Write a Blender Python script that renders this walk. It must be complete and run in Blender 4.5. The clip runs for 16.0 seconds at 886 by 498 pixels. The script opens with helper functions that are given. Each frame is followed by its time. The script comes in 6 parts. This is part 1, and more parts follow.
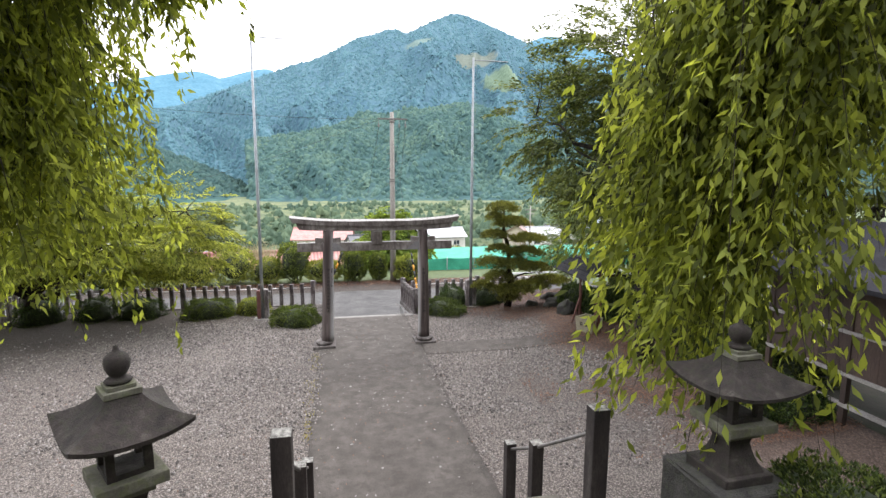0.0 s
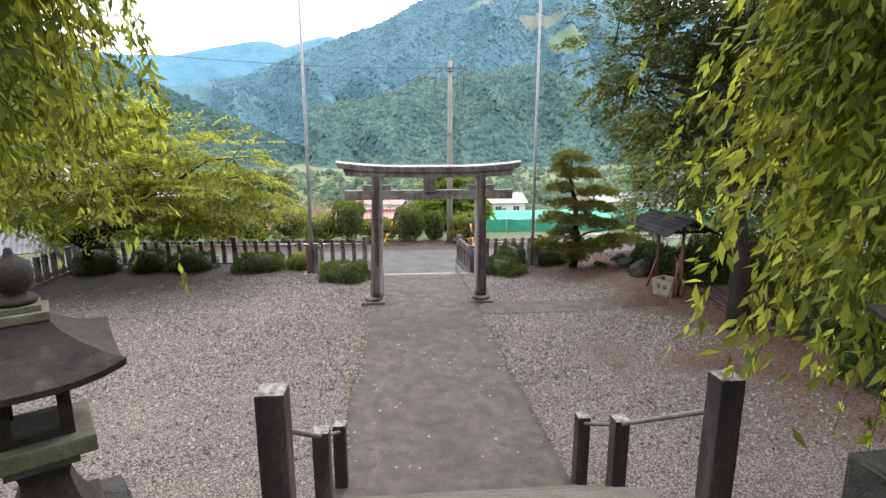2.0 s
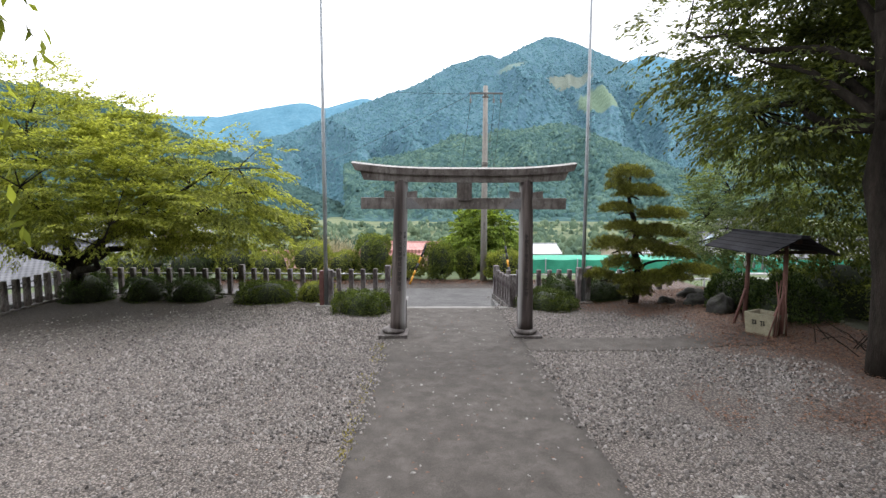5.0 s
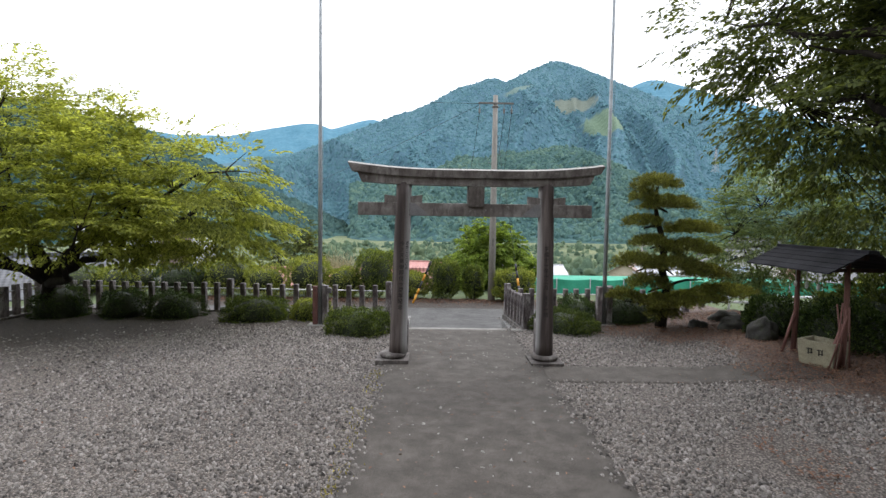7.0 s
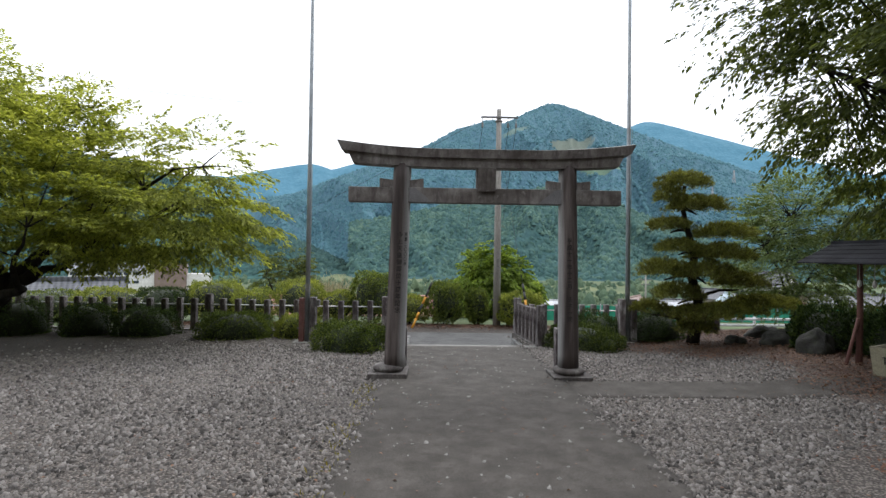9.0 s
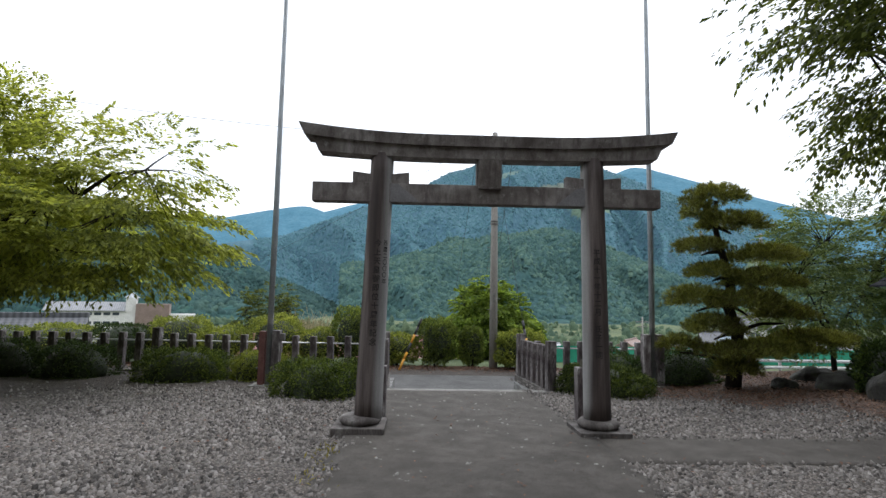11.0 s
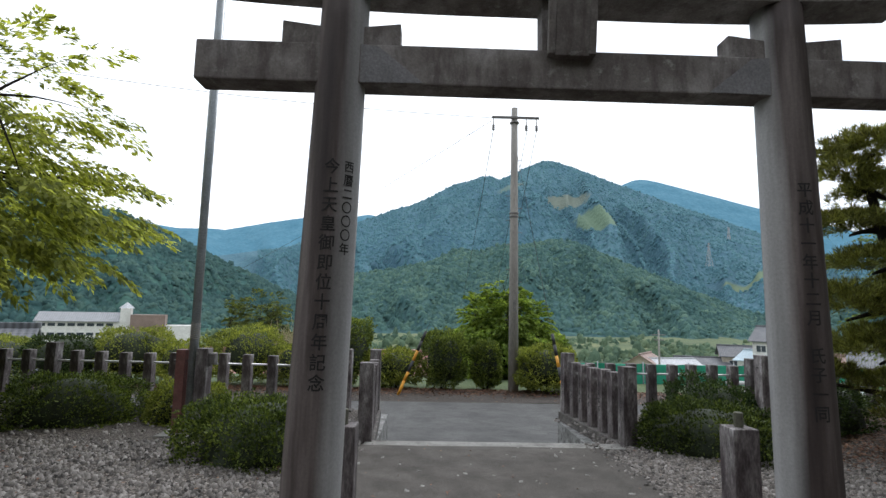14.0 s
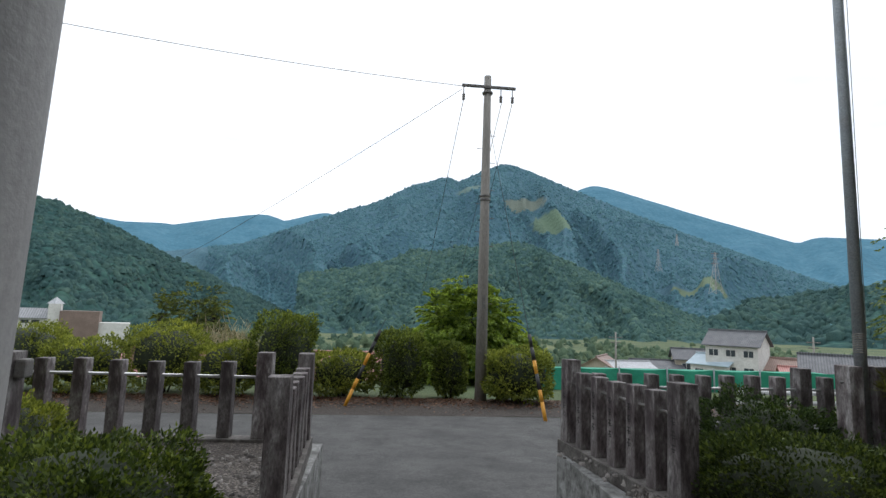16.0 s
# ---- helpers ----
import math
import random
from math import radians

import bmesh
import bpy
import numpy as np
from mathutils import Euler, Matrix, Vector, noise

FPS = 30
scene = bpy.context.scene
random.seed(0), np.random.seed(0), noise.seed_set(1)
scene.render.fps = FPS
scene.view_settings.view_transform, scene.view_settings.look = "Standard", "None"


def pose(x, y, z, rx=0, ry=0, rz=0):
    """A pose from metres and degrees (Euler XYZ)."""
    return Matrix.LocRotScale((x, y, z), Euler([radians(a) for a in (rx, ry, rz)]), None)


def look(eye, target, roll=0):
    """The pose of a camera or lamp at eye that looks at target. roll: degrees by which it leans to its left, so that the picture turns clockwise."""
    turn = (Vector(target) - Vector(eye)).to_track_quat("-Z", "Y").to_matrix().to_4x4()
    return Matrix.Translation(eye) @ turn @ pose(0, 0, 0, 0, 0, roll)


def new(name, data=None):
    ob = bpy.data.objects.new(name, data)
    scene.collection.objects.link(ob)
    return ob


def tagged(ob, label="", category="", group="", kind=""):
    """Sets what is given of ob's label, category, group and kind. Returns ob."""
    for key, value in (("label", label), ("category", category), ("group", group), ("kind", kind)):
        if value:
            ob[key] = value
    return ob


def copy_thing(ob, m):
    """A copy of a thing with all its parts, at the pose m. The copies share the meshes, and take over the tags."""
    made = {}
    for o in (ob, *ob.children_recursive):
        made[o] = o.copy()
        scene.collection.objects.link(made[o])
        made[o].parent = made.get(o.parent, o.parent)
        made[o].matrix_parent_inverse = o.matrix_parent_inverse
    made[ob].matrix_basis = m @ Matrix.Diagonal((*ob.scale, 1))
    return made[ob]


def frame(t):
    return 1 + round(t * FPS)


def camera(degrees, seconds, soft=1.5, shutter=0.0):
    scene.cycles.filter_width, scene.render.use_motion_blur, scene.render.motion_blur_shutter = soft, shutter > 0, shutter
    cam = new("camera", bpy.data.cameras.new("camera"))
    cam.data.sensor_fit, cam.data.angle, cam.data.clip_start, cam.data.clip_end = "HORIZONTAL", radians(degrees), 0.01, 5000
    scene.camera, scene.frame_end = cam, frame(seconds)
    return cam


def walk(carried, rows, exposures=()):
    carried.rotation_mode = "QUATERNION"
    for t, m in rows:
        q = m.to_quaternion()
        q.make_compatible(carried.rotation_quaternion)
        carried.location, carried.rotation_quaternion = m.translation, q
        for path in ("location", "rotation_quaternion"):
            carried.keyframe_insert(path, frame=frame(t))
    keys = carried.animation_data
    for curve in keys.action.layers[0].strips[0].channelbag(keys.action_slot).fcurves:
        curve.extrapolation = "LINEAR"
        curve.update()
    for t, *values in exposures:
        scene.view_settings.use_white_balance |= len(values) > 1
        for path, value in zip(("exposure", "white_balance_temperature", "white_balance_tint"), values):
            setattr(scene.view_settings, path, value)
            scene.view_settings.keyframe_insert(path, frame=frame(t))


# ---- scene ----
cam = camera(80.3, 16.0, soft=1.45)
PATH = [
    (0, (-0.144, -0.101, 5.56), (0.25, 1.839, 5.276), 0.3),
    (0.5, (-0.077, 0.224, 5.417), (0.263, 2.166, 5.081), -0.1),
    (1, (0.027, 0.571, 5.27), (0.276, 2.523, 4.911), -0.6),
    (1.5, (0.04, 0.967, 5.041), (0.258, 2.917, 4.653), -0.2),
    (2, (0.143, 1.373, 4.792), (0.314, 3.324, 4.388), -0.0),
    (2.5, (0.137, 1.793, 4.535), (0.274, 3.75, 4.146), 0.1),
    (3, (0.181, 2.176, 4.333), (0.298, 4.138, 3.961), -0.1),
    (3.5, (0.197, 2.567, 4.104), (0.29, 4.539, 3.786), -0.2),
    (4, (0.233, 3.0, 3.853), (0.318, 4.981, 3.592), -0.5),
    (4.2, (0.27, 3.191, 3.722), (0.347, 5.174, 3.471), -0.5),
    (6.3, (0.13, 5.312, 3.198), (0.176, 7.307, 3.07), 0.9),
    (6.5, (0.144, 5.406, 3.168), (0.191, 7.401, 3.039), 0.8),
    (7, (0.202, 5.662, 3.056), (0.242, 7.658, 2.937), 0.9),
    (7.5, (0.144, 6.062, 2.87), (0.176, 8.061, 2.815), 1.4),
    (8, (0.168, 6.488, 2.616), (0.198, 8.487, 2.599), 1.3),
    (8.5, (0.115, 6.934, 2.363), (0.15, 8.934, 2.38), 1.1),
    (9, (0.143, 7.307, 2.109), (0.184, 9.307, 2.139), 0.8),
    (9.5, (0.153, 7.7, 1.903), (0.194, 9.699, 1.961), 0.8),
    (10, (0.192, 8.183, 1.8), (0.239, 10.179, 1.925), 0.9),
    (10.2, (0.214, 8.42, 1.778), (0.265, 10.411, 1.958), 0.9),
    (12.3, (0.18, 11.216, 1.685), (0.266, 13.205, 1.884), 1.3),
    (12.5, (0.155, 11.437, 1.669), (0.237, 13.425, 1.87), 1.3),
    (13, (0.148, 12.094, 1.645), (0.217, 14.082, 1.851), 1.4),
    (13.5, (0.166, 12.807, 1.643), (0.228, 14.794, 1.863), 1.2),
    (14, (0.198, 13.48, 1.591), (0.249, 15.465, 1.828), 1.2),
    (14.5, (0.227, 14.179, 1.576), (0.319, 16.162, 1.816), 0.9),
    (15, (0.204, 14.819, 1.547), (0.329, 16.8, 1.79), 1.0),
    (15.5, (0.268, 15.445, 1.515), (0.426, 17.423, 1.765), 1.0),
    (16, (0.225, 16.15, 1.447), (0.437, 18.124, 1.692), 1.9),
]
walk(cam, [(t, look(eye, target, roll)) for t, eye, target, roll in PATH],
     exposures=((0, 1.64, 6440, 16), (2.0, 1.64, 6440, 16), (4.2, 1.41, 6380, 15), (7.0, 1.02, 6300, 13), (8.5, 0.80, 6250, 12), (10.0, 0.65, 6180, 11), (12.5, 0.55, 6140, 11), (14.0, 0.53, 6120, 10), (15.0, 0.42, 6120, 10), (16.0, 0.25, 6150, 10)))

# ---- world, sun, exposure ----
SUN_EL, SUN_AZ = 52.0, 28.0          # degrees; azimuth from +y towards +x
world = bpy.data.worlds.new("overcast_sky")
scene.world = world
world.use_nodes = True
wn = world.node_tree
wn.nodes.clear()
w_out = wn.nodes.new("ShaderNodeOutputWorld")
w_bg = wn.nodes.new("ShaderNodeBackground")
w_sky = wn.nodes.new("ShaderNodeTexSky")
w_sky.sky_type = "NISHITA"
w_sky.sun_disc = False
w_sky.sun_elevation = radians(SUN_EL)
w_sky.sun_rotation = radians(SUN_AZ)
w_dim = wn.nodes.new("ShaderNodeVectorMath")
w_dim.operation = "SCALE"
w_dim.inputs["Scale"].default_value = 0.10
w_tc = wn.nodes.new("ShaderNodeTexCoord")
w_map = wn.nodes.new("ShaderNodeMapping")
w_map.inputs["Scale"].default_value = (1.2, 1.2, 4.5)
w_noise = wn.nodes.new("ShaderNodeTexNoise")
w_noise.inputs["Scale"].default_value = 1.6
w_noise.inputs["Detail"].default_value = 6
w_ramp = wn.nodes.new("ShaderNodeValToRGB")
w_ramp.color_ramp.elements[0].position = 0.30
w_ramp.color_ramp.elements[0].color = (0.62, 0.62, 0.62, 1)
w_ramp.color_ramp.elements[1].position = 0.52
w_ramp.color_ramp.elements[1].color = (1, 1, 1, 1)
w_mix = wn.nodes.new("ShaderNodeMix")
w_mix.data_type = "RGBA"
w_mix.inputs[7].default_value = (1.08, 1.10, 1.12, 1)
wn.links.new(w_sky.outputs[0], w_dim.inputs[0])
wn.links.new(w_tc.outputs["Generated"], w_map.inputs[0])
wn.links.new(w_map.outputs[0], w_noise.inputs[0])
wn.links.new(w_noise.outputs[0], w_ramp.inputs[0])
wn.links.new(w_ramp.outputs[0], w_mix.inputs[0])
wn.links.new(w_dim.outputs[0], w_mix.inputs[6])
wn.links.new(w_mix.outputs[2], w_bg.inputs[0])
wn.links.new(w_bg.outputs[0], w_out.inputs[0])
sun_data = bpy.data.lights.new("sun", "SUN")
sun_data.energy, sun_data.angle, sun_data.color = 0.8, radians(25), (1.0, 0.97, 0.92)
sun = new("sun", sun_data)
sun.matrix_world = look((0, 0, 60), (-math.sin(radians(SUN_AZ)) * 40, -math.cos(radians(SUN_AZ)) * 40, 60 - 40 * math.tan(radians(SUN_EL))))


# ---- materials ----
def principled(name, rough=0.8, metal=0.0):
    m = bpy.data.materials.new(name)
    m.use_nodes = True
    b = m.node_tree.nodes["Principled BSDF"]
    b.inputs["Roughness"].default_value, b.inputs["Metallic"].default_value = rough, metal
    return m, m.node_tree, b


def coord(nt, scale=(1, 1, 1)):
    tc = nt.nodes.new("ShaderNodeTexCoord")
    mp = nt.nodes.new("ShaderNodeMapping")
    mp.inputs["Scale"].default_value = scale
    nt.links.new(tc.outputs["Object"], mp.inputs[0])
    return mp.outputs[0]


def noise_tex(nt, vec, scale, detail=4, rough=0.55):
    n = nt.nodes.new("ShaderNodeTexNoise")
    n.inputs["Scale"].default_value, n.inputs["Detail"].default_value, n.inputs["Roughness"].default_value = scale, detail, rough
    nt.links.new(vec, n.inputs[0])
    return n.outputs[0]


def ramp(nt, fac, stops):
    r = nt.nodes.new("ShaderNodeValToRGB")
    e = r.color_ramp.elements
    while len(e) < len(stops):
        e.new(0.5)
    for el, (p, c) in zip(e, stops):
        el.position, el.color = p, (*c, 1)
    nt.links.new(fac, r.inputs[0])
    return r.outputs[0]


def blend(nt, fac, a, b, mode="MIX"):
    m = nt.nodes.new("ShaderNodeMix")
    m.data_type, m.blend_type = "RGBA", mode
    for socket, v in ((m.inputs[0], fac), (m.inputs[6], a), (m.inputs[7], b)):
        if isinstance(v, (int, float)):
            socket.default_value = v
        elif isinstance(v, tuple):
            socket.default_value = (*v, 1)
        else:
            nt.links.new(v, socket)
    return m.outputs[2]


def bump(nt, b, height, strength=0.4, dist=0.02):
    n = nt.nodes.new("ShaderNodeBump")
    n.inputs["Strength"].default_value, n.inputs["Distance"].default_value = strength, dist
    nt.links.new(height, n.inputs["Height"])
    nt.links.new(n.outputs[0], b.inputs["Normal"])


def surface(name, stops, scale=3.0, fine=40.0, stain=(0.05, 0.05, 0.045), stain_amount=0.45, rough=0.85, metal=0.0, stretch=(1, 1, 1), relief=0.35, dist=0.01, vary=0.0, crisp=0.25):
    """A weathered surface: a broad colour field, fine grain, dark stains."""
    m, nt, b = principled(name, rough, metal)
    vec = coord(nt, stretch)
    broad = noise_tex(nt, vec, scale, 5)
    grain = noise_tex(nt, vec, fine, 3, 0.7)
    col = ramp(nt, broad, stops)
    g = ramp(nt, grain, ((0.5 - crisp, (0.62, 0.62, 0.62)), (0.5 + crisp, (1.25, 1.25, 1.25))))
    col = blend(nt, 1.0, col, g, "MULTIPLY")
    if stain_amount:
        s_fac = ramp(nt, noise_tex(nt, vec, scale * 2.3, 6, 0.65), ((0.48, (0, 0, 0)), (0.68, (stain_amount,) * 3)))
        col = blend(nt, s_fac, col, stain)
    if vary:
        info = nt.nodes.new("ShaderNodeObjectInfo")
        v = ramp(nt, info.outputs["Random"], ((0.0, (1 - vary,) * 3), (1.0, (1 + vary,) * 3)))
        col = blend(nt, 1.0, col, v, "MULTIPLY")
    nt.links.new(col, b.inputs["Base Color"])
    bump(nt, b, grain, relief, dist)
    return m


def leaf_material(name, dark, mid, light, translucent=0.35, rough=0.62):
    m, nt, b = principled(name, rough)
    b.inputs["Specular IOR Level"].default_value = 0.28
    geo = nt.nodes.new("ShaderNodeNewGeometry")
    vec = coord(nt)
    patch = noise_tex(nt, vec, 0.9, 3)
    tone = nt.nodes.new("ShaderNodeMath")
    tone.operation = "MULTIPLY_ADD"
    tone.inputs[1].default_value = 0.62
    nt.links.new(geo.outputs["Random Per Island"], tone.inputs[0])
    half = nt.nodes.new("ShaderNodeMath")
    half.operation = "MULTIPLY_ADD"
    half.inputs[1].default_value, half.inputs[2].default_value = 0.9, -0.27
    nt.links.new(patch, half.inputs[0])
    nt.links.new(half.outputs[0], tone.inputs[2])
    col = ramp(nt, tone.outputs[0], ((0.05, dark), (0.5, mid), (0.95, light)))
    nt.links.new(col, b.inputs["Base Color"])
    tr = nt.nodes.new("ShaderNodeBsdfTranslucent")
    bright = blend(nt, 1.0, col, (1.5, 1.45, 0.9), "MULTIPLY")
    nt.links.new(bright, tr.inputs[0])
    mix = nt.nodes.new("ShaderNodeMixShader")
    mix.inputs[0].default_value = translucent
    nt.links.new(b.outputs[0], mix.inputs[1])
    nt.links.new(tr.outputs[0], mix.inputs[2])
    nt.links.new(mix.outputs[0], nt.nodes["Material Output"].inputs[0])
    return m


M_STONE = surface("weathered_granite", ((0.3, (0.05, 0.042, 0.038)), (0.55, (0.105, 0.093, 0.086)), (0.75, (0.23, 0.216, 0.204))), 5.0, 60, (0.035, 0.025, 0.024), 0.75, 0.8, stretch=(1, 1, 0.28), vary=0.12, crisp=0.14)
M_STAIRPOST = surface("dark_stair_post_stone", ((0.34, (0.015, 0.011, 0.010)), (0.55, (0.034, 0.026, 0.023)), (0.75, (0.085, 0.072, 0.064))), 5.0, 60, (0.025, 0.019, 0.017), 0.7, 0.85, stretch=(1, 1, 0.28), vary=0.12, crisp=0.14)


def sky_lit_tops(m, colour, amount):
    """Paints up-facing faces pale as the sky lights them, broken by patches of lichens and wear."""
    nt = m.node_tree
    b = nt.nodes["Principled BSDF"]
    old = b.inputs["Base Color"].links[0].from_socket
    geo = nt.nodes.new("ShaderNodeNewGeometry")
    sep = nt.nodes.new("ShaderNodeSeparateXYZ")
    nt.links.new(geo.outputs["True Normal"], sep.inputs[0])
    patch = ramp(nt, noise_tex(nt, coord(nt), 14, 5, 0.7), ((0.4, (0.15, 0.15, 0.15)), (0.6, (amount,) * 3)))
    fac = blend(nt, 1.0, ramp(nt, sep.outputs[2], ((0.55, (0, 0, 0)), (0.9, (1, 1, 1)))), patch, "MULTIPLY")
    nt.links.new(blend(nt, fac, old, colour), b.inputs["Base Color"])
    return m


sky_lit_tops(M_STAIRPOST, (0.30, 0.30, 0.27), 0.85)


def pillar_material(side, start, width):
    """Concrete with dark stain streaks; side light is painted in by the normal, pale inwards, with a ragged edge."""
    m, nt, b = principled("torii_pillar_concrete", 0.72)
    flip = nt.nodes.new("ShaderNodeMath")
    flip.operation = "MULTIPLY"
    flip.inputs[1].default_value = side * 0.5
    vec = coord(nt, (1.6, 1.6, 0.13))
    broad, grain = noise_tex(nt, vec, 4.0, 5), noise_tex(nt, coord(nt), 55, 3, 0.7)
    lit_side = ramp(nt, broad, ((0.3, (0.27, 0.265, 0.26)), (0.7, (0.41, 0.405, 0.40))))
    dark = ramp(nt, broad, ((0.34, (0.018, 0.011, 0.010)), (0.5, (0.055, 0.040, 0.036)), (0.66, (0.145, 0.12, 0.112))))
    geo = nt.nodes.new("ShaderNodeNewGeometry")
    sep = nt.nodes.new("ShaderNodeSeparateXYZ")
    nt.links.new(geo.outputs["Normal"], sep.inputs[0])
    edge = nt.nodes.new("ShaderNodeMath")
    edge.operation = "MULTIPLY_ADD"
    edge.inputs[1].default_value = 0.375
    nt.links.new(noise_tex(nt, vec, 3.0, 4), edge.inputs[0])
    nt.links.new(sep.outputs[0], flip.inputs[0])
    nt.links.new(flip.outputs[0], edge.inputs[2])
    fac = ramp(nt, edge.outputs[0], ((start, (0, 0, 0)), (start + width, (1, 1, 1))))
    col = blend(nt, fac, dark, lit_side)
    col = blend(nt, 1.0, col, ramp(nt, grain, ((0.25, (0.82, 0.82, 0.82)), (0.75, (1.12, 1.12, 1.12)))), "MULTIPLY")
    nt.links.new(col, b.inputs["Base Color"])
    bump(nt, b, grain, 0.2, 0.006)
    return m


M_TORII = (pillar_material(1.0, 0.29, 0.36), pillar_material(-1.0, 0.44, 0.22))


def beam_material():
    """Old cast concrete: rain streaks running down, pale lichens, rust-brown stains."""
    m, nt, b = principled("torii_beam", 0.82)
    vec = coord(nt)
    broad, grain = noise_tex(nt, vec, 2.2, 6, 0.62), noise_tex(nt, vec, 60, 3, 0.7)
    streak = noise_tex(nt, coord(nt, (5.0, 4.0, 1.3)), 1.7, 6, 0.68)
    col = ramp(nt, broad, ((0.34, (0.095, 0.08, 0.072)), (0.5, (0.175, 0.156, 0.145)), (0.66, (0.28, 0.262, 0.25))))
    col = blend(nt, ramp(nt, streak, ((0.46, (0, 0, 0)), (0.64, (0.6, 0.6, 0.6)))), col, (0.04, 0.028, 0.025))
    col = blend(nt, ramp(nt, noise_tex(nt, vec, 11, 4, 0.7), ((0.58, (0, 0, 0)), (0.72, (0.55, 0.55, 0.55)))), col, (0.34, 0.335, 0.31))
    col = blend(nt, 1.0, col, ramp(nt, grain, ((0.3, (0.78, 0.78, 0.78)), (0.7, (1.15, 1.15, 1.15)))), "MULTIPLY")
    nt.links.new(col, b.inputs["Base Color"])
    bump(nt, b, grain, 0.3, 0.008)
    return m


# upper faces of the beams carry painted sky light
M_BEAM = sky_lit_tops(beam_material(), (0.42, 0.42, 0.40), 0.85)
M_MORTAR = surface("grey_mortar_patch", ((0.3, (0.165, 0.16, 0.165)), (0.7, (0.225, 0.22, 0.225))), 3, 60, (0.1, 0.1, 0.1), 0.3)
M_POST = surface("fence_post_stone", ((0.36, (0.065, 0.05, 0.052)), (0.5, (0.16, 0.14, 0.137)), (0.66, (0.35, 0.33, 0.322))), 7.0, 70, (0.04, 0.026, 0.028), 0.85, 0.85, stretch=(1, 1, 0.32), relief=0.6, vary=0.25, crisp=0.14)
M_LANTERN = surface("lantern_stone", ((0.3, (0.012, 0.009, 0.008)), (0.55, (0.03, 0.023, 0.020)), (0.75, (0.075, 0.063, 0.056))), 5.0, 45, (0.03, 0.034, 0.016), 0.6, 0.9, relief=0.7)
M_MOSSY = surface("mossy_stone", ((0.3, (0.07, 0.068, 0.05)), (0.6, (0.135, 0.132, 0.10)), (0.85, (0.22, 0.218, 0.18))), 3.5, 40, (0.09, 0.11, 0.03), 0.6, 0.92)
M_CARVED = surface("carved_letters_black", ((0.3, (0.012, 0.011, 0.011)), (0.7, (0.02, 0.019, 0.018))), 5, 60, stain_amount=0)
M_PATH = surface("worn_concrete_path", ((0.34, (0.05, 0.043, 0.036)), (0.5, (0.07, 0.061, 0.052)), (0.68, (0.096, 0.085, 0.074))), 2.6, 80, (0.037, 0.030, 0.024), 0.65, 0.9, dist=0.012, crisp=0.12, relief=0.6)
M_SLAB = surface("pale_concrete_edge", ((0.3, (0.17, 0.165, 0.15)), (0.7, (0.28, 0.27, 0.25))), 2.5, 30, (0.08, 0.075, 0.065), 0.7)
M_WALL = surface("concrete_wall", ((0.35, (0.14, 0.138, 0.13)), (0.65, (0.36, 0.36, 0.35))), 3.5, 35, (0.035, 0.034, 0.03), 0.85)
M_KERB = surface("stained_kerb", ((0.35, (0.07, 0.06, 0.055)), (0.65, (0.17, 0.158, 0.145))), 5, 45, (0.035, 0.03, 0.026), 0.8)
M_ASPHALT = surface("asphalt", ((0.3, (0.055, 0.054, 0.053)), (0.7, (0.105, 0.103, 0.10))), 1.3, 38, (0.035, 0.034, 0.033), 0.6, 0.92, relief=0.7, dist=0.012, crisp=0.13)
M_ROCK = surface("garden_rock", ((0.3, (0.02, 0.019, 0.017)), (0.7, (0.065, 0.062, 0.056))), 4, 30, (0.05, 0.06, 0.03), 0.6, relief=0.8, dist=0.03)
M_BARK = surface("bark", ((0.3, (0.015, 0.012, 0.010)), (0.7, (0.042, 0.034, 0.028))), 6, 40, (0.05, 0.052, 0.036), 0.3, 0.95, stretch=(1, 1, 0.25), relief=0.9, dist=0.03)
M_BARK.node_tree.nodes["Principled BSDF"].inputs["Specular IOR Level"].default_value = 0.15
M_STEEL = surface("galvanised_steel", ((0.3, (0.24, 0.27, 0.29)), (0.7, (0.36, 0.39, 0.41))), 2, 60, (0.18, 0.15, 0.12), 0.3, 0.5, 0.2, relief=0.1)
M_PIPE = surface("bright_pipe", ((0.3, (0.55, 0.55, 0.55)), (0.7, (0.7, 0.7, 0.7))), 2, 50, (0.3, 0.28, 0.25), 0.3, 0.35, 0.7, relief=0.1)
M_IRON = surface("grey_iron_pipe", ((0.3, (0.13, 0.125, 0.12)), (0.7, (0.22, 0.21, 0.20))), 4, 60, (0.09, 0.05, 0.03), 0.4, 0.6, 0.3, relief=0.2)
M_CPOLE = surface("concrete_pole", ((0.3, (0.24, 0.225, 0.20)), (0.7, (0.36, 0.34, 0.31))), 1.2, 40, (0.14, 0.13, 0.12), 0.5, stretch=(1, 1, 0.15))
M_WIRE = surface("dark_cable", ((0.3, (0.03, 0.03, 0.03)), (0.7, (0.05, 0.05, 0.05))), 2, 20, stain_amount=0)
M_RUST = surface("red_lead_paint", ((0.3, (0.12, 0.04, 0.035)), (0.7, (0.19, 0.085, 0.075))), 5, 50, (0.1, 0.06, 0.05), 0.5, 0.6)
M_WOOD = surface("old_brown_wood", ((0.3, (0.03, 0.019, 0.015)), (0.7, (0.07, 0.046, 0.036))), 3, 40, (0.03, 0.022, 0.02), 0.5, 0.85, stretch=(1, 1, 0.2), vary=0.2)
M_REDWOOD = surface("reddish_pole_wood", ((0.3, (0.12, 0.05, 0.04)), (0.7, (0.2, 0.1, 0.08))), 3, 40, (0.06, 0.03, 0.03), 0.4, 0.85, stretch=(1, 1, 0.2))
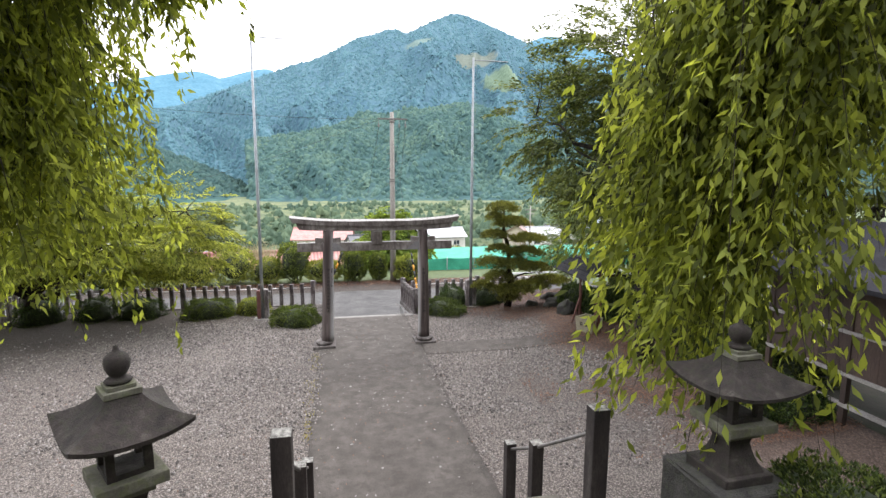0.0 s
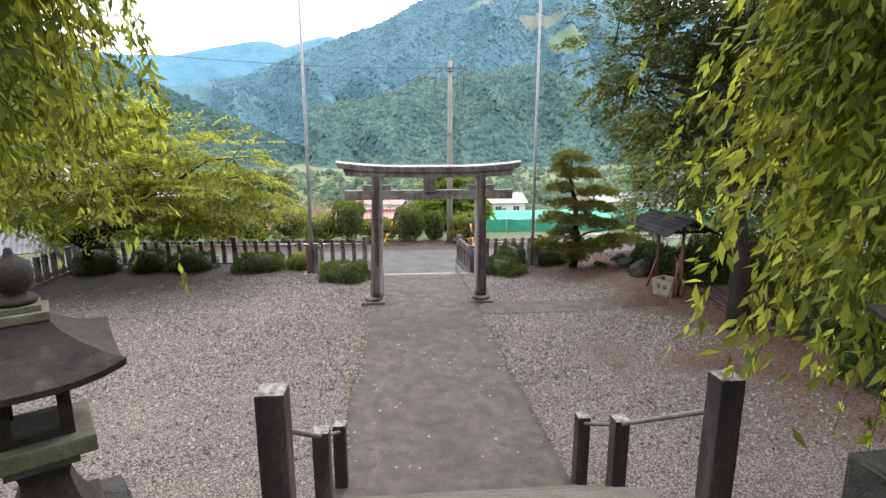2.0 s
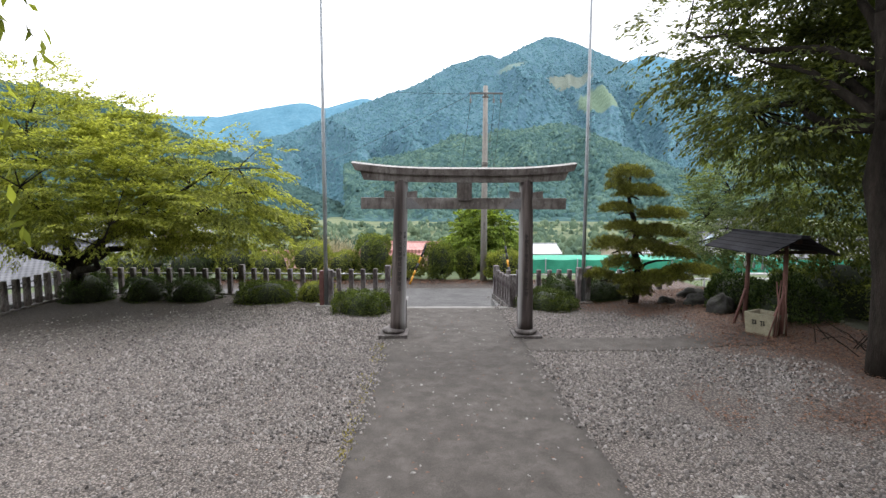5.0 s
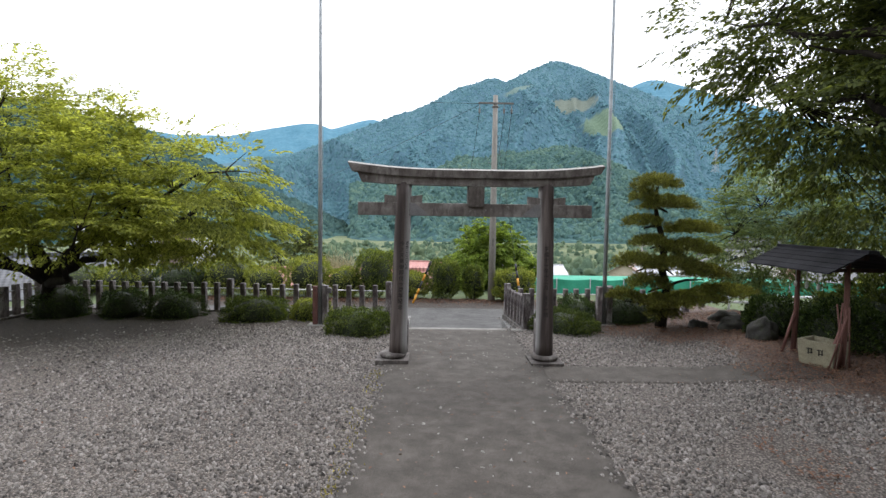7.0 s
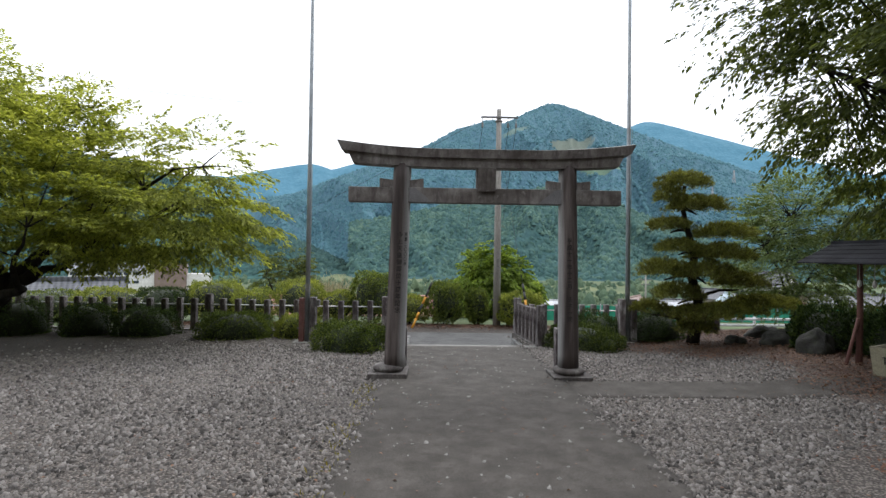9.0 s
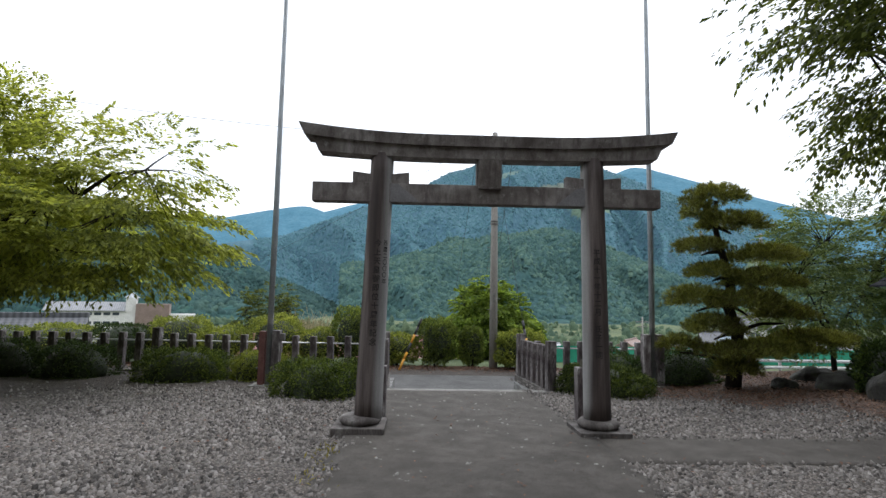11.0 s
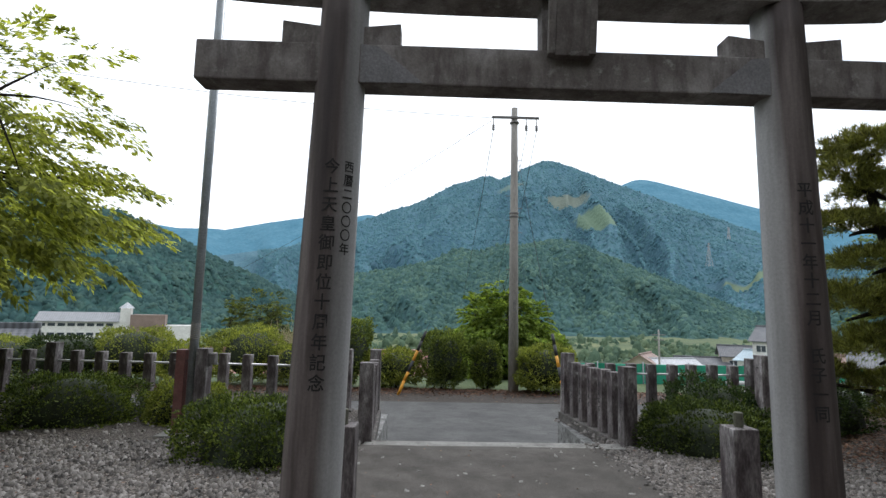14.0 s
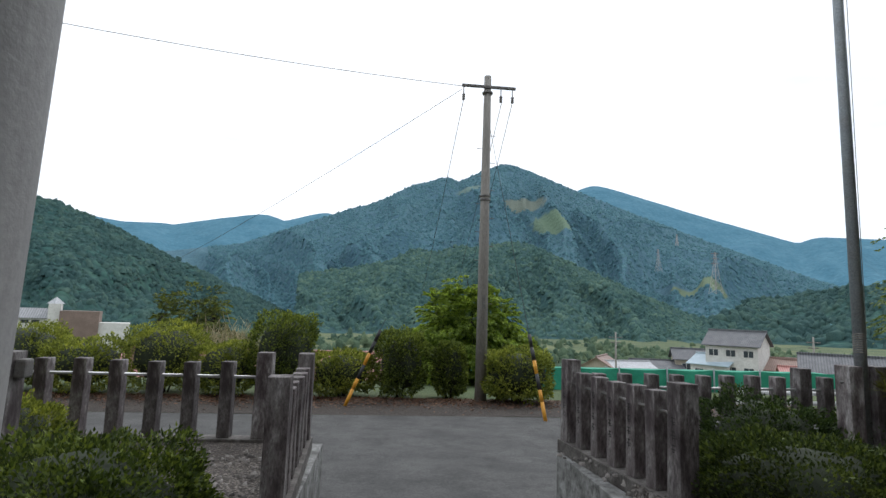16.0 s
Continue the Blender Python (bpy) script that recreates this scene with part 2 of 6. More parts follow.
M_GREYWOOD = surface("silvered_wood", ((0.3, (0.2, 0.19, 0.18)), (0.7, (0.34, 0.32, 0.30))), 3, 40, (0.1, 0.09, 0.08), 0.5, 0.85, stretch=(0.3, 1, 1))
M_ROOFWOOD = surface("dark_roof_board", ((0.3, (0.016, 0.016, 0.019)), (0.7, (0.036, 0.036, 0.042))), 2, 30, (0.02, 0.02, 0.022), 0.5, 0.85, vary=0.2)
M_ROOFWOOD.node_tree.nodes["Principled BSDF"].inputs["Specular IOR Level"].default_value = 0.15
M_BIN = surface("cream_concrete_box", ((0.3, (0.20, 0.185, 0.125)), (0.7, (0.31, 0.285, 0.20))), 3, 40, (0.18, 0.16, 0.10), 0.5)
M_YELLOW = surface("yellow_tape", ((0.3, (0.62, 0.27, 0.015)), (0.7, (0.75, 0.36, 0.03))), 3, 40, (0.4, 0.2, 0.03), 0.3, 0.5)
M_BLACK = surface("black_tape", ((0.3, (0.012, 0.012, 0.012)), (0.7, (0.025, 0.025, 0.025))), 3, 40, stain_amount=0, rough=0.5)
M_SOIL = surface("hillside_soil", ((0.3, (0.025, 0.026, 0.015)), (0.7, (0.06, 0.054, 0.035))), 1, 20, (0.03, 0.045, 0.015), 0.6, 0.95, dist=0.05)
M_STEP = surface("stone_step", ((0.3, (0.06, 0.054, 0.042)), (0.7, (0.115, 0.105, 0.088))), 2.5, 40, (0.055, 0.058, 0.035), 0.7, vary=0.12)
M_WHITEPAINT = surface("white_rail_paint", ((0.3, (0.68, 0.69, 0.68)), (0.7, (0.8, 0.8, 0.79))), 2, 30, (0.45, 0.43, 0.4), 0.3, 0.5)
M_NET = surface("green_net", ((0.3, (0.02, 0.27, 0.17)), (0.7, (0.05, 0.37, 0.24))), 1.2, 60, (0.02, 0.2, 0.13), 0.5, 0.8)
M_PLASTER = surface("white_plaster", ((0.3, (0.62, 0.61, 0.58)), (0.7, (0.76, 0.75, 0.72))), 0.6, 10, (0.45, 0.43, 0.4), 0.4)
M_BEIGE = surface("beige_wall", ((0.3, (0.42, 0.37, 0.29)), (0.7, (0.55, 0.49, 0.40))), 0.6, 10, (0.3, 0.26, 0.2), 0.4)
M_BROWNWALL = surface("brown_tiled_wall", ((0.3, (0.20, 0.145, 0.12)), (0.7, (0.27, 0.20, 0.17))), 0.4, 8, (0.16, 0.12, 0.1), 0.4)
M_GLASS_DARK = surface("dark_window_glass", ((0.3, (0.03, 0.04, 0.05)), (0.7, (0.06, 0.075, 0.09))), 0.5, 5, stain_amount=0, rough=0.15)


def tile_roof(name, a, b_, pitch=3.6):
    """Roof tiles: ribs down the slope and rows across it."""
    m, nt, b = principled(name, 0.6)
    vec = coord(nt)
    w = nt.nodes.new("ShaderNodeTexWave")
    w.bands_direction = "X"
    w.inputs["Scale"].default_value, w.inputs["Distortion"].default_value = pitch / 3.1, 0.2
    nt.links.new(vec, w.inputs[0])
    v = nt.nodes.new("ShaderNodeTexWave")
    v.bands_direction, v.wave_profile = "Y", "SAW"
    v.inputs["Scale"].default_value = pitch / 2.6
    nt.links.new(vec, v.inputs[0])
    mixed = blend(nt, 0.5, w.outputs[0], v.outputs[0])
    col = blend(nt, 1.0, ramp(nt, noise_tex(nt, vec, 1.1, 5), ((0.3, a), (0.7, b_))), ramp(nt, mixed, ((0.1, (0.5, 0.5, 0.5)), (0.7, (1.15, 1.15, 1.15)))), "MULTIPLY")
    nt.links.new(col, b.inputs["Base Color"])
    bump(nt, b, mixed, 0.6, 0.06)
    return m


M_REDTILE = tile_roof("red_roof_tile", (0.40, 0.17, 0.15), (0.54, 0.28, 0.25))
M_GREYTILE = tile_roof("grey_roof_tile", (0.08, 0.084, 0.095), (0.15, 0.154, 0.165))
M_PALETILE = tile_roof("pale_roof_sheet", (0.42, 0.43, 0.45), (0.55, 0.56, 0.58))
M_BROWNTILE = tile_roof("brown_roof_tile", (0.24, 0.16, 0.13), (0.33, 0.23, 0.19))
M_SHEET = tile_roof("grey_roof_sheet", (0.22, 0.225, 0.235), (0.32, 0.325, 0.335), 1.6)
M_BLUEROOF = tile_roof("pale_blue_roof", (0.36, 0.46, 0.52), (0.47, 0.57, 0.63))


def gravel_ground():
    m, nt, b = principled("slate_gravel_bed", 0.9)
    vec = coord(nt)
    vo = nt.nodes.new("ShaderNodeTexVoronoi")
    vo.inputs["Scale"].default_value = 36
    nt.links.new(vec, vo.inputs["Vector"])
    base = ramp(nt, vo.outputs["Color"], ((0.1, (0.108, 0.094, 0.083)), (0.5, (0.20, 0.178, 0.16)), (0.9, (0.30, 0.27, 0.246))))
    gap = ramp(nt, vo.outputs["Distance"], ((0.25, (1.1, 1.1, 1.1)), (0.65, (0.3, 0.29, 0.28))))
    col = blend(nt, 1.0, base, gap, "MULTIPLY")
    broad = ramp(nt, noise_tex(nt, vec, 0.35, 4), ((0.3, (0.85, 0.82, 0.80)), (0.7, (1.12, 1.1, 1.08))))
    col = blend(nt, 1.0, col, broad, "MULTIPLY")
    sep = nt.nodes.new("ShaderNodeSeparateXYZ")
    nt.links.new(vec, sep.inputs[0])
    edge = nt.nodes.new("ShaderNodeMath")
    edge.operation = "MULTIPLY_ADD"
    edge.inputs[1].default_value, edge.inputs[2].default_value = 0.16, -0.95
    nt.links.new(sep.outputs[0], edge.inputs[0])
    drift = nt.nodes.new("ShaderNodeMath")
    drift.operation = "ADD"
    nt.links.new(edge.outputs[0], drift.inputs[0])
    nt.links.new(noise_tex(nt, vec, 1.1, 6, 0.7), drift.inputs[1])
    cover = ramp(nt, drift.outputs[0], ((0.52, (0, 0, 0)), (0.85, (0.85, 0.85, 0.85))))
    duff = ramp(nt, vo.outputs["Color"], ((0.1, (0.045, 0.03, 0.023)), (0.5, (0.095, 0.06, 0.045)), (0.9, (0.17, 0.115, 0.085))))
    col = blend(nt, cover, col, duff)
    # the maple's shade along the fence side, painted as dark bare earth with old leaves
    west = nt.nodes.new("ShaderNodeVectorMath")
    west.operation = "DOT_PRODUCT"
    west.inputs[1].default_value = (-0.13, 0.20, 0)
    nt.links.new(vec, west.inputs[0])
    ragged = nt.nodes.new("ShaderNodeMath")
    ragged.operation = "MULTIPLY_ADD"
    ragged.inputs[1].default_value, ragged.inputs[2].default_value = 1.2, -5.05
    nt.links.new(noise_tex(nt, vec, 0.9, 6, 0.7), ragged.inputs[0])
    shaded_soil = nt.nodes.new("ShaderNodeMath")
    shaded_soil.operation = "ADD"
    nt.links.new(west.outputs["Value"], shaded_soil.inputs[0])
    nt.links.new(ragged.outputs[0], shaded_soil.inputs[1])
    col = blend(nt, ramp(nt, shaded_soil.outputs[0], ((0.0, (0, 0, 0)), (0.55, (0.8, 0.8, 0.8)))), col, ramp(nt, vo.outputs["Color"], ((0.1, (0.017, 0.013, 0.010)), (0.9, (0.06, 0.046, 0.037)))))
    nt.links.new(col, b.inputs["Base Color"])
    bump(nt, b, vo.outputs["Distance"], 0.9, -0.03)
    return m


def chip_material():
    m, nt, b = principled("slate_chips", 0.8)
    geo = nt.nodes.new("ShaderNodeNewGeometry")
    col = ramp(nt, geo.outputs["Random Per Island"], ((0.0, (0.03, 0.026, 0.023)), (0.45, (0.148, 0.133, 0.121)), (0.9, (0.24, 0.219, 0.201)), (1.0, (0.31, 0.287, 0.266))))
    grain = noise_tex(nt, coord(nt), 90, 2)
    col = blend(nt, 1.0, col, ramp(nt, grain, ((0.3, (0.75, 0.75, 0.75)), (0.7, (1.15, 1.15, 1.15)))), "MULTIPLY")
    nt.links.new(col, b.inputs["Base Color"])
    return m


def grass_ground():
    m, nt, b = principled("valley_grass", 0.95)
    vec = coord(nt)
    col = ramp(nt, noise_tex(nt, vec, 0.06, 6, 0.6), ((0.3, (0.05, 0.078, 0.035)), (0.5, (0.09, 0.122, 0.048)), (0.7, (0.165, 0.18, 0.075))))
    col = blend(nt, 1.0, col, ramp(nt, noise_tex(nt, vec, 5, 4, 0.7), ((0.3, (0.6, 0.6, 0.6)), (0.7, (1.25, 1.25, 1.25)))), "MULTIPLY")
    nt.links.new(col, b.inputs["Base Color"])
    bump(nt, b, noise_tex(nt, vec, 9, 3), 0.7, 0.08)
    return m


def forest(name, dark, mid, light, clump, clearings=(), depth=0.4):
    """Wooded slope: crowns of a given size with shade painted into the gaps between them, valleys of deeper green, and
    cleared felling patches (centre, radius).
    """
    m, nt, b = principled(name, 0.95)
    b.inputs["Specular IOR Level"].default_value = 0.1
    vec = coord(nt)
    vo = nt.nodes.new("ShaderNodeTexVoronoi")
    vo.inputs["Scale"].default_value = 1.0 / clump
    nt.links.new(vec, vo.inputs["Vector"])
    broad = noise_tex(nt, vec, 0.008, 6, 0.62)
    tone = blend(nt, 0.55, broad, noise_tex(nt, vec, 0.35 / clump, 4, 0.7))
    col = ramp(nt, tone, ((0.36, dark), (0.5, mid), (0.64, light)))
    # shade between the crowns: colour darkened and blued towards their edges
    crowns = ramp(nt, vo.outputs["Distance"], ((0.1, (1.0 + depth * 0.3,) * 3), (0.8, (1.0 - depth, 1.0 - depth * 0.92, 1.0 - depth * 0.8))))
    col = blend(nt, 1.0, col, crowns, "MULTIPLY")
    geo = nt.nodes.new("ShaderNodeNewGeometry")
    for (cx, cy, cz), (rx, ry, rz), colour in clearings:
        sub = nt.nodes.new("ShaderNodeVectorMath")
        sub.operation = "SUBTRACT"
        sub.inputs[1].default_value = (cx, cy, cz)
        nt.links.new(geo.outputs["Position"], sub.inputs[0])
        div = nt.nodes.new("ShaderNodeVectorMath")
        div.operation = "DIVIDE"
        div.inputs[1].default_value = (rx, ry, rz)
        nt.links.new(sub.outputs[0], div.inputs[0])
        ln = nt.nodes.new("ShaderNodeVectorMath")
        ln.operation = "LENGTH"
        nt.links.new(div.outputs[0], ln.inputs[0])
        wob = nt.nodes.new("ShaderNodeMath")
        wob.operation = "MULTIPLY_ADD"
        wob.inputs[1].default_value = 0.9
        nt.links.new(noise_tex(nt, vec, 0.03, 3), wob.inputs[0])
        nt.links.new(ln.outputs["Value"], wob.inputs[2])
        n2 = nt.nodes.new("ShaderNodeMath")
        n2.operation = "MULTIPLY"
        n2.inputs[1].default_value = 0.68
        nt.links.new(wob.outputs[0], n2.inputs[0])
        inside = ramp(nt, n2.outputs[0], ((0.0, (0.9, 0.9, 0.9)), (0.88, (0.8, 0.8, 0.8)), (1.0, (0, 0, 0))))
        col = blend(nt, inside, col, colour)
    nt.links.new(col, b.inputs["Base Color"])
    bump(nt, b, vo.outputs["Distance"], 2.0 * depth, -clump * 0.4)
    return m


def crown_material(name, dark, mid, light):
    """Tree crowns of a far wood: each crown its own tone, with broad drifts of tone."""
    m, nt, b = principled(name, 0.95)
    b.inputs["Specular IOR Level"].default_value = 0.1
    geo = nt.nodes.new("ShaderNodeNewGeometry")
    vec = coord(nt)
    tone = blend(nt, 0.8, geo.outputs["Random Per Island"], noise_tex(nt, vec, 0.02, 7, 0.72))
    col = ramp(nt, tone, ((0.28, dark), (0.5, mid), (0.74, light)))
    col = blend(nt, 1.0, col, ramp(nt, noise_tex(nt, vec, 0.9, 3, 0.7), ((0.3, (0.84, 0.84, 0.84)), (0.7, (1.14, 1.14, 1.14)))), "MULTIPLY")
    nt.links.new(col, b.inputs["Base Color"])
    bump(nt, b, noise_tex(nt, vec, 1.1, 4, 0.7), 0.5, 1.0)
    return m


M_GRAVEL = gravel_ground()
M_CHIP = chip_material()
M_GRASS = grass_ground()
L_WEEP = leaf_material("weeping_leaves", (0.03, 0.04, 0.010), (0.168, 0.202, 0.035), (0.44, 0.49, 0.088), 0.6)
L_MAPLE = leaf_material("maple_leaves", (0.055, 0.078, 0.018), (0.242, 0.272, 0.055), (0.49, 0.525, 0.12), 0.62)
L_TREE = leaf_material("broad_leaves", (0.025, 0.036, 0.012), (0.078, 0.10, 0.028), (0.20, 0.235, 0.055), 0.38)
L_SHRUB = leaf_material("azalea_leaves", (0.011, 0.02, 0.006), (0.045, 0.069, 0.015), (0.18, 0.225, 0.044), 0.26)
# brighter copy of azalea_leaves: stronger daylight on these shrubs is in the colour
L_AZALEA_LIT = leaf_material("azalea_leaves_lit", (0.013, 0.023, 0.006), (0.06, 0.09, 0.017), (0.25, 0.31, 0.052), 0.28)
L_LIME = leaf_material("lime_hedge_leaves", (0.055, 0.075, 0.017), (0.19, 0.225, 0.045), (0.43, 0.45, 0.09), 0.4)
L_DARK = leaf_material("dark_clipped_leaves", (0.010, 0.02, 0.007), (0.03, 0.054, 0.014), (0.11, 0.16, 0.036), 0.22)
L_FRESH = leaf_material("fresh_green_leaves", (0.04, 0.065, 0.014), (0.165, 0.24, 0.04), (0.37, 0.47, 0.085), 0.45)
L_HEDGE = leaf_material("clipped_hedge_leaves", (0.022, 0.036, 0.010), (0.10, 0.135, 0.028), (0.31, 0.37, 0.07), 0.34)
L_PALE = leaf_material("grey_green_leaves", (0.05, 0.075, 0.03), (0.13, 0.18, 0.06), (0.26, 0.31, 0.12), 0.4)
L_PINE = leaf_material("pine_needles", (0.04, 0.03, 0.011), (0.125, 0.135, 0.03), (0.35, 0.37, 0.08), 0.32)
L_WEED = leaf_material("yellowing_weeds", (0.10, 0.09, 0.02), (0.22, 0.19, 0.04), (0.40, 0.34, 0.07), 0.3)
L_DEAD = leaf_material("fallen_leaves", (0.06, 0.03, 0.02), (0.14, 0.07, 0.045), (0.26, 0.15, 0.09), 0.1)


# ---- mesh helpers ----
def raw_mesh(name, verts, faces, mat, smooth=False):
    """Fast mesh from an (n, 3) array and an (m, k) array of equal-sided faces."""
    verts, faces = np.asarray(verts, np.float32), np.asarray(faces, np.int32)
    me = bpy.data.meshes.new(name)
    k = faces.shape[1]
    me.vertices.add(len(verts))
    me.vertices.foreach_set("co", verts.ravel())
    me.loops.add(faces.size)
    me.loops.foreach_set("vertex_index", faces.ravel())
    me.polygons.add(len(faces))
    me.polygons.foreach_set("loop_start", np.arange(0, faces.size, k, dtype=np.int32))
    if smooth:
        me.polygons.foreach_set("use_smooth", np.ones(len(faces), bool))
    me.update(calc_edges=True)
    me.materials.append(mat)
    return me


def thing(name, label, category, at=(0, 0, 0), rz=0.0, group="", kind=""):
    ob = new(name)
    ob.empty_display_size = 0.2
    ob.matrix_world = pose(*at, 0, 0, rz)
    return tagged(ob, label, category, group, kind)


def part(name, bm, material, parent=None, label="", smooth=False):
    me = bpy.data.meshes.new(name)
    bmesh.ops.recalc_face_normals(bm, faces=bm.faces)
    for f in bm.faces:
        f.smooth = smooth
    bm.to_mesh(me)
    bm.free()
    me.materials.append(material)
    ob = new(name, me)
    ob.parent = parent
    return tagged(ob, label)


def child(name, me, parent, m=None, label=""):
    ob = new(name, me)
    ob.parent = parent
    if m is not None:
        ob.matrix_local = m
    return tagged(ob, label)


def box(bm, lo, hi, bevel=0.0, taper=0.0):
    r = bmesh.ops.create_cube(bm, size=1.0)
    vs = r["verts"]
    lo, hi = Vector(lo), Vector(hi)
    c, d = (lo + hi) / 2, hi - lo
    for v in vs:
        k = 1 - taper if v.co.z > 0 else 1
        v.co = Vector((c.x + v.co.x * d.x * k, c.y + v.co.y * d.y * k, c.z + v.co.z * d.z))
    if bevel:
        edges = list({e for v in vs for e in v.link_edges})
        bmesh.ops.bevel(bm, geom=edges, offset=bevel, segments=2, profile=0.6, affect="EDGES")
    return bm


def boxes(*specs):
    bm = bmesh.new()
    for s in specs:
        box(bm, *s)
    return bm


def tube(bm, pts, radii, sides=8, caps=True):
    """A tapered tube along points."""
    pts = [Vector(p) for p in pts]
    rings = []
    up = Vector((0.31, 0.17, 0.93)).normalized()
    for i, p in enumerate(pts):
        d = (pts[min(i + 1, len(pts) - 1)] - pts[max(i - 1, 0)]).normalized()
        a = d.cross(up if abs(d.dot(up)) < 0.95 else Vector((1, 0, 0))).normalized()
        b = d.cross(a)
        r = radii[i] if not isinstance(radii, (int, float)) else radii
        rings.append([bm.verts.new(p + a * math.cos(2 * math.pi * k / sides) * r + b * math.sin(2 * math.pi * k / sides) * r) for k in range(sides)])
    for r0, r1 in zip(rings, rings[1:]):
        for k in range(sides):
            bm.faces.new((r0[k], r0[(k + 1) % sides], r1[(k + 1) % sides], r1[k]))
    if caps:
        bm.faces.new(rings[0][::-1])
        bm.faces.new(rings[-1])
    return bm


def lathe(bm, profile, sides=24, centre=(0, 0)):
    """A turned shape: (radius, z) pairs from bottom to top."""
    rings = [[bm.verts.new((centre[0] + r * math.cos(2 * math.pi * k / sides), centre[1] + r * math.sin(2 * math.pi * k / sides), z)) for k in range(sides)] for r, z in profile]
    for r0, r1 in zip(rings, rings[1:]):
        for k in range(sides):
            bm.faces.new((r0[k], r0[(k + 1) % sides], r1[(k + 1) % sides], r1[k]))
    bm.faces.new(rings[0][::-1])
    bm.faces.new(rings[-1])
    return bm


def roughen(bm, amount, scale):
    for v in bm.verts:
        v.co += noise.noise_vector(v.co * scale) * amount
    return bm


rng = np.random.default_rng(7)


def unit(a):
    return a / np.maximum(np.linalg.norm(a, axis=1, keepdims=True), 1e-6)


def leaf_mesh(name, mat, centres, along, size, width=0.45, flat=0.6, fold=0.25):
    """One folded leaf blade at each centre. along: the way each blade points; flat: how level the blades lie."""
    n = len(centres)
    d = unit(along)
    nrm = unit(rng.normal(0, 1, (n, 3)) * (1 - flat) + np.array([0, 0, 1.0]) * flat)
    side = unit(np.cross(d, nrm))
    up = np.cross(side, d)
    ln = (size * rng.uniform(0.7, 1.25, n))[:, None]
    wd = ln * width / 2
    base, tip = centres, centres + d * ln - up * ln * 0.12
    mid = centres + d * ln * 0.45
    v = np.stack([base, mid + side * wd + up * wd * fold, tip, mid - side * wd + up * wd * fold], 1).reshape(-1, 3)
    return raw_mesh(name, v, np.arange(4 * n).reshape(n, 4), mat)


def fbm(x, y, s, octaves=4):
    """Cheap smooth noise on arrays, from sums of sines."""
    out, amp = np.zeros_like(x), 1.0
    for o in range(octaves):
        f = s * 1.93 ** o
        out += amp * (np.sin(f * x * 1.0 + 1.7 * o + 1.3 * np.sin(f * 0.63 * y + o)) * np.cos(f * 0.87 * y + 2.1 * o + 1.1 * np.sin(f * 0.71 * x + 2 * o)))
        amp *= 0.52
    return out


# ---- ground ----
def court_z(x, y):
    """Height of the gravel court: it falls gently away from the steps and rises under the trees."""
    return 0.26 - 0.02 * y + np.clip(np.asarray(x) - 5.5, 0, 5) * 0.055


ROAD_Z = -1.0
COURT = dict(x0=-12.7, x1=10.6, y0=5.3, y1=23.35)


def valley_z(x, y):
    x, y = np.asarray(x, float), np.asarray(y, float)
    t = np.clip((y - 33.0) / 62.0, 0, 1)
    z = ROAD_Z - 0.02 * np.clip(y - 24, 0, 12) - (t * t * (3 - 2 * t)) * 10.8
    left = np.clip((-x - 16) / 40, 0, 1)
    return z - left * 2.5 * np.clip(1 - t, 0, 1)


def spread(n, near, far):
    u = np.linspace(-1, 1, n)
    return np.sign(u) * (near * np.abs(u) + far * np.abs(u) ** 5)


gx, gy = np.meshgrid(spread(121, 60, 4200), 20 + spread(141, 70, 4200))
gz = valley_z(gx, gy) + fbm(gx, gy, 0.02, 3) * np.clip((gy - 40) / 60, 0, 1) * 0.6
gz = np.where((gx > COURT["x0"] - 2) & (gx < COURT["x1"] + 0.5) & (gy > -60) & (gy < 21), gz - 0.5, gz)
idx = np.arange(gx.size).reshape(gx.shape)
quads = np.stack([idx[:-1, :-1], idx[:-1, 1:], idx[1:, 1:], idx[1:, :-1]], -1).reshape(-1, 4)
tagged(new("ground", raw_mesh("ground", np.stack([gx, gy, gz], -1).reshape(-1, 3), quads, M_GRASS, True)), "grassy valley floor with fields and rough green", "ground", kind="structure")


def sheet(name, x0, x1, y0, y1, zf, mat, label, nx=24, ny=24, thick=0.0, kind="structure", category="ground"):
    xs, ys = np.meshgrid(np.linspace(x0, x1, nx), np.linspace(y0, y1, ny))
    zs = zf(xs, ys)
    i = np.arange(xs.size).reshape(xs.shape)
    q = np.stack([i[:-1, :-1], i[:-1, 1:], i[1:, 1:], i[1:, :-1]], -1).reshape(-1, 4)
    me = raw_mesh(name, np.stack([xs, ys, zs], -1).reshape(-1, 3), q, mat, True)
    ob = tagged(new(name, me), label, category, kind=kind)
    if thick:
        s = ob.modifiers.new("thickness", "SOLIDIFY")
        s.thickness, s.offset = thick, -1
    return ob


sheet("gravel_court", COURT["x0"], COURT["x1"], COURT["y0"], COURT["y1"], lambda x, y: court_z(x, y) + fbm(x, y, 1.3, 2) * 0.008, M_GRAVEL, "grey slate gravel court, raked flat, with fallen leaves", 117, 100, 0.25)
bpy.data.objects["gravel_court"].name = "ground_court"
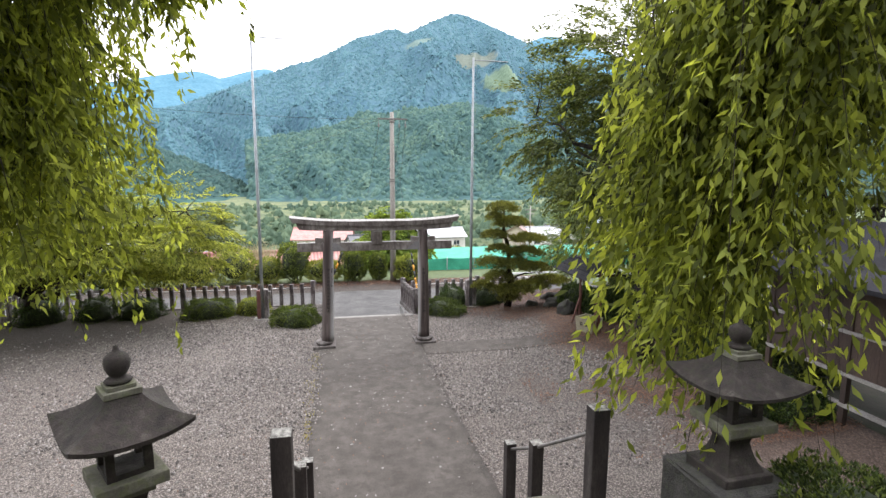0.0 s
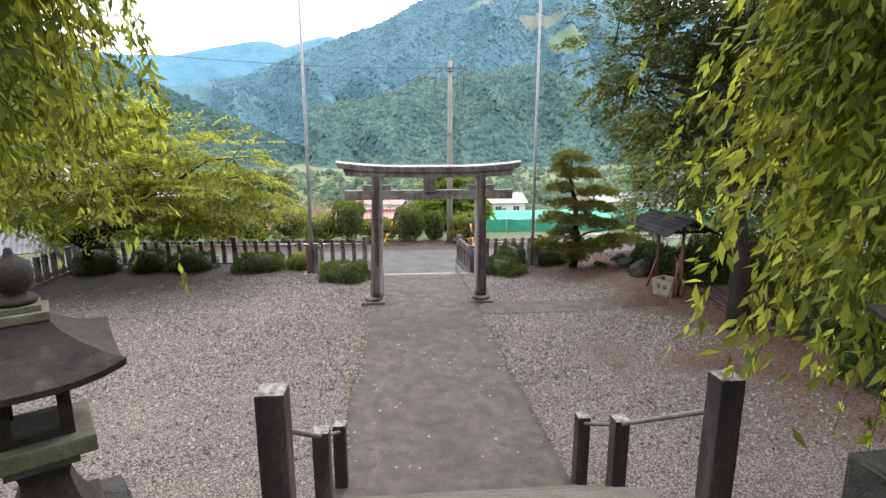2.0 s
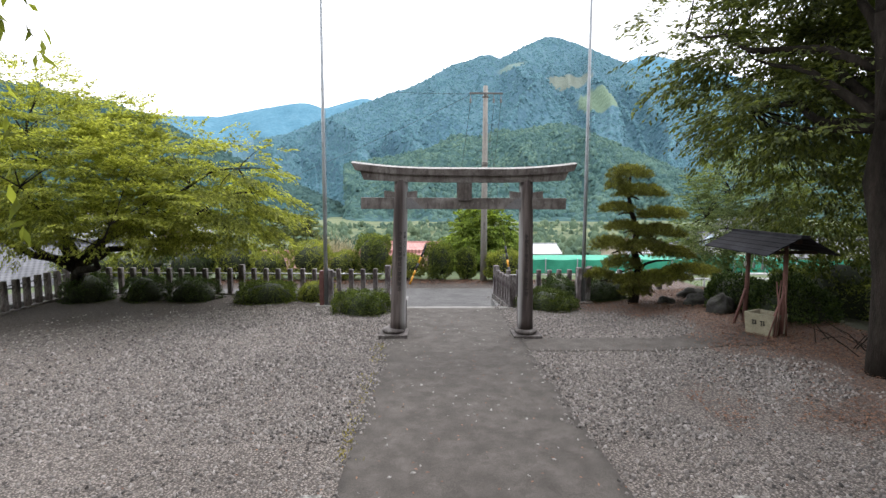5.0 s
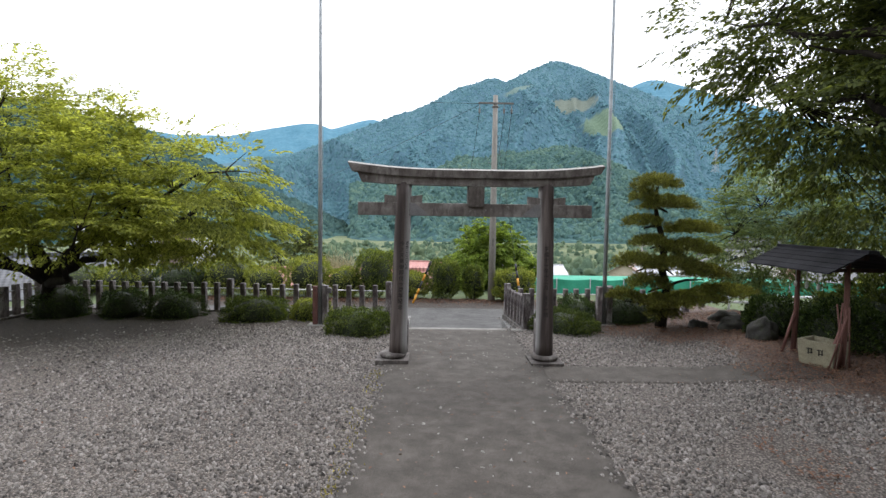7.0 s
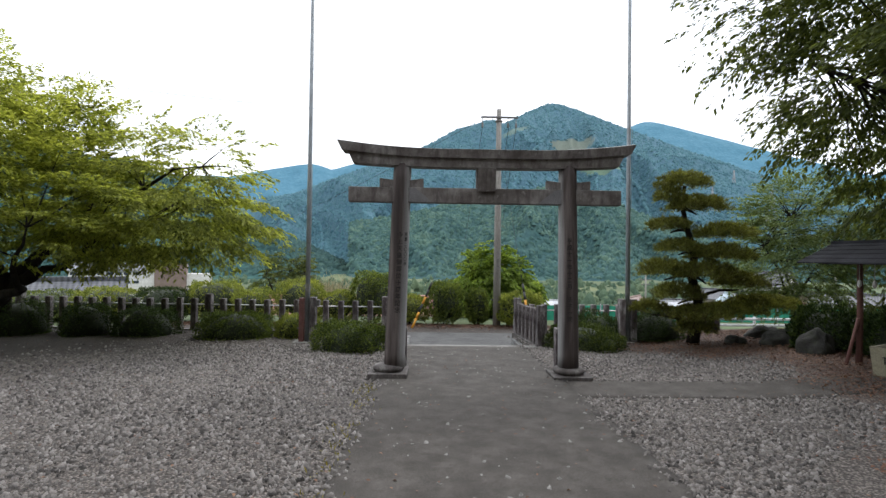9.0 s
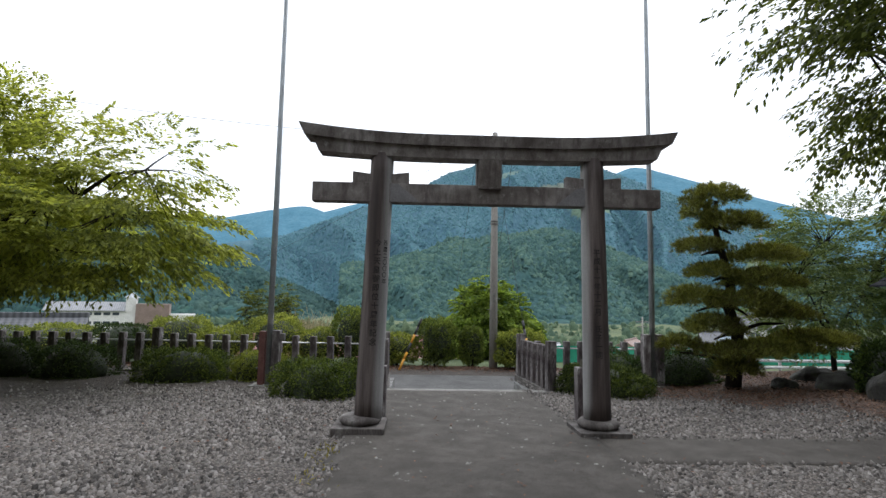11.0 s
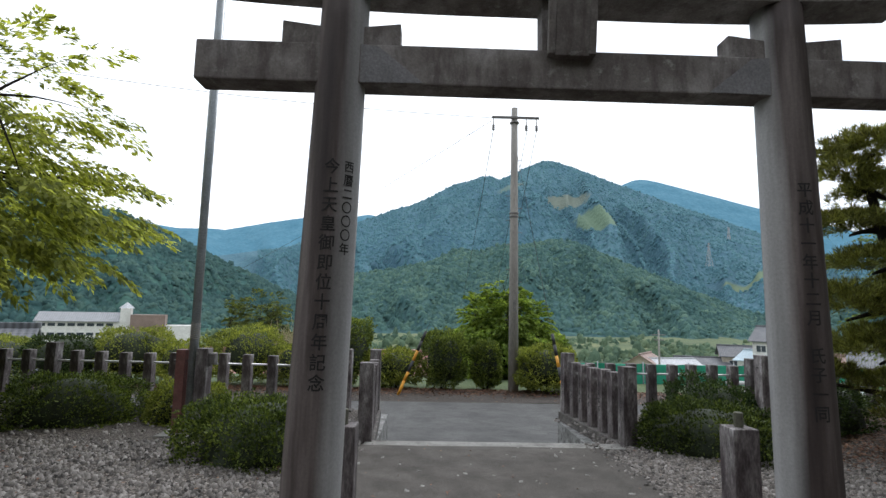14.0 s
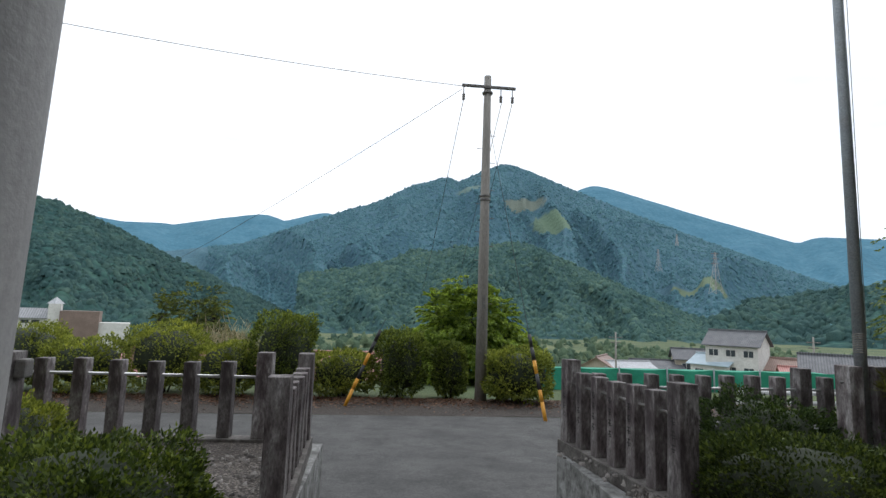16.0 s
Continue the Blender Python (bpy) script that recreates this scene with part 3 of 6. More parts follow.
# the court is notched for the steps down to the road
court = bpy.data.objects["ground_court"]
bm = bmesh.new()
bm.from_mesh(court.data)
bmesh.ops.delete(bm, geom=[f for f in bm.faces if -0.62 < f.calc_center_median().x < 2.72 and f.calc_center_median().y > 20.70], context="FACES")
bm.to_mesh(court.data)
bm.free()
sheet("ground_side", 10.6, 30.0, 2.0, 22.5, lambda x, y: np.minimum(court_z(x, y), 0.26 - 0.02 * y + 0.28) - np.clip(x - 10.6, 0, 20) * 0.075, M_SOIL, "dark leaf-littered soil under the trees", 30, 30)
sheet("road", -70.0, 70.0, 22.9, 29.6, lambda x, y: valley_z(x, y) + 0.02, M_ASPHALT, "worn grey asphalt road below the court", 70, 8, category="road")
sheet("road_shoulder", -14.0, 14.0, 29.6, 32.6, lambda x, y: valley_z(x, y) + 0.025 + fbm(x, y, 2.0, 2) * 0.01, M_GRAVEL, "gravel verge with brown leaves along the hedge", 60, 10, category="verge")


def path_edge(x, y):
    return court_z(x, y) + 0.03 + fbm(x, y, 3.0, 2) * 0.003


sheet("path", -0.80, 2.50, 7.3, 20.47, path_edge, M_PATH, "worn grey concrete path with pale chips and stains", 20, 70, 0.12, category="path")
sheet("path_branch", 2.505, 8.1, 15.45, 16.75, lambda x, y: path_edge(x, y) - 0.018 - 0.016 * np.clip((np.abs(y - 16.1) - 0.5) / 0.15, 0, 1), M_PATH, "worn concrete strip leading to the little shelter", 30, 10, 0.12, category="path")

# kerb slab and steps down to the road
bm = boxes(((-0.60, 20.46, -0.45), (2.80, 20.74, -0.125), 0.012))
tagged(part("kerb_slab", bm, M_SLAB), "pale concrete edge slab across the path", "kerb", kind="structure")
stairs_low = thing("stairs_low", "concrete steps down from the court to the road", "stairs", kind="structure")
for k in range(4):
    part("step", boxes(((-0.62, 20.74 + 0.52 * k, -1.15), (2.62, 20.74 + 0.52 * (k + 1), -0.30 - 0.165 * k), 0.01)), M_STEP, stairs_low)

# retaining walls under the fences
bm = boxes(((COURT["x0"] - 0.1, 23.25, -1.6), (-0.86, 23.5, -0.24), 0.01), ((-0.92, 20.6, -1.5), (-0.50, 23.5, -0.31), 0.01))
tagged(part("wall_left", bm, M_WALL), "stained concrete retaining wall under the fence", "wall", kind="structure")
bm = boxes(((2.56, 20.6, -1.5), (3.08, 23.1, -0.30), 0.01), ((2.72, 23.12, -1.5), (COURT["x1"], 23.42, -0.24), 0.01))
tagged(part("wall_right", bm, M_WALL), "pale stained concrete retaining wall beside the steps", "wall", kind="structure")
bm = boxes(((COURT["x0"] - 0.3, 6.0, -3.0), (COURT["x0"] - 0.02, 23.4, 0.0), 0.01))
tagged(part("wall_west", bm, M_WALL), "concrete edge wall of the court", "wall", kind="structure")

# stone steps of the approach
STEP_X = (-0.62, 2.48)


stairs = thing("stairs", "worn stone steps with a landing between two flights", "stairs", kind="structure")
for k in range(8):
    z = 0.10 + 0.1875 * (8 - k)
    part("step", boxes(((STEP_X[0], 5.3 + 0.268 * k, z - 0.40), (STEP_X[1], 5.3 + 0.268 * (k + 1), z), 0.012)), M_STEP, stairs)
part("landing", boxes(((STEP_X[0], 4.1, 1.1), (STEP_X[1], 5.3, 1.6), 0.012)), M_STEP, stairs)
for k in range(14):
    z = 1.6 + 0.1667 * (k + 1)
    part("step", boxes(((STEP_X[0], 4.1 - 0.3 * (k + 1), z - 0.45), (STEP_X[1], 4.1 - 0.3 * k, z), 0.012)), M_STEP, stairs)
part("terrace", boxes(((-4.0, -6.0, 3.3), (6.0, -0.1, 3.93), 0.01)), M_STEP, stairs)


# bank beside the steps, with an unseen rise behind the walker to block sky light
def hill_z(x, y):
    toe = 5.6 - np.clip((x - 5.0) * 0.9, 0, 5.0) - np.clip((-x - 5) * 0.3, 0, 3)
    rise = np.clip(toe - y, 0, None)
    z = 0.06 + np.clip(rise, 0, 1.8) * 1.17 + np.clip(rise - 1.8, 0, None) * 0.45
    near = np.clip(1 - np.maximum(np.abs(x - 0.93) - 1.7, 0) / 1.2, 0, 1)
    # steep rise added behind the walker, out of view, to darken faces towards it
    return z - near * 0.75 + np.clip(-8.5 - y, 0, 16) * 1.3


hx, hy = np.meshgrid(np.concatenate([np.linspace(-70, -9, 40), np.linspace(-8.4, 12, 70), np.linspace(13, 80, 40)]), np.concatenate([np.linspace(-75, -8, 40), np.linspace(-7.2, 6.2, 50)]))
hz = np.where(hy > -1, hill_z(hx, hy), np.where(np.abs(hx - 1) < 8, np.minimum(hill_z(hx, hy), 3.2 + np.clip(-7 - hy, 0, None) * 1.5), hill_z(hx, hy))) + fbm(hx, hy, 0.4, 3) * 0.12
hi_ = np.arange(hx.size).reshape(hx.shape)
hq = np.stack([hi_[:-1, :-1], hi_[:-1, 1:], hi_[1:, 1:], hi_[1:, :-1]], -1).reshape(-1, 4)
tagged(new("hillside", raw_mesh("hillside", np.stack([hx, hy, hz], -1).reshape(-1, 3), hq, M_SOIL, True)), "dark bank beside the steps, rising unseen behind to block the sky", "hillside", kind="structure")


# ---- mountains ----
def ridge(az, peaks):
    """Skyline height in degrees: the highest of some tapering peaks (azimuth, height, fall per degree left, right)."""
    e = np.full_like(az, -4.0)
    for a, h, fl, fr in peaks:
        d = az - a
        s = np.sqrt(d * d + 1.2) - 1.1
        e = np.maximum(e, h - s * np.where(d < 0, fl, fr))
    return e


class Range:
    """A wooded range: a skyline of peaks over a slope from a near foot to a far crest, in polar form round the court."""

    def __init__(self, peaks, az0, az1, near, far, rough, foot=-14.0):
        self.peaks, self.az0, self.az1, self.near, self.far, self.rough, self.foot = peaks, az0, az1, near, far, rough, foot

    def surface(self, az, s):
        r = self.near + (self.far - self.near) * s
        a = np.radians(az)
        x, y = r * np.sin(a), 10 + r * np.cos(a)
        top = self.far * np.tan(np.radians(ridge(az, self.peaks)))
        prof = np.where(s <= 1, np.clip(s, 0, 1) ** 1.08, np.clip(1 - (s - 1) * 1.4, 0, 1))
        gully = fbm(x, y, 9.0 / self.far, 4)
        # spurs run down the slope, with side spurs branching off lower down
        bend = az + 2.2 * np.sin(4.1 * s + 0.21 * az) + 1.1 * fbm(x, y, 14.0 / self.far, 2)
        spur = 1 - 2 * np.abs(np.sin(bend * 0.36)) ** 0.8 + 0.45 * (1 - 2 * np.abs(np.sin(bend * 0.95 + 3.0 * s)) ** 0.9)
        h = self.foot + (top - self.foot) * prof + (0.5 * gully + 1.25 * spur) * self.rough * self.far * np.sin(np.pi * np.clip(s, 0, 1)) * np.clip((top - self.foot) / (0.1 * self.far), 0, 1)
        return x, y, np.maximum(h, self.foot - 2)

    def place(self, az, el):
        """Where the slope shows at a direction and height in degrees."""
        s = np.linspace(0.02, 1, 300)
        x, y, h = self.surface(np.full_like(s, az), s)
        k = int(np.argmax(np.degrees(np.arctan2(h - 1.5, np.hypot(x, y - 10))) > el))
        return (float(x[k]), float(y[k]), float(h[k]))

    def build(self, name, label, mat, n_az, n_r, back=0.3):
        az, s = np.meshgrid(np.linspace(self.az0, self.az1, n_az), np.linspace(0, 1.0 + back, n_r))
        x, y, h = self.surface(az, s)
        i = np.arange(x.size).reshape(x.shape)
        q = np.stack([i[:-1, :-1], i[:-1, 1:], i[1:, 1:], i[1:, :-1]], -1).reshape(-1, 4)
        tagged(new(name, raw_mesh(name, np.stack([x, y, h], -1).reshape(-1, 3), q, mat, True)), label, "mountain", kind="structure")

    def wood(self, name, label, mat, n, size, clear=(), az=None, tall=(0.8, 1.6)):
        a = rng.uniform(*(az or (self.az0, self.az1)), n)
        s = rng.uniform(0, 1.03, n) ** 0.8
        x, y, h = self.surface(a, s)
        ok = h > self.foot + 3
        for (cx, cy, cz), (rx, ry, rz), _ in clear:
            ok &= ((x - cx) / rx) ** 2 + ((h - cz) / rz) ** 2 + ((y - cy) / ry) ** 2 * 0.3 > 0.62 + 0.35 * fbm(x, h, 0.05, 2)
        crowns(name, label, mat, np.stack([x, y, h - size * 0.7], -1)[ok], size, tall)


def crowns(name, label, mat, p, size, height=(0.9, 1.9)):
    """Many far tree crowns: lumpy domes, wider than high or pointed."""
    n, k = len(p), 5
    sz = size * rng.uniform(0.55, 1.35, n)
    tall = rng.uniform(*height, n)
    ang = np.linspace(0, 2 * np.pi, k, endpoint=False)[None] + rng.uniform(0, 6, (n, 1))
    rings = []
    for rad, z in ((1.0, 0.1), (0.78, 0.68)):
        rr = rad * sz[:, None] * rng.uniform(0.5, 1.35, (n, k))
        rings.append(np.stack([p[:, :1] + rr * np.cos(ang), p[:, 1:2] + rr * np.sin(ang), p[:, 2:] + (z * sz * tall)[:, None] * rng.uniform(0.6, 1.35, (n, k))], -1))
    tip = p + np.stack([rng.normal(0, 0.3, n) * sz, rng.normal(0, 0.3, n) * sz, 1.12 * sz * tall], -1)
    v = np.concatenate(rings + [tip[:, None]], 1).reshape(-1, 3)
    f = []
    for j in range(k):
        a, b, c, d = j, (j + 1) % k, k + (j + 1) % k, k + j
        f += [(a, b, c), (a, c, d)]
    f += [(k + j, k + (j + 1) % k, 2 * k) for j in range(k)]
    F = (np.arange(n)[:, None, None] * (2 * k + 1) + np.array(f)[None]).reshape(-1, 3)
    tagged(new(name, raw_mesh(name, v, F, mat, True)), label, "woods", kind="stuff")


def mark(az, el, dist):
    a = radians(az)
    return (dist * math.sin(a), 10 + dist * math.cos(a), dist * math.tan(radians(el)))


R_FAR = Range(((-36, 9.4, 0.3, 0.3), (-13.0, 9.7, 0.25, 0.4), (-22, 7.9, 0.1, 0.25), (-29, 8.0, 0.1, 0.2), (-6.5, 10.4, 0.35, 1.0), (22.2, 14.0, 0.5, 0.38), (42, 7.9, 0.5, 0.12), (60, 9, 0.25, 0.1), (-70, 12, 0.1, 0.1)), -85, 85, 1900, 3300, 0.006)
R_MAIN = Range(((12.8, 16.3, 0.45, 0.44), (6.3, 14.8, 0.44, 0.7), (3.6, 14.1, 0.62, 0.9), (-2.2, 11.4, 0.42, 0.8), (16.5, 14.8, 0.6, 0.62), (24.5, 10.9, 0.9, 0.60), (-12.0, 6.9, 0.2, 0.5), (44, 2.8, 0.5, 0.1)), -32, 52, 560, 1400, 0.017)
R_HILL = Range(((3.4, 7.0, 0.72, 0.25), (8, 7.5, 0.45, 0.3), (14, 8.1, 0.2, 0.46)), -9, 44, 330, 640, 0.015)
R_LEFT = Range(((-36, 9.7, 0.1, 0.55), (-31.0, 8.9, 0.3, 0.46), (-55, 13, 0.1, 0.4)), -80, -7, 300, 640, 0.012)
R_RIGHT = Range(((52, 4.6, 0.16, 0.05), (75, 9, 0.3, 0.1)), 30, 88, 420, 900, 0.012)
CLEAR = ((R_MAIN.place(18.7, 10.3), (56, 110, 36), (0.15, 0.21, 0.13)), (R_MAIN.place(14.6, 11.9), (46, 100, 26), (0.175, 0.195, 0.15)), (R_MAIN.place(8.8, 13.6), (34, 90, 14), (0.14, 0.20, 0.17)), (R_MAIN.place(33.6, 3.2), (40, 100, 18), (0.15, 0.19, 0.10)))
# Distance haze is put into these colours: the farther the range, the bluer.
F_FAR = forest("far_ridge_forest_hazed", (0.062, 0.165, 0.232), (0.078, 0.192, 0.26), (0.10, 0.222, 0.29), 16, depth=0.12)
F_MAIN = forest("cedar_forest_hazed", (0.062, 0.132, 0.176), (0.08, 0.16, 0.2), (0.10, 0.19, 0.218), 6.5, CLEAR, 0.25)
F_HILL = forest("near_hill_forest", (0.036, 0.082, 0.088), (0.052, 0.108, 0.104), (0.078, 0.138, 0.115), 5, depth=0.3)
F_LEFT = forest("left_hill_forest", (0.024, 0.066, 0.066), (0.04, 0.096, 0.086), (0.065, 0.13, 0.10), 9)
C_MAIN = crown_material("cedar_crowns_hazed", (0.06, 0.136, 0.17), (0.082, 0.172, 0.2), (0.108, 0.21, 0.226))
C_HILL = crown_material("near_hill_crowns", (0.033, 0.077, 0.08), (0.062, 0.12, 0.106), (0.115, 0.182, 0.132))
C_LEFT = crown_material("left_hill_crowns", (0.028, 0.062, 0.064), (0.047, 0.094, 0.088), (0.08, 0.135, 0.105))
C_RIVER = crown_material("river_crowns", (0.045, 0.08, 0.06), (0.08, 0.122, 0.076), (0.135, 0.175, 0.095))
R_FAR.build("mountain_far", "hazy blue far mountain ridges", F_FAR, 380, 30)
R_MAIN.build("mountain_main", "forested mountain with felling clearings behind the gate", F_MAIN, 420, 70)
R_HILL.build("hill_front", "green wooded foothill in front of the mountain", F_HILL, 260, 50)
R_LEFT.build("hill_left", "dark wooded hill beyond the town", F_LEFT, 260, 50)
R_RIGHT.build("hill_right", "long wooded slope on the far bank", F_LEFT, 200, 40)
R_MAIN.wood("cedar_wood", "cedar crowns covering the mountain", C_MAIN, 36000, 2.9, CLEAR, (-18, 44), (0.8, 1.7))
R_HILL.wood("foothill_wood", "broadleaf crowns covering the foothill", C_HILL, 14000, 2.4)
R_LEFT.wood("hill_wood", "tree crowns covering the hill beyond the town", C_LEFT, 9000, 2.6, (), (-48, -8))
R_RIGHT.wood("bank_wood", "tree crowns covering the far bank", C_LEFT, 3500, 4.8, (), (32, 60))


# ---- torii ----
def pillar_x(sx, z):
    """Axis of a leaning pillar at a height."""
    return -1.55 + 0.10 * z / 3.75 if sx < 0 else 1.64 - 0.05 * z / 3.75


def torii():
    t = thing("torii_gate", "weathered grey concrete shrine gate with dark streaks and carved pillars", "torii gate", (1.03, 16.93, 0))
    for sx, label in ((-1, "round pillar with black carved writing"), (1, "round pillar with black carved writing")):
        zb = -0.06 if sx < 0 else -0.09
        bm = bmesh.new()
        prof = [(0.190 - 0.027 * k / 14, k / 14) for k in range(15)]
        lathe(bm, [(r, 0.09 + zz * 3.70) for r, zz in prof], 32)
        for v in bm.verts:
            v.co.x += pillar_x(sx, v.co.z)
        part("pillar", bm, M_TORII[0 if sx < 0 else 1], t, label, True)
        bm = bmesh.new()
        lathe(bm, [(0.20, zb + 0.09), (0.255, zb + 0.10), (0.285, zb + 0.135), (0.285, zb + 0.165), (0.255, zb + 0.20), (0.20, zb + 0.215)], 32)
        for v in bm.verts:
            v.co.x += sx * 1.65
        part("base_ring", bm, M_STONE, t, "rounded stone ring at the pillar foot", True)
        part("plinth", boxes(((sx * 1.65 - 0.35, -0.35, zb - 0.10), (sx * 1.65 + 0.35, 0.35, zb + 0.095), 0.012)), M_STONE, t, "square stone plinth")
    part("tie_beam", boxes(((-2.42, -0.10, 3.09), (2.56, 0.10, 3.365), 0.012)), M_BEAM, t, "straight lower cross beam")
    # pale mortar where the beam enters the pillars
    for sx in (-1, 1):
        x = pillar_x(sx, 3.3)
        bm = bmesh.new()
        inner = x - sx * 0.14
        pts = [(inner, 3.095), (inner - sx * 0.42, 3.10), (inner - sx * 0.30, 3.20), (inner - sx * 0.12, 3.345), (inner, 3.36)]
        f = [bm.verts.new((px, -0.104, pz)) for px, pz in pts]
        bm.faces.new(f)
        r = bmesh.ops.extrude_face_region(bm, geom=bm.faces[:])
        for v in (g for g in r["geom"] if isinstance(g, bmesh.types.BMVert)):
            v.co.y += 0.006
        part("mortar_patch", bm, M_MORTAR, t, "smooth pale mortar repair")
        for side in (-1, 1):
            x0 = x + side * 0.13
            lo, hi = min(x0, x0 + side * 0.27), max(x0, x0 + side * 0.27)
            bm = boxes(((lo, -0.075, 3.366), (hi, 0.075, 3.50), 0.008))
            for v in bm.verts:
                if v.co.z > 3.44 and abs(v.co.x - (x0 + side * 0.27)) < 0.05:
                    v.co.z += 0.03
            part("wedge", bm, M_BEAM, t, "stone wedge beside the pillar")
    # lintel and its curved cap
    n = 40

    def lift(u):
        return 0.135 * max(0.0, (abs(u) - 0.25) / 0.75) ** 2.1

    def beam(half_top, half_bot, z0, z1, y0, y1, name, label, ridge_up, low):
        bm = bmesh.new()
        rows = []
        for k in range(n + 1):
            u = -1 + 2 * k / n
            up = lift(u)
            xt, xb = half_top * u, half_bot * u
            sec = [(xb, -y0, z0 + up * low), (xt, -y1, z1 + up), (xt, 0, z1 + up + ridge_up), (xt, y1, z1 + up), (xb, y0, z0 + up * low)]
            rows.append([bm.verts.new((px + 0.08, py, pz)) for px, py, pz in sec])
        for a, b in zip(rows, rows[1:]):
            for k in range(5):
                bm.faces.new((a[k], a[(k + 1) % 5], b[(k + 1) % 5], b[k]))
        bm.faces.new(rows[0])
        bm.faces.new(rows[-1][::-1])
        part(name, bm, M_BEAM, t, label)

    beam(2.52, 2.42, 3.735, 3.89, 0.15, 0.17, "lintel", "lower band of the lintel", 0.0, 0.45)
    beam(2.70, 2.62, 3.895, 4.05, 0.21, 0.235, "cap_beam", "upswept cap beam", 0.05, 0.9)
    part("centre_strut", boxes(((-0.10, -0.08, 3.366), (0.26, 0.08, 3.735), 0.006)), M_BEAM, t)
    bm = boxes(((-0.03, -0.16, 3.30), (0.20, -0.085, 3.72), 0.006), ((-0.075, -0.165, 3.31), (-0.03, -0.10, 3.71), 0.006), ((0.20, -0.165, 3.31), (0.245, -0.10, 3.71), 0.006))
    for v in bm.verts:
        v.co.y -= (v.co.z - 3.30) * 0.18
    part("name_tablet", bm, M_BEAM, t, "plain tablet frame leaning forward on the strut")
    return t


gate = torii()


def carve(text, x_axis, start_z, pitch, size, turn, name, label):
    """Characters set one under another round the face of a pillar."""
    fc = bpy.data.curves.new("letters", "FONT")
    tmp = new("letters_source", fc)
    z = start_z
    for ch in text:
        if ch != " ":
            fc.body = ch
            fc.size = size
            fc.offset = size * 0.014
            fc.align_x, fc.align_y = "CENTER", "CENTER"
            dg = bpy.context.evaluated_depsgraph_get()
            dg.update()
            me = bpy.data.meshes.new_from_object(tmp.evaluated_get(dg))
            fine = bmesh.new()
            fine.from_mesh(me)
            bmesh.ops.triangulate(fine, faces=fine.faces)
            for _ in range(3):
                bmesh.ops.subdivide_edges(fine, edges=[e for e in fine.edges if abs(e.verts[0].co.x - e.verts[1].co.x) > 0.014], cuts=1)
            bmesh.ops.triangulate(fine, faces=fine.faces)
            fine.to_mesh(me)
            fine.free()
            allv = []
            for v in me.vertices:
                zz = z + v.co.y * 1.05
                r = 0.190 - 0.027 * (zz - 0.09) / 3.66 + 0.003
                a = radians(turn) + v.co.x / r
                allv.append((pillar_x(x_axis, zz) + r * math.sin(a), -r * math.cos(a), zz))
            allf = [list(p.vertices) for p in me.polygons]
            bpy.data.meshes.remove(me)
            cut = bpy.data.meshes.new(name)
            cut.from_pydata(allv, [], allf)
            cut.materials.append(M_CARVED)
            child(name, cut, gate, label=label)
        z -= pitch
    bpy.data.objects.remove(tmp)


carve("今上天皇御即位十周年記念", -1, 2.49, 0.123, 0.102, 6, "carved_character", "black carved character")
carve("西暦二〇〇〇年", -1, 2.50, 0.089, 0.078, 44, "carved_character", "small black carved character")
carve("平成十一年十二月 氏子一同", 1, 2.42, 0.118, 0.10, -4, "carved_character", "black carved character")

# square stubs behind the pillars
stub = thing("stone_stub", "square stone stub with a short round pin on top", "stone post", (2.72, 17.78, -0.12), group="stubs behind the gate")
part("post", boxes(((-0.105, -0.105, 0), (0.105, 0.105, 0.84), 0.012)), M_POST, stub)
bm = bmesh.new()
lathe(bm, [(0.036, 0.84), (0.036, 0.95), (0.03, 0.955)], 14)
part("pin", bm, M_MOSSY, stub, "short mossy round pin")
copy_thing(stub, pose(-0.43, 17.66, -0.12))


# ---- fences of stone posts ----
def post_mesh(w, h, name="post"):
    bm = boxes(((-w / 2, -w / 2, 0), (w / 2, w / 2, h), 0.01))
    bmesh.ops.subdivide_edges(bm, edges=[e for e in bm.edges if abs(e.verts[0].co.z - e.verts[1].co.z) > h * 0.5], cuts=3)
    roughen(bm, 0.004, 9.0)
    me = bpy.data.meshes.new(name)
    bmesh.ops.recalc_face_normals(bm, faces=bm.faces)
    bm.to_mesh(me)
    bm.free()
    me.materials.append(M_POST)
    return me


POST, POST_TALL = post_mesh(0.155, 0.92), post_mesh(0.19, 1.06)


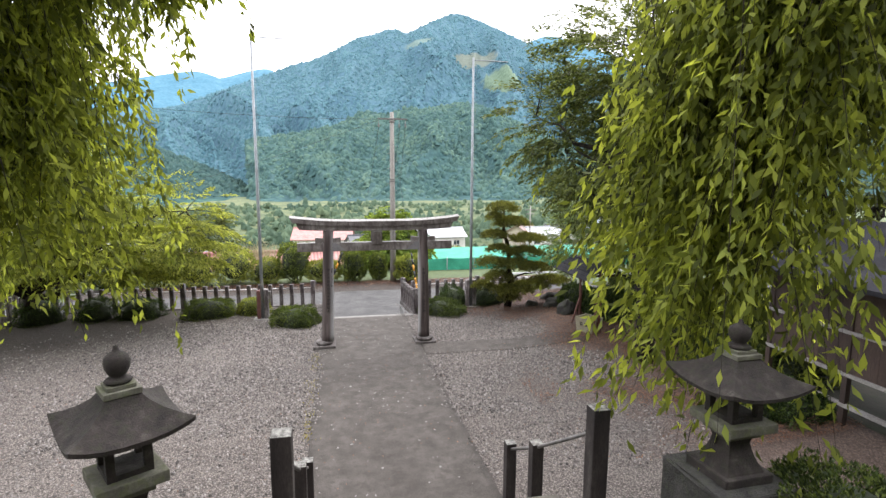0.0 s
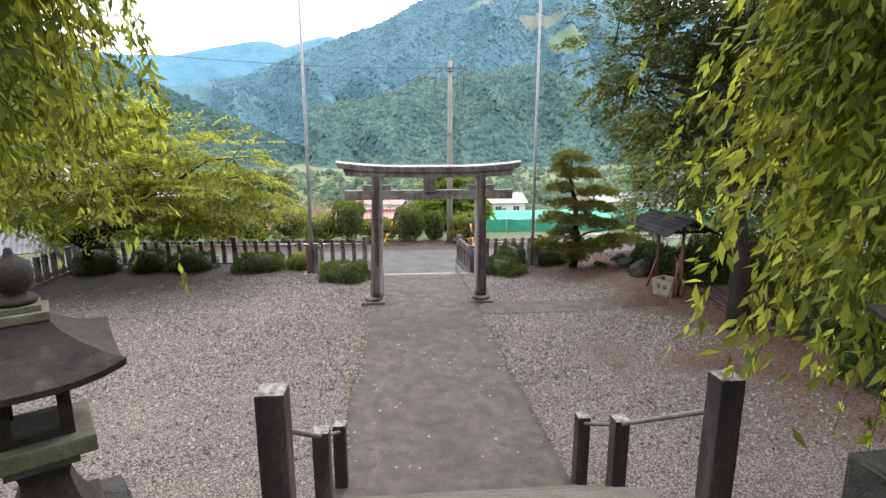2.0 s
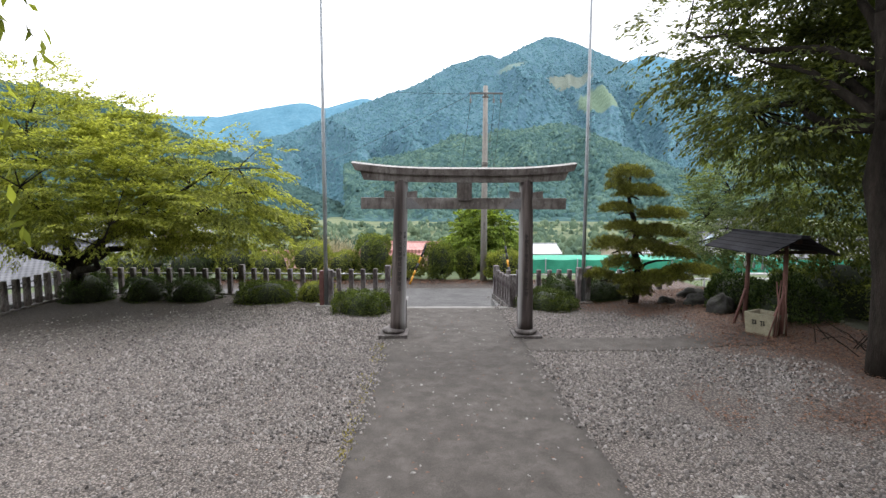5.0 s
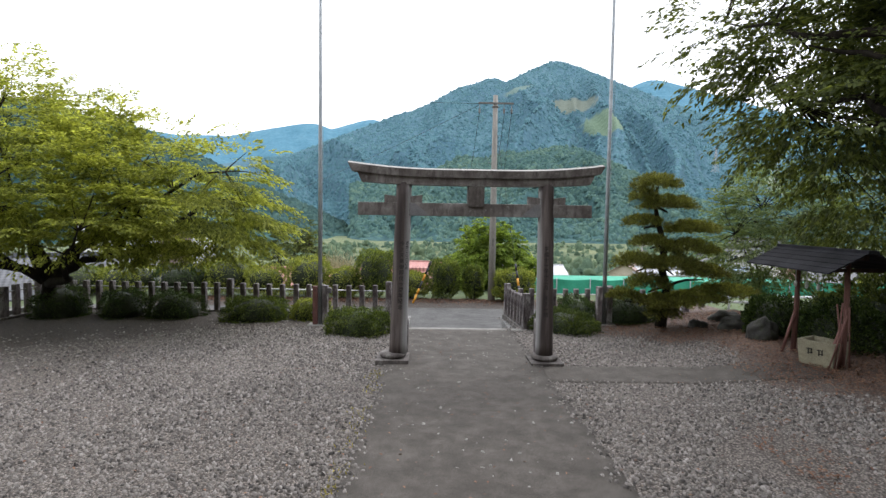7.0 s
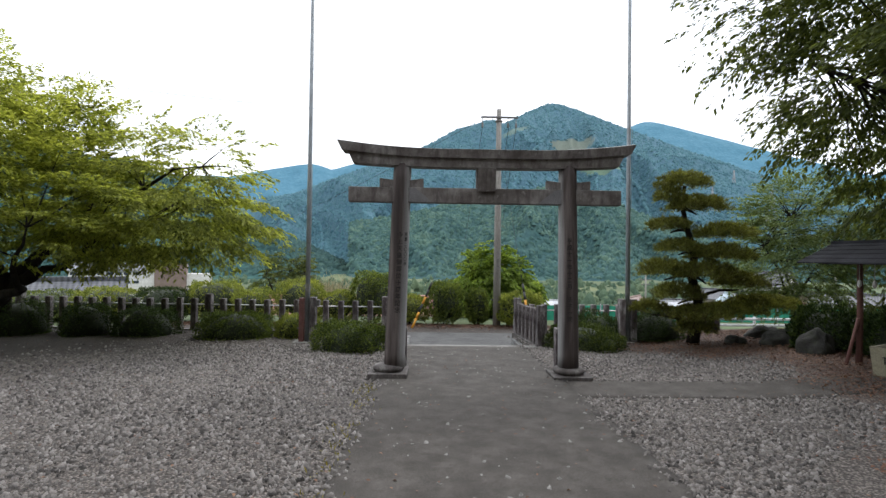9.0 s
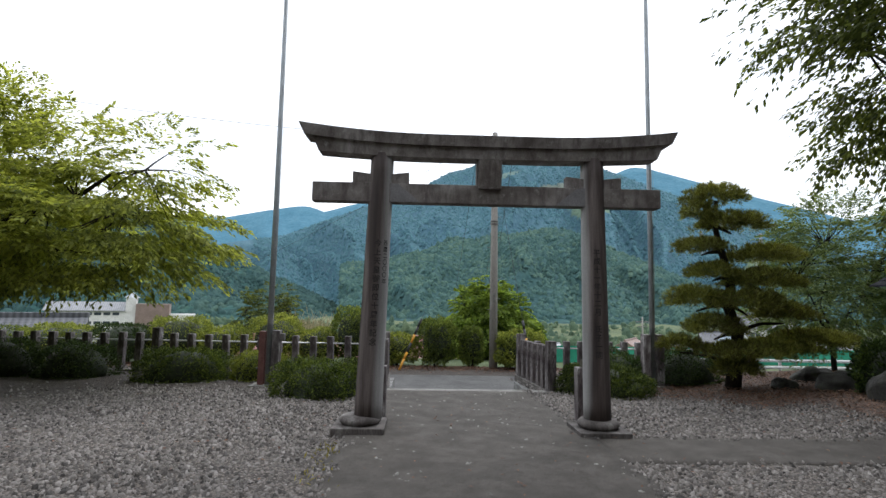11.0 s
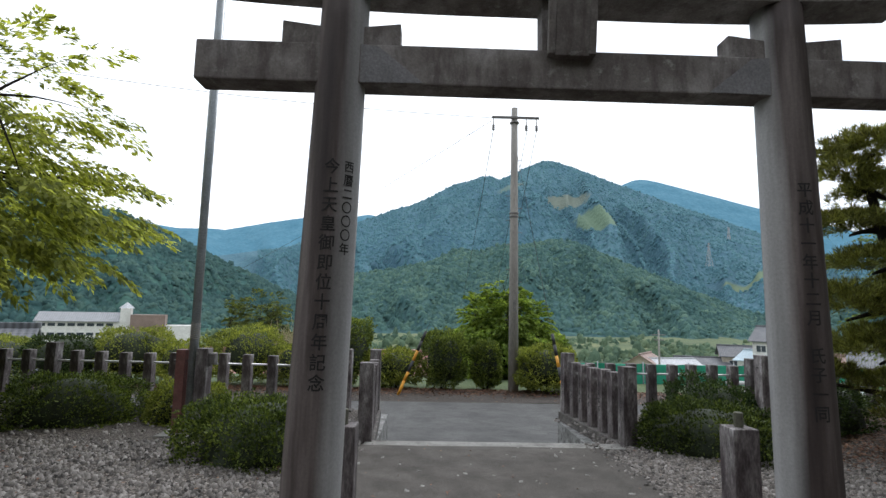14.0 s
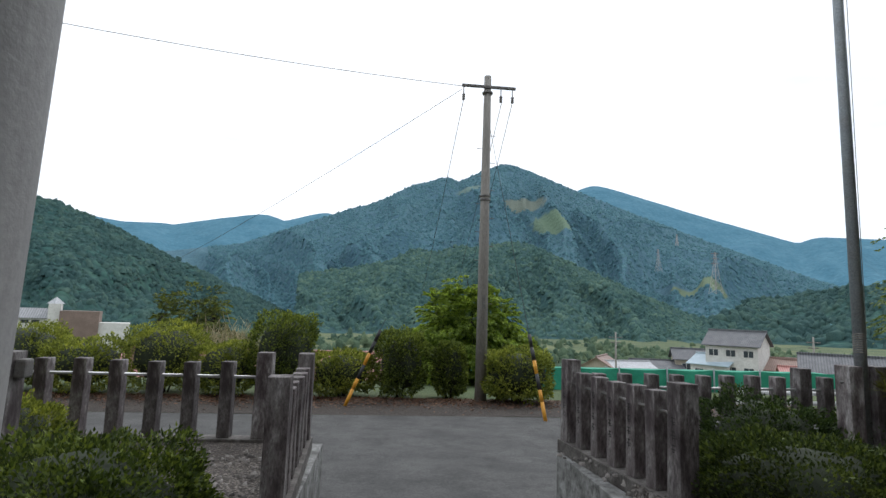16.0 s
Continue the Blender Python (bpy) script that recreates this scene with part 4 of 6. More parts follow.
def stone_fence(label, p0, p1, z, n, rail_mat, tall=(), kerb=True, h_scale=1.0, writing=False):
    p0, p1 = Vector(p0), Vector(p1)
    d = p1 - p0
    ang = math.degrees(math.atan2(d.y, d.x))
    f = thing("stone_fence", label, "stone fence", (p0.x, p0.y, z), ang)
    L = d.length
    for k in range(n):
        u = L * k / (n - 1)
        big = k in tall
        child("post", POST_TALL if big else POST, f, pose(u, rng.uniform(-0.008, 0.008), 0, rng.uniform(-0.7, 0.7), rng.uniform(-0.7, 0.7), rng.uniform(-2, 2)) @ Matrix.Diagonal((1, 1, h_scale * rng.uniform(0.985, 1.01), 1)))
    bm = bmesh.new()
    tube(bm, [(0, 0, 0.74 * h_scale), (L, 0, 0.74 * h_scale)], 0.019, 8)
    part("rail", bm, rail_mat, f, "bright metal pipe rail", True)
    if kerb:
        part("kerb", boxes(((-0.14, -0.125, -0.16), (L + 0.14, 0.125, 0.0), 0.012)), M_KERB, f, "dark stained stone kerb")
    if writing:
        for k in range(n):
            u = L * k / (n - 1)
            w = 0.096 if k in tall else 0.0785
            bm = bmesh.new()
            for j in range(4):
                zc = 0.70 - 0.12 * j
                for i, (dx, dz, sx, sz) in enumerate(((0, 0.025, 0.05, 0.008), (0, -0.01, 0.06, 0.008), (0.005, -0.005, 0.009, 0.075), (-0.014, -0.03, 0.03, 0.008))):
                    box(bm, (u + dx - sx / 2, w, zc + dz - sz / 2), (u + dx + sx / 2, w + 0.003, zc + dz + sz / 2))
            part("carved_name", bm, M_CARVED, f, "worn illegible carved name")
    return f


FZ = -0.17
stone_fence("grey stone posts with a pipe rail along the court edge", (-1.25, 23.2), (-12.4, 23.62), FZ, 26, M_PIPE, (0, 12, 25))
stone_fence("grey stone posts with a pipe rail down one side", (-12.45, 23.15), (-12.45, 9.0), FZ + 0.08, 32, M_PIPE, (0, 12, 24))
stone_fence("short row of stone posts beside the path steps", (-0.72, 23.05), (-0.60, 20.75), FZ + 0.02, 7, M_IRON, (0, 6), h_scale=0.98)
stone_fence("short row of purplish stone posts with worn carved names", (2.95, 20.78), (2.72, 23.02), FZ + 0.03, 7, M_IRON, (0, 6), h_scale=0.99, writing=True)
stone_fence("grey stone posts with a pipe rail facing the net", (3.2, 23.25), (8.9, 23.3), FZ - 0.04, 16, M_PIPE, (8,))


# ---- handrail posts on the steps ----
def stair_rail(x, ys, label):
    f = thing("stair_rail", label, "handrail", (x, 0, 0), group="handrails of the steps")
    (yb, zb, tb), (y1, z1, t1), (y2, z2, t2) = ys
    specs = ((yb, zb, tb, 0.188), (y1, z1, t1, 0.17), (y2, z2, t2, 0.17))
    for y, z0, z1_, w in specs:
        bm = boxes(((-w / 2, y - w / 2, z0), (w / 2, y + w / 2, z1_), 0.012))
        bmesh.ops.subdivide_edges(bm, edges=[e for e in bm.edges if abs(e.verts[0].co.z - e.verts[1].co.z) > 0.4], cuts=4)
        part("post", roughen(bm, 0.004, 8.0), M_STAIRPOST, f, "tall square stone post" if w > 0.2 else "square stone post")
    bm = bmesh.new()
    tube(bm, [(0, yb + 0.1, tb - 0.34), (0, y1, t1 - 0.085), (0, y2, t2 - 0.13)], 0.024, 10)
    part("rail", bm, M_IRON, f, "grey iron pipe", True)


stair_rail(-0.685, ((4.60, 1.35, 3.22), (6.42, 0.60, 1.86), (7.93, -0.1, 1.06)), "square stone posts joined by a grey pipe handrail")
stair_rail(2.60, ((4.86, 1.35, 3.06), (6.58, 0.60, 1.74), (7.70, -0.1, 1.15)), "square stone posts joined by a grey pipe handrail")


# ---- stone lanterns ----
def lantern(at, rz, label, size=(0.68, 0.68, 0.73)):
    t = thing("stone_lantern", label, "stone lantern", at, rz, group="lanterns beside the steps")
    t.scale = size
    bm = boxes(((-0.56, -0.56, -1.2), (0.56, 0.56, 0.06), 0.04))
    bmesh.ops.subdivide_edges(bm, edges=bm.edges[:], cuts=2)
    part("rough_base", roughen(bm, 0.05, 3.0), M_ROCK, t, "rough mossy footing stone")
    part("pedestal", boxes(((-0.36, -0.36, 0.055), (0.36, 0.36, 0.19), 0.02)), M_LANTERN, t)
    bm = boxes(((-0.30, -0.30, 0.185), (0.30, 0.30, 0.68), 0.02))
    bmesh.ops.subdivide_edges(bm, edges=[e for e in bm.edges if abs(e.verts[0].co.z - e.verts[1].co.z) > 0.3], cuts=4)
    for v in bm.verts:
        u = max(0.0, v.co.z - 0.185) / 0.495
        k = 1.0 - 0.5 * math.sin(min(u, 1.0) * math.pi * 0.5) ** 0.8 + (0.12 * max(0, u - 0.8) / 0.2)
        v.co.x *= k
        v.co.y *= k
    part("shaft", bm, M_LANTERN, t, "flaring square shaft")
    bm = boxes(((-0.36, -0.36, 0.78), (0.36, 0.36, 0.91), 0.015), ((-0.24, -0.24, 0.675), (0.24, 0.24, 0.785), 0.01))
    part("platform", bm, M_MOSSY, t, "mossy square platform under the fire box")
    fire = part("fire_box", boxes(((-0.235, -0.235, 0.905), (0.235, 0.235, 0.97), 0.006)), M_LANTERN, t, "open fire box with four corner posts")
    for sx in (-1, 1):
        for sy in (-1, 1):
            part("corner_post", boxes(((sx * 0.19 - 0.045, sy * 0.19 - 0.045, 0.968), (sx * 0.19 + 0.045, sy * 0.19 + 0.045, 1.362), 0.006)), M_LANTERN, fire)
    part("top_slab", boxes(((-0.235, -0.235, 1.36), (0.235, 0.235, 1.42), 0.006)), M_LANTERN, fire)
    # curved hip roof with upturned corners
    bm = bmesh.new()
    n, rings = 8, []
    levels = ((0.59, 1.36, 0.10), (0.60, 1.41, 0.105), (0.47, 1.50, 0.055), (0.35, 1.585, 0.025), (0.24, 1.68, 0.008), (0.17, 1.77, 0.0))
    for half, z, up in levels:
        ring = []
        for side in range(4):
            for k in range(n):
                u = -1 + 2 * k / n
                px, py = u * half, -half
                c, s = math.cos(side * math.pi / 2), math.sin(side * math.pi / 2)
                ring.append(bm.verts.new((px * c - py * s, px * s + py * c, z + up * abs(u) ** 2.6)))
        rings.append(ring)
    m = len(rings[0])
    for r0, r1 in zip(rings, rings[1:]):
        for k in range(m):
            bm.faces.new((r0[k], r0[(k + 1) % m], r1[(k + 1) % m], r1[k]))
    bm.faces.new(rings[0][::-1])
    bm.faces.new(rings[-1])
    part("roof", bm, M_LANTERN, t, "broad curved roof with upturned corners", False)
    bm = boxes(((-0.19, -0.19, 1.765), (0.19, 0.19, 1.83), 0.008), ((-0.145, -0.145, 1.83), (0.145, 0.145, 1.875), 0.008))
    part("finial_base", bm, M_MOSSY, t, "stepped square finial base")
    bm = bmesh.new()
    lathe(bm, [(0.12, 1.875), (0.145, 1.90), (0.12, 1.925), (0.075, 1.95), (0.10, 1.98), (0.128, 2.04), (0.135, 2.10), (0.12, 2.155), (0.085, 2.19), (0.04, 2.215), (0.028, 2.24), (0.024, 2.265), (0.008, 2.275)], 24)
    part("finial", bm, M_LANTERN, t, "onion-shaped finial", True)
    return t


lantern((-1.80, 4.12, 2.61), 33, "weathered dark stone lantern with an onion finial")
lantern((3.15, 3.58, 2.96), 3, "dark stone lantern half hidden by hanging leaves", (0.66, 0.66, 0.62))


# ---- flagpoles ----
def flagpole(x, y, top, z0, label, red):
    t = thing("flagpole", label, "flagpole", (x, y, z0), group="flagpoles")
    bm = bmesh.new()
    tube(bm, [(0, 0, 0), (0, 0, 4.2), (0, 0, top - z0)], [0.062, 0.058, 0.042], 14)
    part("pole", bm, M_STEEL, t, "tapering galvanised pole", True)
    bm = bmesh.new()
    tube(bm, [(0, 0, top - z0 - 0.10), (1.45, -0.05, top - z0 - 0.12)], 0.024, 8)
    part("arm", bm, M_STEEL, t, "thin horizontal arm", True)
    part("support", boxes(((0.075, -0.10, -0.05), (0.235, 0.10, 1.16), 0.008)), M_POST, t, "grey concrete support post")
    if red:
        part("support", boxes(((-0.20, -0.09, -0.05), (-0.075, 0.09, 1.14), 0.006)), M_RUST, t, "red painted steel support")
    else:
        part("support", boxes(((-0.235, -0.10, -0.05), (-0.075, 0.10, 1.16), 0.008)), M_POST, t, "grey concrete support post")
    for z in (0.35, 0.98):
        part("bolt", tube(bmesh.new(), [(-0.26, 0.0, z), (0.30, 0.0, z)], 0.016, 8), M_IRON, t, "rusty through bolt", True)
    part("winch", boxes(((0.235, -0.07, 0.94), (0.33, 0.05, 1.10), 0.02)), M_IRON, t, "small rope winch")
    part("footing", boxes(((-0.34, -0.26, -0.12), (0.36, 0.26, 0.015), 0.01)), M_SLAB, t, "pale concrete footing")
    bm = bmesh.new()
    for k in range(9):
        r0 = 0.063
        z = 1.30 + 0.025 * k
        tube(bm, [(r0 * math.cos(a), r0 * math.sin(a), z + 0.01 * math.sin(a * 2)) for a in np.linspace(0, 2 * math.pi, 11)], 0.006, 5, False)
    tube(bm, [(0.06, -0.03, 1.5), (0.12, -0.03, top - z0 - 0.12)], 0.004, 4, False)
    part("rope", bm, M_CPOLE, t, "rope wound round the pole")


flagpole(-3.09, 21.1, 10.6, -0.15, "tall grey steel flagpole in a red and grey support", True)
flagpole(5.47, 21.5, 10.25, -0.13, "tall grey steel flagpole between two stone posts", False)


# ---- utility pole and wires ----
pole = thing("utility_pole", "grey concrete utility pole with a steel crossarm", "utility pole", (3.25, 32.3, -1.25))
bm = bmesh.new()
tube(bm, [(0, 0, 0), (0, 0, 5), (0, 0, 10.45)], [0.185, 0.155, 0.115], 18)
part("pole", bm, M_CPOLE, pole, "tapering concrete pole", True)
part("crossarm", boxes(((-0.86, -0.16, 10.00), (0.90, -0.09, 10.085), 0.006)), M_IRON, pole, "steel crossarm")
for x in (-0.80, 0.42, 0.80):
    bm = bmesh.new()
    lathe(bm, [(0.035, 9.55), (0.06, 9.57), (0.035, 9.60), (0.06, 9.65), (0.035, 9.68), (0.06, 9.73), (0.02, 9.77), (0.015, 10.0)], 10, (x, -0.12))
    part("insulator", bm, M_IRON, pole, "hanging insulator string", True)
for k in range(14):
    z = 2.6 + 0.45 * k
    bm = bmesh.new()
    tube(bm, [(-0.02, 0, z), (0.30 if k % 2 else -0.30, 0, z)], 0.011, 5)
    part("step_bolt", bm, M_IRON, pole)
for z in (6.3, 6.42, 9.85):
    bm = bmesh.new()
    lathe(bm, [(0.165, z), (0.175, z + 0.01), (0.175, z + 0.05), (0.165, z + 0.06)], 16)
    part("band", bm, M_IRON, pole, "steel band")
part("number_plate", boxes(((-0.05, -0.20, 2.9), (0.05, -0.17, 3.3), 0.004)), M_SLAB, pole, "small pale plate on the pole")


def wire(label, a, b, sag, r=0.012):
    bm = bmesh.new()
    a, b = Vector(a), Vector(b)
    pts = [a.lerp(b, k / 20) - Vector((0, 0, 4 * sag * (k / 20) * (1 - k / 20))) for k in range(21)]
    tube(bm, pts, r, 5, False)
    tagged(part("power_cable", bm, M_WIRE), label, "cable", group="overhead cables")


wire("thin black cable sagging from the pole", (2.4, 32.15, 8.75), (-30, 27.0, 11.3), 0.9, 0.010)
wire("thin black cable running down to the town", (2.4, 32.3, 8.7), (-40, 88.0, 1.0), 1.2, 0.010)
wire("thin black cable running into the valley", (3.7, 32.2, 8.3), (12, 130.0, -2.0), 2.5, 0.012)
wire("thin black cable running into the valley", (4.05, 32.2, 8.3), (14, 130.0, -2.0), 2.5, 0.012)
wire("thin black cable running into the valley", (2.45, 32.2, 8.3), (6, 140.0, -3.0), 2.5, 0.012)
for name, x, lean in (("guy_wire", -0.72, 0.42), ("guy_wire", 4.3, -0.18)):
    g = thing(name, "slanting guy wire with yellow and black marker sleeve", "guy wire", (x, 31.0 if x < 0 else 29.1, -1.13), group="guy wires of the pole")
    a = Vector((0, 0, 0))
    b = Vector((-1.05, 3.2, 9.1)).normalized() if x > 3 else Vector((lean, 0.1, 1)).normalized()
    cuts = [0, 0.5, 0.8, 1.2, 1.55, 1.9, 2.25]
    for k in range(6):
        bm = bmesh.new()
        tube(bm, [a + b * cuts[k], a + b * cuts[k + 1]], 0.05, 10)
        part("sleeve", bm, M_BLACK if k in (2, 4, 5) else M_YELLOW, g, "black band" if k in (2, 4, 5) else "orange-yellow band", True)
    bm = bmesh.new()
    tube(bm, [b * 2.2, b * 9.0 if x > 3 else b * 2.6], 0.008, 5, False)
    part("wire", bm, M_WIRE, g)


# ---- leaf builders ----
def dome_shrub(at, sx, sy, h, mat, n, label, group="", leaf=0.043, category="shrub", lump=0.12, ball=False):
    """A clipped shrub: a solid core painted dark as inner shade, and a skin of small leaves over a lumpy dome."""
    t = thing("clipped_shrub", label, category, at, rng.uniform(0, 360), group)
    n = int(n * 1.55)
    u = unit(rng.normal(0, 1, (n, 3)))
    if not ball:
        u[:, 2] = np.abs(u[:, 2]) * 1.0 - 0.12
    lumps = 1 + lump * fbm(u[:, 0] * 2 + at[0], u[:, 1] * 2 + u[:, 2] * 1.5, 2.4, 3) + 0.07 * fbm(u[:, 0] * 2 - u[:, 2] * 2, u[:, 1] * 2 + at[0], 7.0, 2)
    rad = lumps * (1 - np.abs(rng.normal(0, 0.07, n)))
    pw = np.sign(u) * np.abs(u) ** 0.66
    c = pw * rad[:, None] * np.array([sx / 2, sy / 2, h])
    if ball:
        c[:, 2] = h * (0.54 + 0.46 * c[:, 2] / h)
    c[:, 2] = np.maximum(c[:, 2] + 0.02, 0.02)
    d = u + rng.normal(0, 0.55, (n, 3)) + np.array([0, 0, 0.35])
    child("foliage", leaf_mesh("foliage", mat, c, d, leaf, 0.5, 0.25), t)
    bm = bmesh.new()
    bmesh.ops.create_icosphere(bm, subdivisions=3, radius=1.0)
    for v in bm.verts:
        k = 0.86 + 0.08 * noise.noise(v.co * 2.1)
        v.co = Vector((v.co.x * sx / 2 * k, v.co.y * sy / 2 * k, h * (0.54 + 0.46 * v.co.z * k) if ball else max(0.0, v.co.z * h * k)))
    part("shade_core", bm, M_DARKCORE, t, "solid core coloured dark for the shade inside", True)
    for k in range(4):
        bm = bmesh.new()
        a = k * 1.6 + 0.3
        tube(bm, [(0.1 * math.cos(a), 0.1 * math.sin(a), -0.08), (0.3 * sx / 2 * math.cos(a), 0.3 * sy / 2 * math.sin(a), h * 0.45)], [0.03, 0.015], 6)
        part("stem", bm, M_BARK, t)
    return t


# near-black tone stands in for shade behind the leaf skin
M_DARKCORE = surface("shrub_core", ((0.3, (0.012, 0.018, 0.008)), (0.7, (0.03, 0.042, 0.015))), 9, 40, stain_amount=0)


def limb_path(a, b, bend, n=6, wave=0.10):
    a, b = Vector(a), Vector(b)
    mid = [a.lerp(b, k / n) for k in range(n + 1)]
    L = (b - a).length
    out = []
    for k, p in enumerate(mid):
        w = math.sin(math.pi * k / n)
        out.append(p + noise.noise_vector(p * 0.9 + Vector((bend, 0, 0))) * L * wave * w + Vector((0, 0, bend * L * w)))
    return out


def sprays(origins, dirs, lengths, per, droop, spread_a, leaf_gap=None):
    """Leaf centres and directions in flat sprays along short twigs."""
    o = np.repeat(origins, per, 0)
    d = np.repeat(unit(dirs), per, 0)
    L = np.repeat(lengths, per)
    u = rng.uniform(0.05, 1.0, len(o))
    side = unit(np.cross(d, np.array([0, 0, 1.0])) + 1e-4)
    sgn = rng.choice([-1.0, 1.0], len(o))
    off = rng.uniform(0, 1, len(o)) * spread_a * L * (1.1 - 0.7 * u)
    c = o + d * (L * u)[:, None] + side * (sgn * off)[:, None]
    c[:, 2] += -droop * L * u ** 2 - 0.25 * droop * off + rng.normal(0, 0.02, len(o)) * L
    al = d + side * (sgn * rng.uniform(0.3, 1.2, len(o)))[:, None] + np.array([0, 0, -0.35]) + rng.normal(0, 0.25, (len(o), 3))
    return c, al


def broad_tree(name, label, base, trunk_top, trunk_r, limbs, crown, n_twig, per, twig_len, mat, leaf, droop=0.25, flat=0.7, gaps=0.25, width=0.45, spread_a=0.5, lower=-1.0, tier=0.0):
    """A tree with a tapered trunk, bent limbs, branches and sprays of leaves.
    crown: ellipsoids (centre, radii); limbs: tips of the main limbs."""
    t = thing(name, label, "tree", base)
    B = Vector(base)
    bm = bmesh.new()
    tt = Vector(trunk_top) - B
    pts = limb_path((0, 0, -0.3), tt, 0.0, 7, 0.045)
    tube(bm, pts, [trunk_r * (1.5 if k == 0 else 1.12 if k == 1 else 1 - 0.45 * k / 7) for k in range(8)], 14)
    part("trunk", bm, M_BARK, t, "dark bark trunk", True)
    nodes = [np.array(p) for p in pts[4:]]
    for k, tip in enumerate(limbs):
        start = pts[-1 - (k % 3)] if k % 4 else pts[-3]
        lp = limb_path(start, Vector(tip) - B, 0.06 * (1 - (k % 3)), 8)
        bm = bmesh.new()
        tube(bm, lp, [trunk_r * (0.52 - 0.46 * j / 8) for j in range(9)], 9)
        part("limb", bm, M_BARK, t, "", True)
        nodes += [np.array(p) for p in lp[2:]]
    nodes = np.array(nodes)
    # twig roots spread through the crown's shell
    vols = np.array([r[0] * r[1] * r[2] for _, r in crown])
    which = rng.choice(len(crown), n_twig * 3, p=vols / vols.sum())
    cen = np.array([c for c, _ in crown])[which] - np.array(base)
    rad = np.array([r for _, r in crown])[which]
    u = unit(rng.normal(0, 1, (n_twig * 3, 3)))
    u[:, 2] = np.maximum(u[:, 2], lower)
    p = cen + u * rad * (rng.uniform(0.25, 1.0, (n_twig * 3, 1)) ** 0.5)
    keep = (fbm(p[:, 0] * 1.0, p[:, 1] * 1.0 + p[:, 2] * 1.7, 1.35, 2) > -1.0 + gaps * 2)
    p, u = p[keep][:n_twig], u[keep][:n_twig]
    if tier:
        # leaves gather in shallow, uneven tiers
        lift = 0.55 * fbm(p[:, 0], p[:, 1], 0.55, 2)
        level = np.round((p[:, 2] - lift) / tier) * tier + lift
        p[:, 2] += 0.72 * (level - p[:, 2])
    near = nodes[np.argmin(((p[:, None, :] - nodes[None]) ** 2).sum(-1), 1)]
    d = unit(p - near) * 0.8 + u * np.array([0.9, 0.9, 0.25])
    # thin branches to a share of the twigs
    bm = bmesh.new()
    for j in range(0, len(p), max(1, len(p) // 130)):
        lp = limb_path(Vector(near[j]), Vector(p[j]), 0.05, 4)
        tube(bm, lp, [0.022, 0.018, 0.013, 0.008, 0.004], 5, False)
    tagged(part("twig_work", bm, M_BARK, t, "thin dark branches", True), kind="stuff")
    c, al = sprays(p, d, twig_len * rng.uniform(0.6, 1.3, len(p)), per, droop, spread_a)
    child("crown", leaf_mesh("crown", mat, c, al, leaf, width, flat), t, label="layered leafy crown with gaps")
    return t


def weeping_tree(label, base, top, anchors, n_strand, length, mat, leaf, per, drift, sway_range=(0.05, 0.30), trunk_r=0.22):
    """A tree whose long thin branches hang down, hung with narrow leaves. anchors: (place, radius, share, hang) of the bough ends."""
    t = thing("weeping_tree", label, "tree", base)
    B = np.array(base)
    bm = bmesh.new()
    pts = limb_path((0, 0, -0.5), Vector(top) - Vector(base), 0.0, 6)
    tube(bm, pts, [trunk_r * (1.3 - 0.11 * k) for k in range(7)], 12)
    part("trunk", bm, M_BARK, t, "dark bark trunk", True)
    cs, als = [], []
    thin = bmesh.new()
    for place, radius, share, hang in anchors:
        bm = bmesh.new()
        tip = Vector(place) - Vector(base)
        lp = limb_path(pts[-1], tip, 0.10, 8)
        tube(bm, lp, [0.10 - 0.010 * j for j in range(9)], 8)
        part("limb", bm, M_BARK, t, "", True)
        m = int(n_strand * share)
        a0 = np.array(place) - B + rng.normal(0, 1, (m, 3)) * np.array(radius) * 0.5
        ln = hang * length * rng.uniform(0.35, 1.15, m)
        sway = unit(rng.normal(0, 1, (m, 3)) * np.array([1, 1, 0]) + np.array(drift)) * rng.uniform(*sway_range, (m, 1))
        o = np.repeat(a0, per, 0)
        L = np.repeat(ln, per)
        S = np.repeat(sway, per, 0)
        u = rng.uniform(0, 1, len(o)) ** 0.85
        c = o + S * (L * u)[:, None] * 1.1
        c[:, 2] -= L * (0.9 * u ** 1.15)
        c += rng.normal(0, 0.035, c.shape)
        cs.append(c)
        als.append(S * 1.6 + rng.normal(0, 0.42, c.shape) + np.array([0, 0, -0.85]))
        for j in range(0, m, 3):
            q = [a0[j] + sway[j] * ln[j] * v * 1.1 - np.array([0, 0, ln[j] * 0.9 * v ** 1.15]) for v in (0, 0.3, 0.65, 1.0)]
            tube(thin, q, [0.007, 0.005, 0.004, 0.002], 4, False)
    tagged(part("twig_work", thin, M_BARK, t, "thin hanging twigs"), kind="stuff")
    child("foliage", leaf_mesh("foliage", mat, np.concatenate(cs), np.concatenate(als), leaf, 0.33, 0.15), t, label="narrow drooping leaves")
    return t


